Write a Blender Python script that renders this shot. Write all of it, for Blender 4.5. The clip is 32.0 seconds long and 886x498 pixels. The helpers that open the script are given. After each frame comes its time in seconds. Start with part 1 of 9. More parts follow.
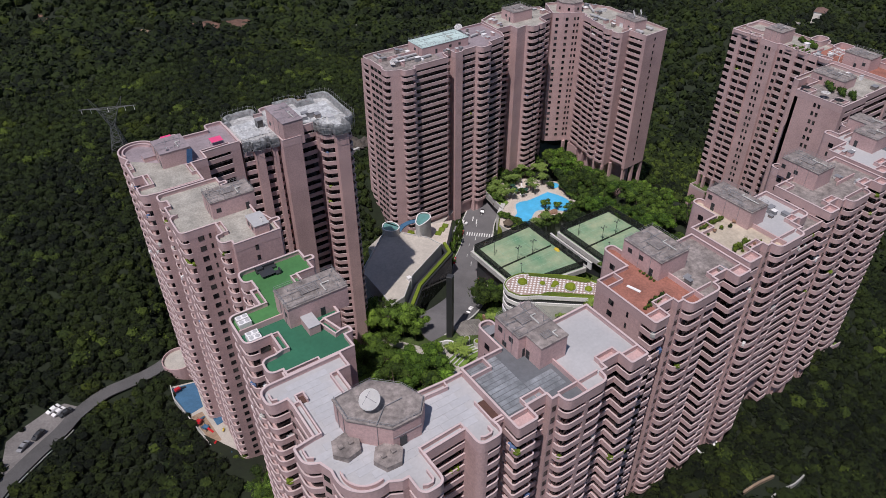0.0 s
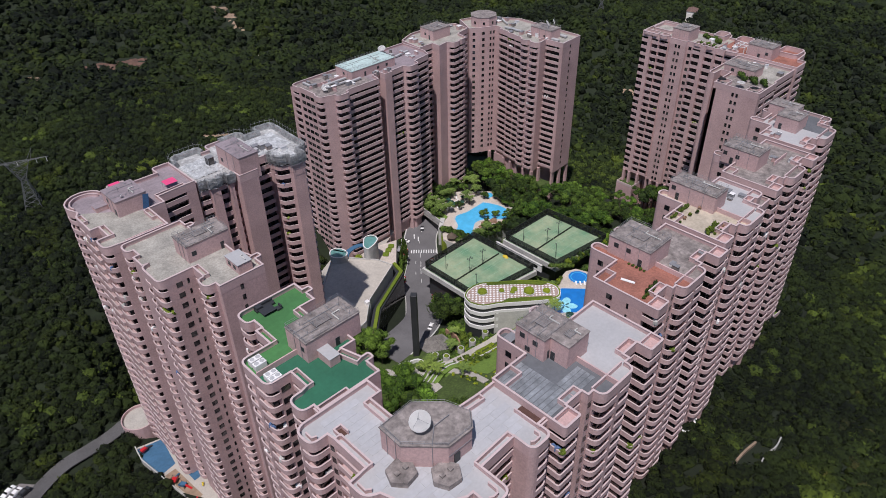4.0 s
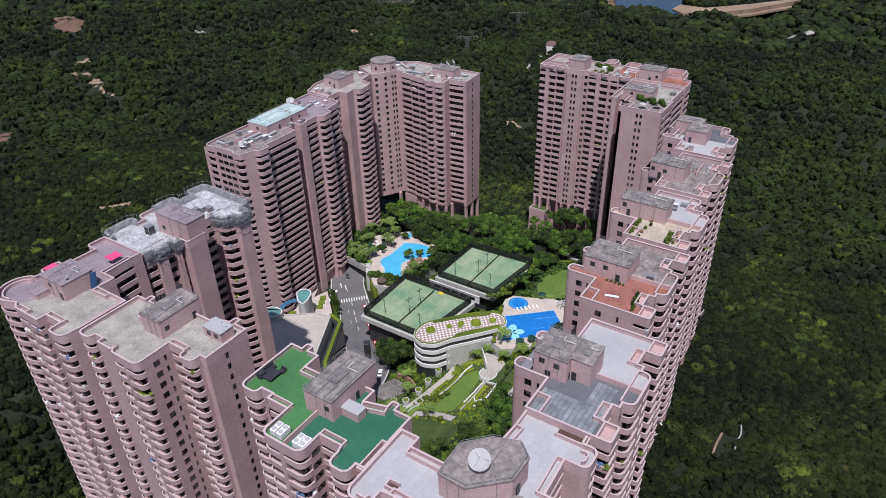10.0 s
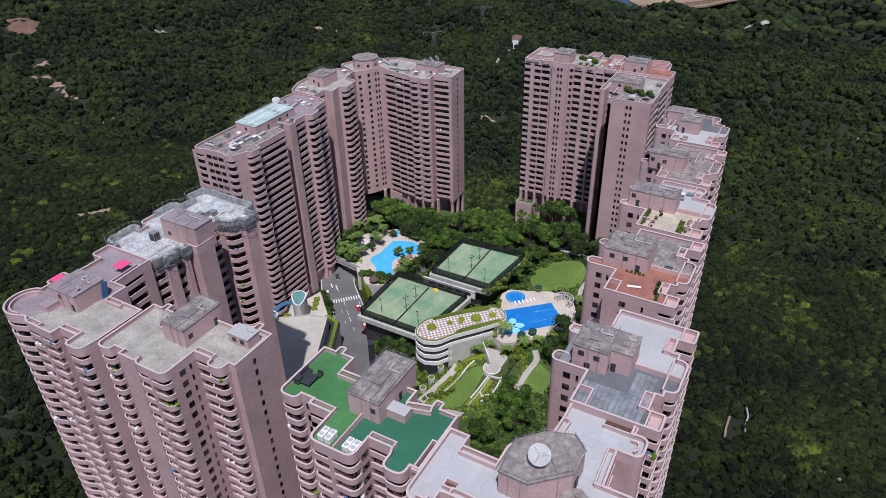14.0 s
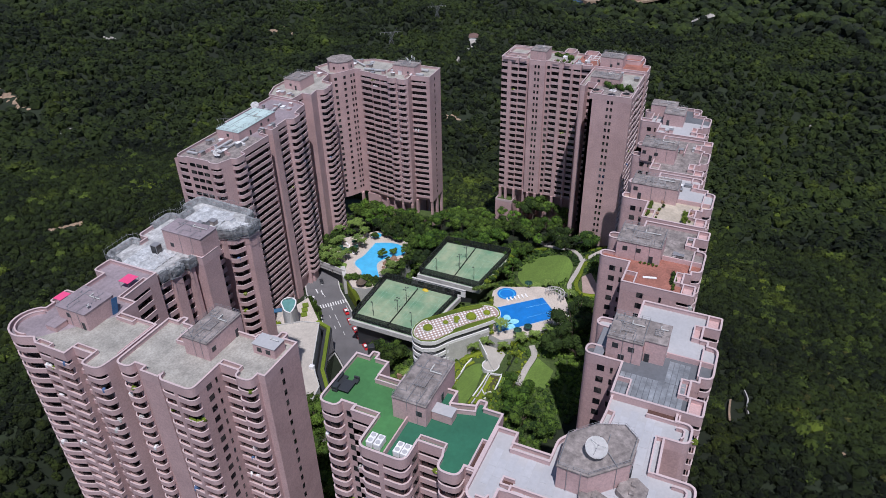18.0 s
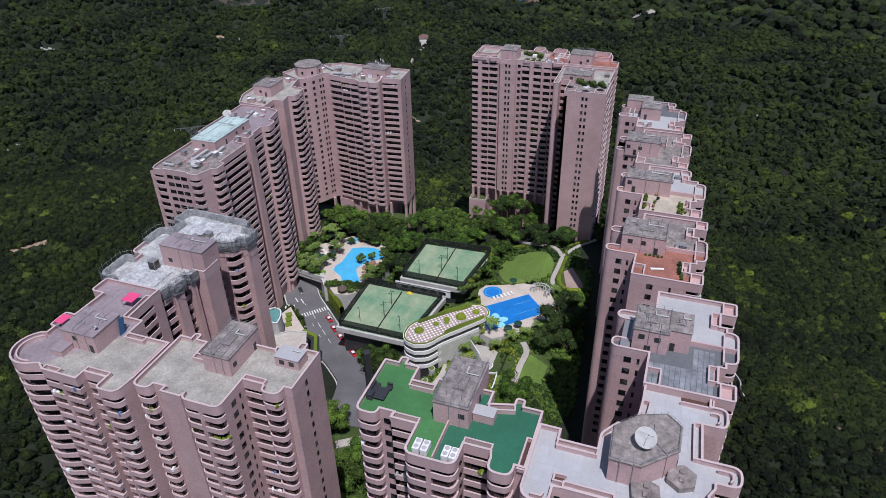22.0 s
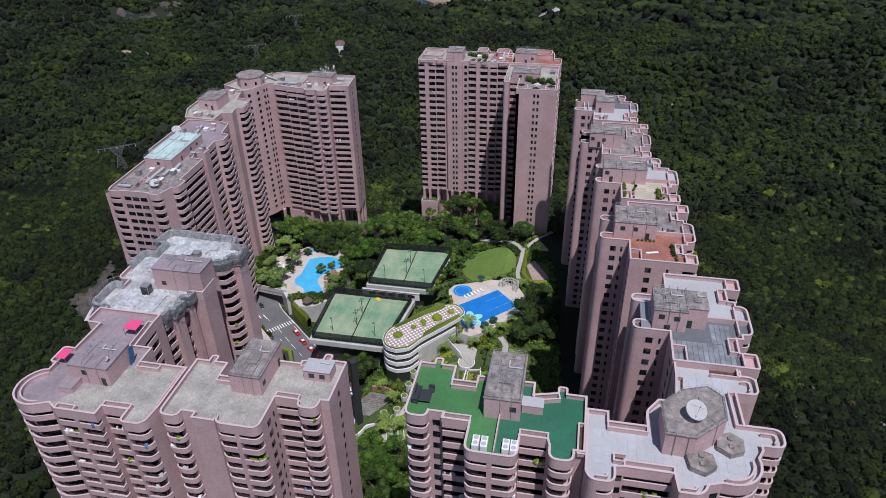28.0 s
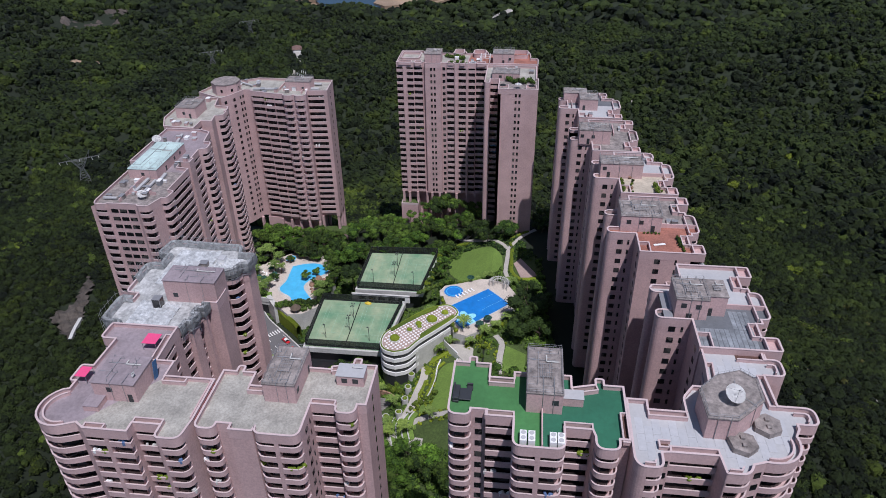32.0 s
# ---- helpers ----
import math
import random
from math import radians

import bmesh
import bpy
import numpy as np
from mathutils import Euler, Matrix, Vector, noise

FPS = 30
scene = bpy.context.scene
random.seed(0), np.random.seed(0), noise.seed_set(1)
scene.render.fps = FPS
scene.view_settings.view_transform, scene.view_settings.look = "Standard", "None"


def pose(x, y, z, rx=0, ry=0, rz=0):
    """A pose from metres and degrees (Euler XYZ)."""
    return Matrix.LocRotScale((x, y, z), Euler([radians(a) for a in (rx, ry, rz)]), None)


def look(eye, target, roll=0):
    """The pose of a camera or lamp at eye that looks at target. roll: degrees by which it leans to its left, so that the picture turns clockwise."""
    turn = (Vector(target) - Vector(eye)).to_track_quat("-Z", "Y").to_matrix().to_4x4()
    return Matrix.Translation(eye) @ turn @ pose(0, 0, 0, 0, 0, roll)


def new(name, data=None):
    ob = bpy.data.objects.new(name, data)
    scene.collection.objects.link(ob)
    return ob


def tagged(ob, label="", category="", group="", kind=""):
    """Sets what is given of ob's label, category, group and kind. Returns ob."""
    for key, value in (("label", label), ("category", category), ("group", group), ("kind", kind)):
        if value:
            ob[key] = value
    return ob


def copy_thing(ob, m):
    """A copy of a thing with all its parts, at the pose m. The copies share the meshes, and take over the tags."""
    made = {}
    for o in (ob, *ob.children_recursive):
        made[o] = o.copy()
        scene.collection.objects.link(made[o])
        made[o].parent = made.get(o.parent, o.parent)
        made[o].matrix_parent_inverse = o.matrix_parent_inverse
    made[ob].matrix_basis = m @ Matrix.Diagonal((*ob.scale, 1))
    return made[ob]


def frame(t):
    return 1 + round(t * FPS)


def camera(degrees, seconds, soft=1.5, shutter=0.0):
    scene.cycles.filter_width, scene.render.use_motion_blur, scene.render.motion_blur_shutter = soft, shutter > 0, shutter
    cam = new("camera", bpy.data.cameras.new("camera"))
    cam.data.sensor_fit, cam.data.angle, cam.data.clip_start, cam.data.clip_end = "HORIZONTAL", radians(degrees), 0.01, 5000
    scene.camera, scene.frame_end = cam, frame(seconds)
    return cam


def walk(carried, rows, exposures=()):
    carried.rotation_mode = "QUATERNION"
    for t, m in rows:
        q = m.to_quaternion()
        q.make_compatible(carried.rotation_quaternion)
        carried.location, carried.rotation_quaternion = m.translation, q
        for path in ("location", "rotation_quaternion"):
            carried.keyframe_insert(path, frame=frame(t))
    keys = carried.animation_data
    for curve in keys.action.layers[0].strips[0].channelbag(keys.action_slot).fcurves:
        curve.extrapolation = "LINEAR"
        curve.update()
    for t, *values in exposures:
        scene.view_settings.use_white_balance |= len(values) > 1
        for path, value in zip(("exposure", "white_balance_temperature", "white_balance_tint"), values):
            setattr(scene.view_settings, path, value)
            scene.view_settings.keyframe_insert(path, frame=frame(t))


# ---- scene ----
cam = camera(64.5, 32.0, soft=0.9)
METRES, EYE, TILT, LEAN, TURN = 130.0, 199.0, 0.0, 0.0, -33.9
ROWS = [
    (0.0, 0.0, 0.0, 0.0, -0.22, -36.98, 0.29),
    (0.5, -0.0211, -0.0008, -0.0003, -2.47, -37.06, 0.47),
    (1.0, -0.042, -0.0005, -0.0006, -4.58, -37.16, 0.61),
    (1.5, -0.063, -0.0005, -0.0007, -5.69, -37.23, 0.67),
    (2.0, -0.0827, 0.0003, -0.0005, -6.64, -37.29, 0.75),
    (2.5, -0.102, 0.0014, -0.0006, -7.85, -37.36, 0.82),
    (4.5, -0.1772, 0.0099, -0.0001, -11.27, -34.63, 1.0),
    (5.0, -0.1951, 0.0129, 0.0003, -11.91, -33.8, 1.02),
    (5.5, -0.2122, 0.0161, 0.0007, -12.78, -32.96, 1.03),
    (6.0, -0.2292, 0.0197, 0.0012, -13.85, -32.12, 1.06),
    (6.5, -0.2458, 0.0225, 0.0006, -14.92, -31.73, 1.08),
    (7.0, -0.2609, 0.0263, 0.0005, -16.77, -31.79, 1.15),
    (7.5, -0.2765, 0.0307, 0.0005, -18.25, -31.89, 1.18),
    (8.0, -0.2916, 0.0356, 0.0001, -19.24, -31.97, 1.19),
    (8.5, -0.3056, 0.0406, 0.0007, -20.2, -32.07, 1.21),
    (9.0, -0.3195, 0.0457, 0.0008, -21.17, -32.15, 1.22),
    (9.5, -0.3332, 0.051, 0.001, -22.11, -32.23, 1.23),
    (10.0, -0.3466, 0.0568, 0.0012, -23.03, -32.31, 1.22),
    (10.5, -0.3598, 0.0624, 0.0013, -23.37, -32.38, 1.23),
    (11.0, -0.372, 0.0685, 0.0015, -23.62, -32.45, 1.22),
    (11.5, -0.384, 0.0748, 0.0019, -24.0, -32.51, 1.19),
    (12.0, -0.3964, 0.0812, 0.0025, -24.56, -32.58, 1.17),
    (12.5, -0.4087, 0.0877, 0.0029, -25.13, -32.65, 1.16),
    (13.0, -0.4212, 0.0944, 0.0031, -25.68, -32.68, 1.14),
    (13.5, -0.4336, 0.1015, 0.0037, -26.24, -32.74, 1.13),
    (14.0, -0.4462, 0.1082, 0.004, -26.79, -32.75, 1.12),
    (14.5, -0.4593, 0.1152, 0.0044, -27.35, -32.75, 1.12),
    (16.5, -0.5126, 0.1441, 0.0065, -29.66, -32.82, 1.1),
    (17.0, -0.5254, 0.1512, 0.0072, -30.23, -32.85, 1.1),
    (17.5, -0.5377, 0.1586, 0.0074, -30.8, -32.88, 1.09),
    (18.0, -0.55, 0.1662, 0.0079, -31.37, -32.89, 1.09),
    (18.5, -0.562, 0.1739, 0.0083, -31.95, -32.92, 1.09),
    (19.0, -0.5742, 0.1822, 0.0089, -32.58, -32.95, 1.07),
    (19.5, -0.5865, 0.1908, 0.0094, -33.21, -32.95, 1.07),
    (20.0, -0.5987, 0.1994, 0.0099, -33.86, -32.96, 1.07),
    (20.5, -0.6109, 0.2082, 0.0103, -34.53, -32.95, 1.06),
    (21.0, -0.6234, 0.2169, 0.0108, -35.19, -32.96, 1.06),
    (21.5, -0.6357, 0.2255, 0.0113, -35.85, -32.93, 1.05),
    (22.0, -0.6483, 0.234, 0.0115, -36.51, -32.91, 1.06),
    (22.5, -0.6607, 0.242, 0.0117, -37.2, -32.91, 1.07),
    (23.0, -0.6725, 0.2497, 0.0116, -37.99, -32.91, 1.06),
    (23.5, -0.6841, 0.2574, 0.0115, -38.83, -32.93, 1.05),
    (24.0, -0.6957, 0.2653, 0.0117, -39.66, -32.94, 1.05),
    (24.5, -0.707, 0.2733, 0.0117, -40.49, -32.95, 1.06),
    (25.0, -0.7185, 0.2816, 0.0121, -41.32, -32.95, 1.05),
    (25.5, -0.7302, 0.2903, 0.0128, -42.04, -32.95, 1.05),
    (27.5, -0.7775, 0.328, 0.0165, -44.3, -32.82, 0.97),
    (28.0, -0.7894, 0.3376, 0.017, -44.87, -32.77, 0.95),
    (28.5, -0.8009, 0.3472, 0.0174, -45.43, -32.72, 0.96),
    (29.0, -0.8123, 0.3569, 0.0177, -46.0, -32.68, 0.96),
    (29.5, -0.8233, 0.3667, 0.018, -46.56, -32.64, 0.96),
    (30.0, -0.8339, 0.3765, 0.0181, -47.13, -32.6, 0.96),
    (30.5, -0.8447, 0.3868, 0.0184, -47.7, -32.6, 0.95),
    (31.0, -0.8542, 0.3965, 0.0186, -48.23, -32.58, 0.93),
    (31.5, -0.8649, 0.4075, 0.0186, -48.78, -32.59, 0.88),
    (32.0, -0.8765, 0.4197, 0.0187, -49.34, -32.63, 0.78),
]
walk(cam, [(t, pose(0, 0, EYE, TILT, LEAN, TURN) @ pose(METRES * x, METRES * y, METRES * z, 90 + pitch, roll, yaw)) for t, x, y, z, yaw, pitch, roll in ROWS], [(0.0, -0.17, 6120, 17), (5.0, -0.1, 5960, 16), (10.0, 0.05, 5800, 16), (13.0, 0.02, 5740, 16), (18.0, -0.06, 5700, 16), (32.0, -0.08, 5680, 16)])

# ---- sky, sun and exposure ----
world = bpy.data.worlds.new("sky")
scene.world = world
world.use_nodes = True
SUN_EL, SUN_AZ = 65.0, 210.0          # degrees; azimuth of the sun counted from +x towards +y
sky = world.node_tree.nodes.new("ShaderNodeTexSky")
sky.sky_type = "NISHITA"
sky.sun_disc = False
sky.sun_elevation = radians(SUN_EL)
sky.sun_rotation = radians(90 - SUN_AZ)
sky.altitude = 300
world.node_tree.links.new(sky.outputs[0], world.node_tree.nodes["Background"].inputs[0])
world.node_tree.nodes["Background"].inputs[1].default_value = 0.070
lamp = bpy.data.lights.new("sun", "SUN")
lamp.energy, lamp.angle, lamp.color = 4.1, radians(0.6), (1.0, 0.935, 0.86)
sun_ob = new("sun", lamp)
aim = Vector((math.cos(radians(SUN_AZ)) * math.cos(radians(SUN_EL)), math.sin(radians(SUN_AZ)) * math.cos(radians(SUN_EL)), math.sin(radians(SUN_EL))))
sun_ob.matrix_world = look(aim * 600, (0, 0, 0))
scene.view_settings.exposure = 0.0


# ---- materials ----
def nodes_of(name):
    m = bpy.data.materials.new(name)
    m.use_nodes = True
    nt = m.node_tree
    return m, nt, nt.nodes["Principled BSDF"]


def N(nt, kind, **values):
    n = nt.nodes.new(kind)
    for key, value in values.items():
        n.inputs[key].default_value = value
    return n


def surface(name, colour, rough=0.8, grain=3.0, amount=0.16, big=0.12, bigscale=0.12, bump=0.3, metal=0.0, tint=None, jitter=0.0):
    """A procedural surface: fine grain and broad stains in object space, a little relief."""
    m, nt, bsdf = nodes_of(name)
    geo = nt.nodes.new("ShaderNodeNewGeometry")
    fine = N(nt, "ShaderNodeTexNoise", Scale=grain, Detail=6.0, Roughness=0.65)
    broad = N(nt, "ShaderNodeTexNoise", Scale=bigscale, Detail=5.0, Roughness=0.6)
    for n in (fine, broad):
        nt.links.new(geo.outputs["Position"], n.inputs["Vector"])
    ramp = nt.nodes.new("ShaderNodeMapRange")
    ramp.inputs["From Min"].default_value, ramp.inputs["From Max"].default_value = 0.3, 0.7
    ramp.inputs["To Min"].default_value, ramp.inputs["To Max"].default_value = 1 - amount, 1 + amount
    nt.links.new(fine.outputs[0], ramp.inputs[0])
    ramp2 = nt.nodes.new("ShaderNodeMapRange")
    ramp2.inputs["From Min"].default_value, ramp2.inputs["From Max"].default_value = 0.3, 0.7
    ramp2.inputs["To Min"].default_value, ramp2.inputs["To Max"].default_value = 0.0, 1.0
    nt.links.new(broad.outputs[0], ramp2.inputs[0])
    mix = nt.nodes.new("ShaderNodeMixRGB")
    mix.inputs[1].default_value = (*[c * (1 - big) for c in colour], 1)
    mix.inputs[2].default_value = (*(tint or [min(1, c * (1 + big)) for c in colour]), 1)
    nt.links.new(ramp2.outputs[0], mix.inputs[0])
    mul = nt.nodes.new("ShaderNodeVectorMath")
    mul.operation = "SCALE"
    nt.links.new(mix.outputs[0], mul.inputs[0])
    nt.links.new(ramp.outputs[0], mul.inputs["Scale"])
    out = mul.outputs[0]
    if jitter:
        info = nt.nodes.new("ShaderNodeObjectInfo")
        r3 = nt.nodes.new("ShaderNodeMapRange")
        r3.inputs["To Min"].default_value, r3.inputs["To Max"].default_value = 1 - jitter, 1 + jitter
        nt.links.new(info.outputs["Random"], r3.inputs[0])
        mul2 = nt.nodes.new("ShaderNodeVectorMath")
        mul2.operation = "SCALE"
        nt.links.new(out, mul2.inputs[0])
        nt.links.new(r3.outputs[0], mul2.inputs["Scale"])
        out = mul2.outputs[0]
    nt.links.new(out, bsdf.inputs["Base Color"])
    bsdf.inputs["Roughness"].default_value = rough
    bsdf.inputs["Metallic"].default_value = metal
    if bump:
        b = nt.nodes.new("ShaderNodeBump")
        b.inputs["Strength"].default_value, b.inputs["Distance"].default_value = bump, 0.05
        nt.links.new(fine.outputs[0], b.inputs["Height"])
        nt.links.new(b.outputs[0], bsdf.inputs["Normal"])
    return m


def foliage(name, dark, light, scale=0.9, relief=0.25, vary=0.0, patch=(1.4, 1.3, 1.05)):
    m, nt, bsdf = nodes_of(name)
    geo = nt.nodes.new("ShaderNodeNewGeometry")
    n1 = N(nt, "ShaderNodeTexNoise", Scale=scale, Detail=5.0, Roughness=0.7)
    n2 = N(nt, "ShaderNodeTexNoise", Scale=0.013, Detail=4.0, Roughness=0.6)
    for n in (n1, n2):
        nt.links.new(geo.outputs["Position"], n.inputs["Vector"])
    add = nt.nodes.new("ShaderNodeMath")
    add.operation = "MULTIPLY_ADD"
    add.inputs[1].default_value = 0.55
    nt.links.new(geo.outputs["Random Per Island"], add.inputs[0])
    sub = nt.nodes.new("ShaderNodeMath")
    sub.operation = "MULTIPLY_ADD"
    sub.inputs[1].default_value, sub.inputs[2].default_value = 0.9, -0.38
    nt.links.new(n1.outputs[0], sub.inputs[0])
    nt.links.new(sub.outputs[0], add.inputs[2])
    add2 = nt.nodes.new("ShaderNodeMath")
    add2.operation = "MULTIPLY_ADD"
    add2.inputs[1].default_value = 1.5
    sub2 = nt.nodes.new("ShaderNodeMath")
    sub2.operation = "SUBTRACT"
    sub2.inputs[1].default_value = 0.5
    nt.links.new(n2.outputs[0], sub2.inputs[0])
    nt.links.new(sub2.outputs[0], add2.inputs[0])
    nt.links.new(add.outputs[0], add2.inputs[2])
    ramp = nt.nodes.new("ShaderNodeValToRGB")
    ramp.color_ramp.elements[0].color = (*dark, 1)
    ramp.color_ramp.elements[1].color = (*light, 1)
    ramp.color_ramp.elements[0].position, ramp.color_ramp.elements[1].position = 0.05, 0.95
    nt.links.new(add2.outputs[0], ramp.inputs[0])
    # patches of another, yellower kind of tree
    n4 = N(nt, "ShaderNodeTexNoise", Scale=0.05, Detail=3.0, Roughness=0.6)
    nt.links.new(geo.outputs["Position"], n4.inputs["Vector"])
    kind = nt.nodes.new("ShaderNodeMapRange")
    kind.inputs["From Min"].default_value, kind.inputs["From Max"].default_value = 0.55, 0.70
    kind.inputs["To Max"].default_value = 0.95
    nt.links.new(n4.outputs[0], kind.inputs["Value"])
    hue = nt.nodes.new("ShaderNodeMix")
    hue.data_type, hue.blend_type = "RGBA", "MULTIPLY"
    hue.inputs[7].default_value = (*patch, 1)
    nt.links.new(kind.outputs[0], hue.inputs[0])
    nt.links.new(ramp.outputs[0], hue.inputs[6])
    # each tree a little lighter or darker than its neighbour
    who = nt.nodes.new("ShaderNodeObjectInfo")
    span = nt.nodes.new("ShaderNodeMapRange")
    span.inputs["To Min"].default_value, span.inputs["To Max"].default_value = 1 - vary, 1 + vary * 0.6
    nt.links.new(who.outputs["Random"], span.inputs["Value"])
    tone = nt.nodes.new("ShaderNodeVectorMath")
    tone.operation = "SCALE"
    nt.links.new(hue.outputs[2], tone.inputs[0])
    nt.links.new(span.outputs[0], tone.inputs["Scale"])
    nt.links.new(tone.outputs[0], bsdf.inputs["Base Color"])
    n3 = N(nt, "ShaderNodeTexNoise", Scale=3.2, Detail=4.0, Roughness=0.7)
    nt.links.new(geo.outputs["Position"], n3.inputs["Vector"])
    b = nt.nodes.new("ShaderNodeBump")
    b.inputs["Strength"].default_value, b.inputs["Distance"].default_value = 1.0, relief
    nt.links.new(n3.outputs[0], b.inputs["Height"])
    nt.links.new(b.outputs[0], bsdf.inputs["Normal"])
    bsdf.inputs["Roughness"].default_value = 0.75
    bsdf.inputs["Specular IOR Level"].default_value = 0.25
    return m


def glazing(name, colour, rough=0.12):
    """Dark window glass with curtains and rooms of differing tone behind it."""
    m, nt, bsdf = nodes_of(name)
    geo = nt.nodes.new("ShaderNodeNewGeometry")
    cell = N(nt, "ShaderNodeTexVoronoi", Scale=0.55)
    cell.feature = "F1"
    nt.links.new(geo.outputs["Position"], cell.inputs["Vector"])
    ramp = nt.nodes.new("ShaderNodeValToRGB")
    ramp.color_ramp.elements[0].color = (*colour, 1)
    ramp.color_ramp.elements[1].color = (0.09, 0.085, 0.08, 1)
    ramp.color_ramp.elements[0].position, ramp.color_ramp.elements[1].position = 0.55, 0.98
    sep = nt.nodes.new("ShaderNodeSeparateColor")
    nt.links.new(cell.outputs["Color"], sep.inputs[0])
    nt.links.new(sep.outputs[0], ramp.inputs[0])
    nt.links.new(ramp.outputs[0], bsdf.inputs["Base Color"])
    bsdf.inputs["Roughness"].default_value = rough
    return m


M_WALL = surface("pink_tile", (0.517, 0.354, 0.339), 0.75, 2.2, 0.16, 0.14, 0.10, 0.2)
M_BALC = surface("pink_tile_pale", (0.540, 0.378, 0.366), 0.7, 2.5, 0.10, 0.10, 0.15, 0.15, jitter=0.05)
M_COPE = surface("pale_coping", (0.55, 0.435, 0.425), 0.7, 3.0, 0.08, 0.08, 0.2, 0.1)
M_GLASS = glazing("window_glass", (0.010, 0.011, 0.013))
M_FRAME = surface("window_frame_brown", (0.06, 0.05, 0.045), 0.5, 4, 0.1, 0.05, 0.3, 0)
M_RGREEN = surface("roof_green", (0.060, 0.190, 0.058), 0.85, 1.2, 0.10, 0.16, 0.10, 0.1)
M_RTEAL = surface("roof_teal", (0.026, 0.130, 0.072), 0.85, 1.2, 0.10, 0.18, 0.10, 0.1)
M_RWHITE = surface("roof_white", (0.42, 0.418, 0.42), 0.8, 1.5, 0.06, 0.07, 0.12, 0.1)
M_RBEIGE = surface("roof_concrete", (0.335, 0.318, 0.278), 0.9, 2.0, 0.24, 0.30, 0.22, 0.4)
M_RSAND = surface("roof_sandy", (0.46, 0.40, 0.31), 0.9, 1.0, 0.16, 0.2, 0.2, 0.2)
M_RSHEET = surface("sheeted_roof", (0.40, 0.40, 0.39), 0.8, 1.0, 0.34, 0.34, 0.35, 0.5)
M_RGREY = surface("roof_stained", (0.235, 0.205, 0.19), 0.9, 0.9, 0.42, 0.36, 0.35, 0.5)
M_RSLATE = surface("roof_slate", (0.125, 0.132, 0.142), 0.85, 1.0, 0.12, 0.22, 0.10, 0.2)
M_RTERRA = surface("roof_terracotta", (0.30, 0.125, 0.09), 0.85, 2.0, 0.18, 0.26, 0.25, 0.2)
M_RPINK = surface("roof_mauve", (0.27, 0.225, 0.24), 0.9, 1.2, 0.12, 0.2, 0.15, 0.2)
M_WHITE = surface("white_paint", (0.78, 0.77, 0.75), 0.6, 3.0, 0.05, 0.06, 0.3, 0.1)
M_STEEL = surface("grey_metal", (0.27, 0.27, 0.28), 0.55, 4.0, 0.08, 0.08, 0.3, 0.0, metal=0.25)
M_PYLON = surface("galvanised_steel", (0.10, 0.105, 0.105), 0.6, 3.0, 0.1, 0.1, 0.3, 0.0)
M_DARK = surface("dark_metal", (0.035, 0.037, 0.04), 0.5, 4.0, 0.1, 0.1, 0.3, 0.0)
M_SHEET = surface("scaffold_sheeting", (0.46, 0.47, 0.47), 0.5, 1.1, 0.34, 0.30, 0.5, 0.8)
M_CONC = surface("concrete_pale", (0.50, 0.49, 0.46), 0.85, 1.5, 0.12, 0.14, 0.2, 0.2)
M_CLUB = surface("club_roof", (0.46, 0.42, 0.36), 0.9, 1.0, 0.14, 0.12, 0.08, 0.2)
M_ASPH = surface("asphalt", (0.135, 0.13, 0.132), 0.9, 3.0, 0.14, 0.18, 0.10, 0.2)
M_MARK = surface("road_marking", (0.70, 0.70, 0.68), 0.8, 2.0, 0.12, 0.1, 0.3, 0.0)
M_COURT = surface("court_green", (0.150, 0.315, 0.180), 0.9, 0.5, 0.12, 0.16, 0.10, 0.1, tint=(0.34, 0.39, 0.245))
M_LINE = surface("court_line", (0.27, 0.42, 0.30), 0.8, 2.0, 0.1, 0.1, 0.3, 0.0)
M_COVER = surface("ground_cover", (0.055, 0.085, 0.018), 0.95, 1.2, 0.35, 0.3, 0.2, 0.6)
M_LAWN = surface("lawn_grass", (0.128, 0.205, 0.032), 0.9, 1.4, 0.22, 0.2, 0.08, 0.6)
M_PAVE = surface("deck_paving", (0.53, 0.465, 0.395), 0.85, 1.6, 0.14, 0.12, 0.2, 0.2)
M_PATH = surface("path_stone", (0.42, 0.39, 0.34), 0.9, 2.0, 0.14, 0.12, 0.2, 0.2)
M_BRICKTILE = surface("red_paving", (0.37, 0.275, 0.235), 0.85, 2.0, 0.14, 0.12, 0.2, 0.2)
M_ROCK = surface("rock", (0.28, 0.17, 0.11), 0.9, 0.7, 0.35, 0.3, 0.3, 0.8)
M_SAND = surface("bare_earth", (0.30, 0.215, 0.145), 0.95, 0.4, 0.3, 0.25, 0.02, 0.3)
M_BLUE = surface("pool_blue", (0.02, 0.19, 0.56), 0.3, 0.5, 0.10, 0.12, 0.2, 0.0)
M_CYAN = surface("pool_cyan", (0.085, 0.45, 0.74), 0.3, 0.5, 0.10, 0.10, 0.2, 0.0)
M_FLOWER = surface("pool_flower", (0.30, 0.68, 0.78), 0.4, 0.8, 0.15, 0.1, 0.2, 0.0)
M_HEDGE = foliage("hedge_leaves", (0.045, 0.075, 0.010), (0.21, 0.28, 0.025), 1.6)
M_LIME = foliage("lime_leaves", (0.11, 0.15, 0.010), (0.33, 0.40, 0.025), 1.8)
M_FOREST = foliage("forest_leaves", (0.0048, 0.0085, 0.0035), (0.0455, 0.0690, 0.0118), 0.9, 0.8, 0.0, (2.2, 1.95, 1.1))
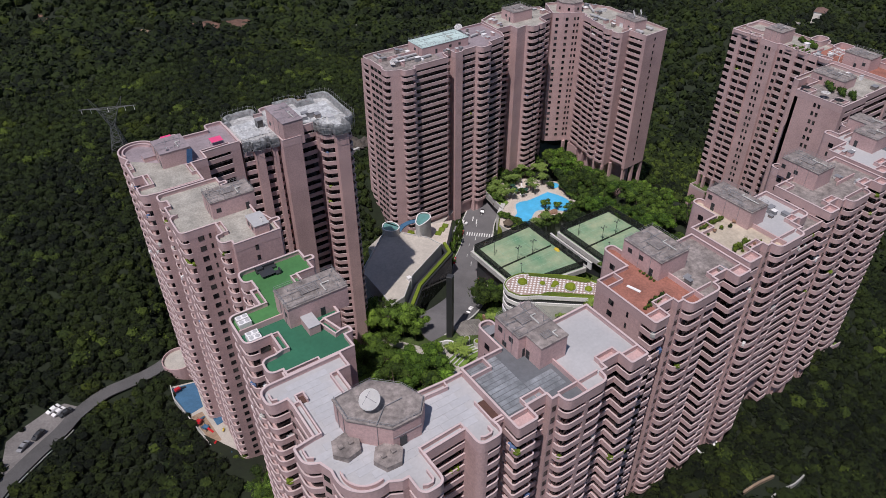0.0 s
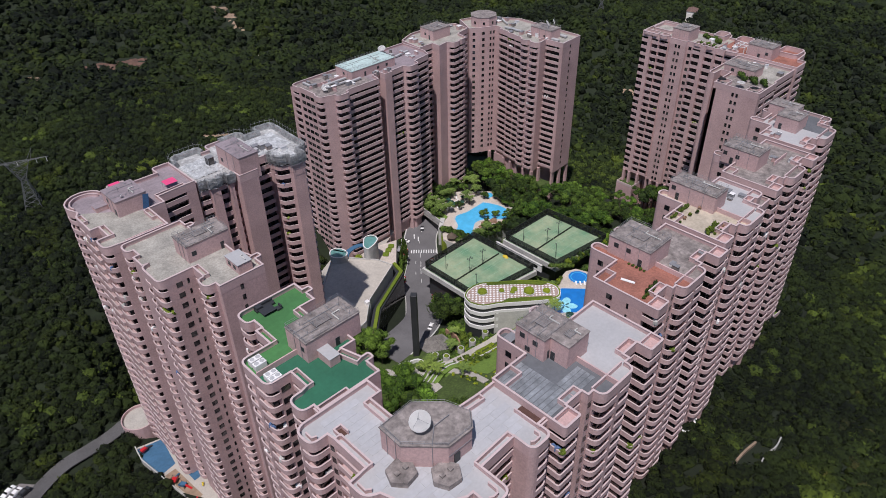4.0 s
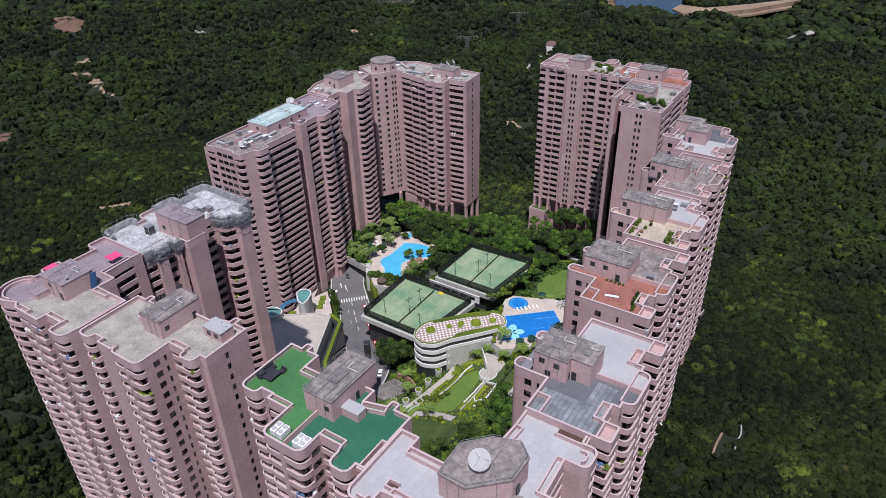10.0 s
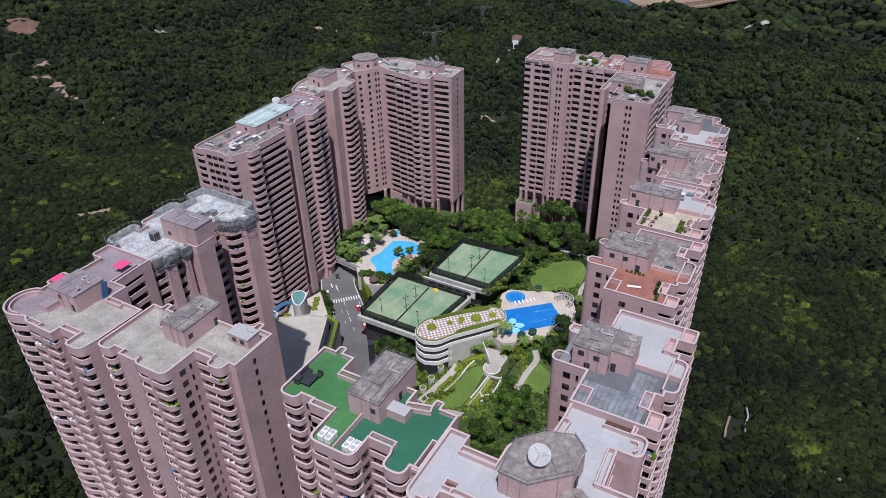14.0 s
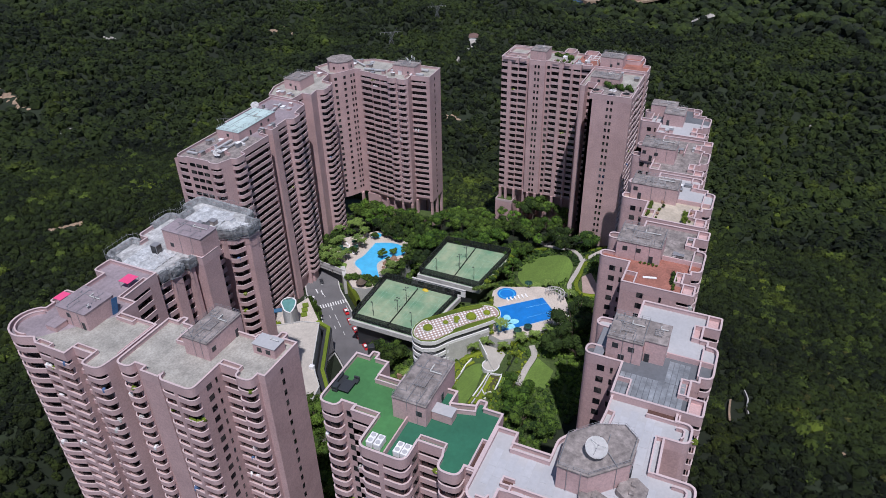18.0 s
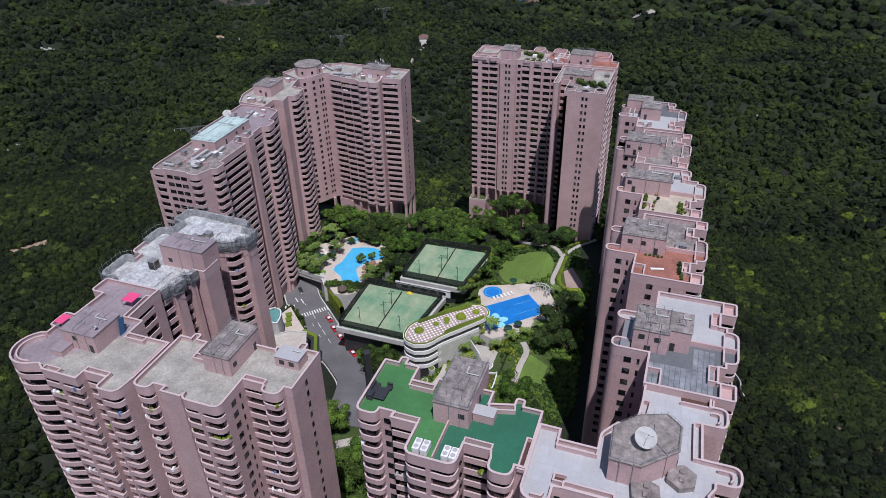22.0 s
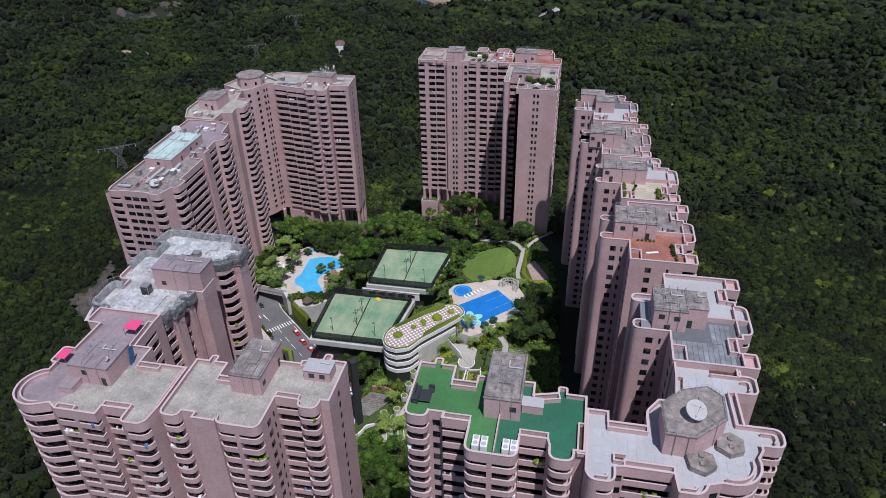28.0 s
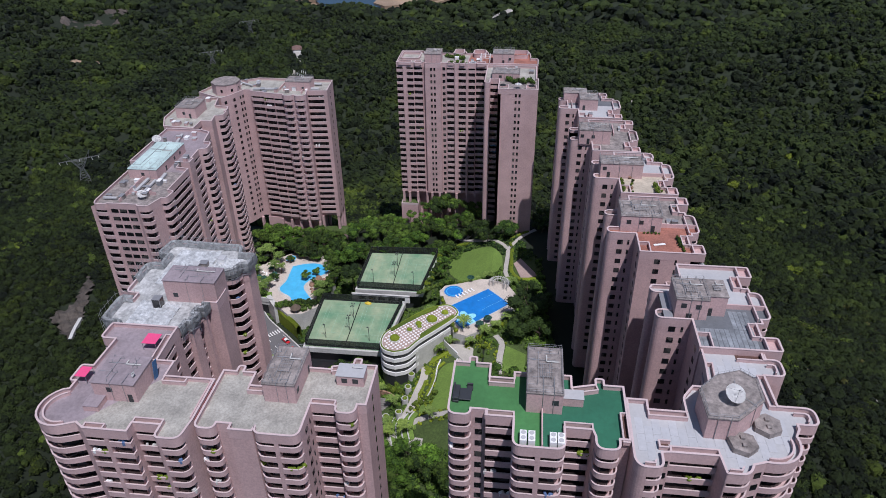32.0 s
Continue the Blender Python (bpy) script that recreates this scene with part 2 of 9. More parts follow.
# sunlight on the valley stand is put into this colour; paler clumps share it
M_LITPALE = foliage("lit_and_pale_leaves", (0.014, 0.025, 0.007), (0.125, 0.175, 0.022), 0.9, 0.6)
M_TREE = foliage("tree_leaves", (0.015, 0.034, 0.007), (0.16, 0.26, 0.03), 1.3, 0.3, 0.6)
# sunny and shady copies of the tree leaves, sun and shade put in their colour
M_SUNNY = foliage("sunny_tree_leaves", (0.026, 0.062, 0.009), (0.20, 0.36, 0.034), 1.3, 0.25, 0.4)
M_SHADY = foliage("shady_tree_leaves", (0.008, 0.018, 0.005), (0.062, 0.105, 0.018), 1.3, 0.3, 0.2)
M_PALM = foliage("palm_leaves", (0.06, 0.105, 0.022), (0.29, 0.40, 0.085), 1.5)
M_BARK = surface("bark", (0.12, 0.09, 0.065), 0.95, 3.0, 0.25, 0.2, 0.4, 0.5)
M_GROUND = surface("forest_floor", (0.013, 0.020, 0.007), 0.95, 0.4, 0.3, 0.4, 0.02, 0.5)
M_WATER = surface("reservoir_water", (0.025, 0.05, 0.075), 0.08, 0.2, 0.1, 0.1, 0.01, 0.0)
M_AWN = surface("magenta_awning", (0.72, 0.075, 0.21), 0.7, 3.0, 0.05, 0.05, 0.3, 0.0)
M_RED = surface("red_paint", (0.52, 0.02, 0.025), 0.3, 4.0, 0.04, 0.04, 0.3, 0.0)
M_PARASOL = surface("green_canvas", (0.04, 0.12, 0.085), 0.8, 3.0, 0.1, 0.1, 0.3, 0.0)
M_TURQ = surface("turquoise_pool", (0.13, 0.29, 0.27), 0.3, 0.6, 0.1, 0.12, 0.3, 0.0)
M_PLAYB = surface("play_surface_blue", (0.045, 0.125, 0.22), 0.8, 1.5, 0.14, 0.15, 0.3, 0.1)
M_GREENGLASS = surface("green_glass_roof", (0.50, 0.62, 0.58), 0.35, 1.0, 0.12, 0.15, 0.2, 0.0)


# ---- mesh helpers ----
def mesh_ob(name, bm, material, parent=None, label="", category="", group="", kind="", smooth=False):
    me = bpy.data.meshes.new(name)
    bmesh.ops.recalc_face_normals(bm, faces=bm.faces)
    bm.to_mesh(me)
    bm.free()
    for m in (material if isinstance(material, (list, tuple)) else (material,)):
        me.materials.append(m)
    if smooth:
        me.polygons.foreach_set("use_smooth", [True] * len(me.polygons))
    ob = new(name, me)
    ob.parent = parent
    return tagged(ob, label, category, group, kind)


def part(name, bm, material, parent, label="", smooth=False):
    return mesh_ob(name, bm, material, parent, label, smooth=smooth)


def again(ob, name, x=0.0, y=0.0, z=0.0, rz=0.0, parent=None, scale=1.0):
    """Another object on the same mesh."""
    o = new(name, ob.data)
    o.parent = parent
    o.matrix_basis = pose(x, y, z, 0, 0, rz) @ Matrix.Scale(scale, 4)
    return o


def thing(name, label, category, x=0.0, y=0.0, z=0.0, rz=0.0, group=""):
    e = new(name)
    e.matrix_basis = pose(x, y, z, 0, 0, rz)
    e.empty_display_size = 0.5
    return tagged(e, label, category, group)


def box(bm, x0, x1, y0, y1, z0, z1, mat=0, m=None):
    vs = [bm.verts.new((x, y, z)) for z in (z0, z1) for x, y in ((x0, y0), (x1, y0), (x1, y1), (x0, y1))]
    if m is not None:
        for v in vs:
            v.co = m @ v.co
    for f in ((3, 2, 1, 0), (4, 5, 6, 7), (0, 1, 5, 4), (1, 2, 6, 5), (2, 3, 7, 6), (3, 0, 4, 7)):
        bm.faces.new([vs[i] for i in f]).material_index = mat
    return vs


def boxes(*items, bevel=0.0):
    bm = bmesh.new()
    for it in items:
        box(bm, *it)
    if bevel:
        bmesh.ops.bevel(bm, geom=bm.edges[:], offset=bevel, segments=1, affect="EDGES")
    return bm


def prism(bm, pts, z0, z1, mat=0, top_mat=None):
    """A solid with the outline pts (counter-clockwise) from z0 to z1."""
    lo = [bm.verts.new((p[0], p[1], z0)) for p in pts]
    hi = [bm.verts.new((p[0], p[1], z1)) for p in pts]
    n = len(pts)
    for i in range(n):
        bm.faces.new((lo[i], lo[(i + 1) % n], hi[(i + 1) % n], hi[i])).material_index = mat
    bm.faces.new(hi).material_index = mat if top_mat is None else top_mat
    bm.faces.new(lo[::-1]).material_index = mat


def tube(bm, a, b, r, sides=6, r2=None, mat=0):
    a, b = Vector(a), Vector(b)
    q = (b - a).to_track_quat("Z", "Y")
    ring = []
    for p, rad in ((a, r), (b, r if r2 is None else r2)):
        ring.append([bm.verts.new(p + q @ Vector((rad * math.cos(2 * math.pi * i / sides), rad * math.sin(2 * math.pi * i / sides), 0))) for i in range(sides)])
    for i in range(sides):
        bm.faces.new((ring[0][i], ring[0][(i + 1) % sides], ring[1][(i + 1) % sides], ring[1][i])).material_index = mat
    bm.faces.new(ring[1]).material_index = mat
    bm.faces.new(ring[0][::-1]).material_index = mat


def circle(cx, cy, r, n=24, a0=0.0, a1=360.0):
    full = abs(a1 - a0) >= 360
    steps = n if full else n + 1
    return [(cx + r * math.cos(radians(a0 + (a1 - a0) * i / n)), cy + r * math.sin(radians(a0 + (a1 - a0) * i / n))) for i in range(steps)]


def inset(path, d, closed=False):
    """The path moved to its left by d."""
    n, out = len(path), []
    for i, p in enumerate(path):
        a = path[i - 1] if (closed or i > 0) else None
        b = path[(i + 1) % n] if (closed or i < n - 1) else None
        norms = []
        for s, e in ((a, p), (p, b)):
            if s is not None and e is not None:
                dx, dy = e[0] - s[0], e[1] - s[1]
                length = math.hypot(dx, dy) or 1
                norms.append((-dy / length, dx / length))
        if len(norms) == 2:
            mx, my = norms[0][0] + norms[1][0], norms[0][1] + norms[1][1]
            k = max(0.35, (mx * mx + my * my) / 2)
            out.append((p[0] + d * mx / k, p[1] + d * my / k))
        else:
            out.append((p[0] + d * norms[0][0], p[1] + d * norms[0][1]))
    return out


def band(bm, path, inner, z0, z1, closed=False, mat=0):
    """A wall between two paths from z0 to z1."""
    n = len(path)
    v = [[bm.verts.new((p[0], p[1], z)) for p in line] for z in (z0, z1) for line in (path, inner)]
    lo_o, lo_i, hi_o, hi_i = v
    for i in range(n if closed else n - 1):
        j = (i + 1) % n
        for f in ((lo_o[i], lo_o[j], hi_o[j], hi_o[i]), (lo_i[j], lo_i[i], hi_i[i], hi_i[j]), (hi_o[i], hi_o[j], hi_i[j], hi_i[i]), (lo_i[i], lo_i[j], lo_o[j], lo_o[i])):
            bm.faces.new(f).material_index = mat
    if not closed:
        bm.faces.new((lo_o[0], hi_o[0], hi_i[0], lo_i[0])).material_index = mat
        bm.faces.new((lo_o[-1], lo_i[-1], hi_i[-1], hi_o[-1])).material_index = mat


# ---- the lie of the land ----
def smooth(a, b, x):
    t = np.clip((np.asarray(x, float) - a) / (b - a), 0, 1)
    return t * t * (3 - 2 * t)


def hill(x, y, cx, cy, rx, ry, h):
    return h * np.exp(-((x - cx) / rx) ** 2 - ((y - cy) / ry) ** 2)


def rough(x, y, size, seed):
    """Soft rolling waves."""
    rng = np.random.RandomState(seed)
    z = 0
    for k in range(7):
        a, ph, f = rng.uniform(0, 6.28), rng.uniform(0, 6.28), rng.uniform(0.6, 1.9) * 6.28 / size
        z = z + np.sin(f * (x * np.cos(a) + y * np.sin(a)) + ph) / 7 * 2
    return z


def wild(x, y):
    z = 27 - 0.095 * x - 0.028 * np.maximum(0, x - 900)
    z = z + hill(x, y, 95, 20, 80, 65, 33) + hill(x, y, 130, 370, 150, 130, 20) + hill(x, y, 5, 190, 60, 60, -16)
    z = z + hill(x, y, 390, 140, 130, 240, -22) + hill(x, y, 620, -300, 260, 170, 50) + hill(x, y, 250, 700, 300, 160, 26)
    z = z + hill(x, y, 1410, 460, 270, 260, -58) + hill(x, y, 1500, -150, 260, 300, 26)
    far = smooth(60, 500, np.hypot(x - 130, y - 150) - 120)
    return z + far * (rough(x, y, 420, 3) * 17 + rough(x, y, 130, 5) * 7.5 + rough(x, y, 58, 9) * 2.2)


def yard(x, y):
    z = np.interp(y, [95, 120, 150, 178, 200, 235], [24, 22, 11, 4, 1, 0.5])
    return np.maximum(z, 16 * smooth(198, 232, x) * (1 - 0.75 * smooth(188, 204, y)))


def ground(x, y):
    x, y = np.asarray(x, float), np.asarray(y, float)
    inside = smooth(14, 34, x) * (1 - smooth(240, 285, x)) * smooth(52, 84, y) * (1 - smooth(232, 262, y))
    return wild(x, y) * (1 - inside) + yard(x, y) * inside


def gz(x, y):
    return float(ground(x, y))


def sheet(name, xs, ys, height, material, **tags):
    X, Y = np.meshgrid(xs, ys, indexing="ij")
    Z = height(X, Y)
    n, m = X.shape
    co = np.stack([X, Y, Z], -1).reshape(-1, 3).astype(np.float32)
    i, j = np.meshgrid(np.arange(n - 1), np.arange(m - 1), indexing="ij")
    a = (i * m + j).ravel()
    faces = np.stack([a, a + m, a + m + 1, a + 1], -1)
    return raw(name, co, faces, material, True, **tags)


def raw(name, co, faces, material, smooth_faces=False, parent=None, **tags):
    me = bpy.data.meshes.new(name)
    k = faces.shape[1]
    me.vertices.add(len(co))
    me.vertices.foreach_set("co", co.ravel())
    me.loops.add(faces.size)
    me.loops.foreach_set("vertex_index", faces.ravel().astype(np.int32))
    me.polygons.add(len(faces))
    me.polygons.foreach_set("loop_start", np.arange(0, faces.size, k, dtype=np.int32))
    me.polygons.foreach_set("use_smooth", np.full(len(faces), smooth_faces))
    me.update(calc_edges=True)
    me.materials.append(material)
    ob = new(name, me)
    ob.parent = parent
    return tagged(ob, **tags)


axis = np.concatenate([-np.geomspace(900, 160, 14), np.arange(-150, 10, 5.0), np.arange(10, 290, 2.5), np.arange(290, 460, 5.0), np.geomspace(470, 3600, 60)])
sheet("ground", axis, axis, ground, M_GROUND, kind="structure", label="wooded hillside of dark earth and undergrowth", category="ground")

# reservoir with its bare shore, far down the valley
WATER_Z = -140.0
LAKE = [(1319, 412), (1307, 500), (1330, 520), (1372, 545), (1400, 560), (1440, 640), (1500, 700), (1650, 650), (1700, 500), (1690, 300), (1560, 250), (1456, 285), (1370, 340), (1333, 405)]
bm = bmesh.new()
prism(bm, LAKE, WATER_Z - 9, WATER_Z)
mesh_ob("reservoir", bm, M_WATER, kind="structure", label="dark blue reservoir water", category="water")
SPITS = ([(1348, 429), (1403, 425), (1377, 367), (1460, 299), (1560, 232), (1540, 213), (1411, 287), (1335, 354), (1316, 395)], [(1408, 625), (1365, 587), (1361, 535), (1419, 548), (1414, 480), (1459, 481), (1428, 433), (1483, 421), (1500, 458), (1502, 502), (1480, 600)])
ISLAND = [(1425, 424), (1489, 412), (1601, 335), (1700, 270), (1570, 238), (1473, 302), (1393, 372), (1391, 400)]
bm = bmesh.new()
prism(bm, ISLAND, WATER_Z - 9, WATER_Z + 4)
mesh_ob("island", bm, M_GROUND, kind="structure", label="wooded headland in the reservoir", category="ground")
for pts in SPITS:
    bm = bmesh.new()
    prism(bm, pts, WATER_Z - 9, WATER_Z + 2.5)
    bmesh.ops.bevel(bm, geom=[e for e in bm.edges if abs(e.verts[0].co.z - e.verts[1].co.z) < 0.01 and e.verts[0].co.z > WATER_Z], offset=8, segments=2, affect="EDGES")
    mesh_ob("shore", bm, M_SAND, kind="structure", label="bare pale sandy shore of the reservoir", category="shore")


# ---- towers ----
STOREY = 3.08
FIRST = 0.3            # the top storey is a little taller


def sweep(bm, path, profile):
    """Sweeps a closed profile of (offset, height, material) along an open path."""
    rings = []
    lines = [inset(path, d) if d else path for d, z, m in profile]
    for i in range(len(path)):
        rings.append([bm.verts.new((lines[k][i][0], lines[k][i][1], profile[k][1])) for k in range(len(profile))])
    n = len(profile)
    for a, b in zip(rings, rings[1:]):
        for k in range(n):
            bm.faces.new((a[k], b[k], b[(k + 1) % n], a[(k + 1) % n])).material_index = profile[k][2]
    bm.faces.new(rings[0])
    bm.faces.new(rings[-1][::-1])


DEPTH = 1.25


def rounded(outline):
    """Rounds the corners: a list of (x, y, kind of the edge that follows)."""
    out, n = [], len(outline)
    for i, (x, y, r, kind) in enumerate(outline):
        if r <= 0:
            out.append((x, y, kind))
            continue
        p, a, b = Vector((x, y)), Vector(outline[i - 1][:2]), Vector(outline[(i + 1) % n][:2])
        da, db = (a - p), (b - p)
        r = min(r, 0.9 * da.length, 0.9 * db.length)
        s, e = p + da.normalized() * r, p + db.normalized() * r
        before = outline[i - 1][3]
        for k in range(6):
            t = k / 5
            q = s * (1 - t) ** 2 + p * 2 * t * (1 - t) * 0.93 + e * t * t + p * (2 * t * (1 - t) * 0.07)
            out.append((q.x, q.y, kind if k == 5 else before))
    return out


PLANT = []


def plant_mesh():
    if not PLANT:
        bm = bmesh.new()
        bmesh.ops.create_icosphere(bm, subdivisions=2, radius=1)
        q = random.Random(3)
        for v in bm.verts:
            v.co *= q.uniform(0.6, 1.3)
        me = bpy.data.meshes.new("balcony_plant")
        bm.to_mesh(me)
        bm.free()
        me.materials.append(M_HEDGE)
        PLANT.append(me)
    return PLANT[0]


BOXES = {}


def box_mesh(k):
    """Boxed clutter on a balcony: a cooling unit, a chest or a rack with drying washing."""
    if k not in BOXES:
        bm = boxes((-0.9, 0.9, -0.45, 0.45, -0.7, 0.75), (-0.5, 0.4, -0.3, 0.5, 0.75, 1.1), bevel=0.06)
        me = bpy.data.meshes.new("balcony_box")
        bm.to_mesh(me)
        bm.free()
        me.materials.append((M_WHITE, surface("blue_cloth", (0.10, 0.16, 0.30), 0.8, 3, 0.1, 0.1, 0.3, 0), M_CONC)[k])
        BOXES[k] = me
    return BOXES[k]


def tower(name, label, outline, top, base, roofs, levels=None, low=0, group="towers of the estate", plants=7, foot=None):
    """A tower from its outline: kinds b (ribbon balcony), w (plain wall), s (wall with small windows), p (paired slots)."""
    t = thing(name, label, "apartment tower", group=group)
    pts = rounded(outline)
    n = len(pts)
    start = next(i for i in range(n) if pts[i - 1][2] != "b")
    pts = pts[start:] + pts[:start]
    loop = [(p[0], p[1]) for p in pts]
    # runs of balcony edges
    runs, i = [], 0
    while i < n:
        if pts[i][2] == "b":
            j = i
            while j < n and pts[j][2] == "b":
                j += 1
            runs.append((i, j))
            i = j
        else:
            i += 1
    line, done = [], 0
    for i, j in runs:
        line += loop[done:i + 1]
        line += inset([loop[k % n] for k in range(i, j + 1)], DEPTH)
        done = j
    line += loop[done:]
    bm = bmesh.new()
    lo = [bm.verts.new((x, y, base - 6 if foot is None else foot)) for x, y in line]
    hi = [bm.verts.new((x, y, top - 0.1)) for x, y in line]
    for k in range(len(line)):
        q = (k + 1) % len(line)
        if (Vector(line[k]) - Vector(line[q])).length > 1e-4:
            bm.faces.new((lo[k], lo[q], hi[q], hi[k]))
    if foot is not None:
        bm.faces.new(lo)
    part("body", bm, M_WALL, t)
    # roof slab in one or two finishes
    bm = bmesh.new()
    prism(bm, inset(loop, 0.12, True), top - 0.5, top)
    if len(roofs) > 1:
        (px, py), (nx, ny) = roofs[1][1], roofs[1][2]
        bmesh.ops.bisect_plane(bm, geom=bm.verts[:] + bm.edges[:] + bm.faces[:], plane_co=(px, py, 0), plane_no=(nx, ny, 0))
        for f in bm.faces:
            c = f.calc_center_median()
            f.material_index = 1 if (c.x - px) * nx + (c.y - py) * ny > 0 else 0
    part("roof", bm, [r[0] for r in roofs], t)
    bm = bmesh.new()
    band(bm, inset(loop, -0.03, True), inset(loop, 0.22, True), top - 1.35, top + 1.0, True)
    part("parapet", bm, M_BALC, t)
    bm = bmesh.new()
    band(bm, inset(loop, -0.08, True), inset(loop, 0.34, True), top + 1.0, top + 1.13, True)
    part("coping", bm, M_COPE, t, "pale coping on the parapet")
    levels = levels or int((top - base - FIRST) / STOREY)
    for i, j in runs:
        run = [loop[k % n] for k in range(i, j + 1)]
        bm = bmesh.new()
        sweep(bm, run, [(0, -0.28, 0), (0, 1.05, 1), (-0.04, 1.05, 1), (-0.04, 1.13, 1), (0.24, 1.13, 1), (0.24, 1.05, 1), (0.18, 1.05, 0), (0.18, -0.02, 0), (DEPTH - 0.02, -0.02, 0), (DEPTH - 0.02, -0.28, 0)])
        first = part("balcony", bm, [M_BALC, M_COPE], t)
        first.location.z = top - FIRST - STOREY
        for k in range(2, levels + 1 - low):
            o = new("balcony", first.data)
            o.parent = t
            o.location.z = top - FIRST - STOREY * k
        # glazing behind the balconies, storey by storey
        bm = bmesh.new()
        band(bm, inset(run, DEPTH - 0.07), inset(run, DEPTH - 0.03), top - FIRST - STOREY * (levels - low), top - 1.3)
        part("window_wall", bm, M_GLASS, t, "dark glazing set back behind the balconies")
        if j - i == 1 and math.hypot(run[1][0] - run[0][0], run[1][1] - run[0][1]) > 3.4 and plants > 7:
            bm = bmesh.new()
            back = inset(run, 1.35)
            strip = [run[0], back[0], back[1], run[1]]
            band(bm, strip, inset(strip, 0.2), top, top + 0.95)
            band(bm, inset(strip, -0.05), inset(strip, 0.25), top + 0.95, top + 1.06, mat=1)
            part("planter_wall", bm, [M_BALC, M_COPE], t)
    # pots and trailing plants on some balconies
    pick = random.Random(int(top * 10 + loop[0][0]))
    for _ in range(plants if runs else 0):
        i, j = pick.choice(runs)
        k = pick.randrange(1, max(2, min(12, levels - low)))
        run = inset([loop[q % n] for q in range(i, j + 1)], 0.45)
        q = pick.randrange(len(run) - 1)
        f, kind_of = pick.uniform(0.2, 0.8), pick.random()
        for e in (-0.2, 0.2):
            ff = min(1, max(0, f + e * pick.uniform(0.3, 1)))
            o = new("balcony_plant", plant_mesh()) if kind_of < 0.45 else new("balcony_box", box_mesh(int(kind_of * 100) % 3))
            o.parent = t
            o.matrix_basis = pose(run[q][0] * (1 - ff) + run[q + 1][0] * ff, run[q][1] * (1 - ff) + run[q + 1][1] * ff, top - FIRST - STOREY * k + 0.8, 0, 0, pick.uniform(0, 360)) @ Matrix.Scale(pick.uniform(0.4, 0.7), 4)
    # small windows in plain walls
    for i in range(n):
        x, y, kind = pts[i]
        if kind not in "sptq":
            continue
        x2, y2 = loop[(i + 1) % n]
        length = math.hypot(x2 - x, y2 - y)
        if length < 1.0 or (y2 - y) / length > 0.3:
            continue
        ang = math.degrees(math.atan2(y2 - y, x2 - x))
        wide = 0.75 if kind == "p" else (2.4 if kind == "t" else (0.65 if length > 5 else min(1.2, length * 0.5)))
        places = [length / 2] if length < 4 else ([length / 2 - 0.8, length / 2 + 0.8] if kind == "p" else [length * 0.2, length * 0.5, length * 0.8] if kind == "t" else [length * 0.45])
        sizes = {0.35: [length * 0.72], 1.3: [length * 0.36]} if kind == "q" else {wide: places}
        for wide, places in sizes.items():
          bm = bmesh.new()
          box(bm, -wide / 2 - 0.08, wide / 2 + 0.08, -0.06, 0.2, -0.08, 1.33, 1)
          bm.faces.ensure_lookup_table()
          face = next(f for f in bm.faces if f.calc_center_median().y < -0.05)
          bmesh.ops.inset_individual(bm, faces=[face], thickness=0.08, depth=-0.05)
          face.material_index = 0
          first = None
          for s in places:
              for k in range(1, levels + 1 - low):
                  m = pose(x + (x2 - x) * s / length, y + (y2 - y) * s / length, top - FIRST - STOREY * k + 0.9, 0, 0, ang)
                  if first is None:
                      first = part("window", bm, [M_GLASS, M_FRAME, M_COPE], t)
                      first.matrix_basis = m
                  else:
                      o = new("window", first.data)
                      o.parent = t
                      o.matrix_basis = m
    return t


def placed(local, x0, y0, face):
    """Local (across, back) to the world. face: the way that the front looks."""
    out = []
    for u, v, r, k in local:
        x, y = {"-x": (x0 + v, y0 - u), "-y": (x0 + u, y0 + v), "+y": (x0 - u, y0 - v)}[face]
        out.append((x, y, r, k))
    return out


def unit_front(w, sl, sr, bl, br, cv=19.0, notch="b", side="q", wrap="b", deep=4.4):
    """A slab of two flats a floor about a lift core; its halves are staggered by sl and sr."""
    k = w / 33.0
    pts = [(0, sl + 3, 0, "b"), (0, sl, 1.8, "b"), (4.4, sl, 1.8, wrap), (4.4, sl + 1.7, 0, "s" if notch == "b" else "w"), (7.2, sl + 1.7, 0, "w"), (7.2, sl + 0.3, 0, notch), (12.2, sl + 0.3, 0, "w"),
           (12.2, 2.4, 0, "b"), (12.2, 0, 1.8, "b"), (16.4, 0, 0, "w"), (17.3, 0, 0, "b"), (21.6, 0, 1.8, wrap), (21.6, 2.4, 0, side),
           (21.6, sr + deep, 0, "b"), (26.4, sr + deep, 0, "w"), (26.8, sr + min(3, deep - 0.3), 0, "b"), (26.8, sr, 1.8, "b"), (31.2, sr, 1.8, wrap), (31.2, sr + 2.6, 0, "w"), (33, sr + 2.6, 0, "s"),
           (33, br, 0, "w"), (29.4, br, 0, "w"), (29.4, br + 1.7, 0.6, "w"), (27.6, br + 1.7, 0.6, "w"), (27.6, br, 0, "b"), (23.2, br - 1.2, 0, "w"), (23.2, cv, 0, "s"),
           (20.5, cv, 0, "w"), (12, cv, 0, "w"), (12, bl - 3.8, 0, "b"), (7.4, bl - 3.8, 0, "w"), (7.4, bl, 0, "s"), (4.6, bl, 0, "w"), (4.6, bl + 1.7, 0.6, "w"), (2.9, bl + 1.7, 0.6, "w"), (2.9, bl, 0, "w"), (0, bl, 0, "w")]
    return [(u * k, v, r, kind) for u, v, r, kind in pts]


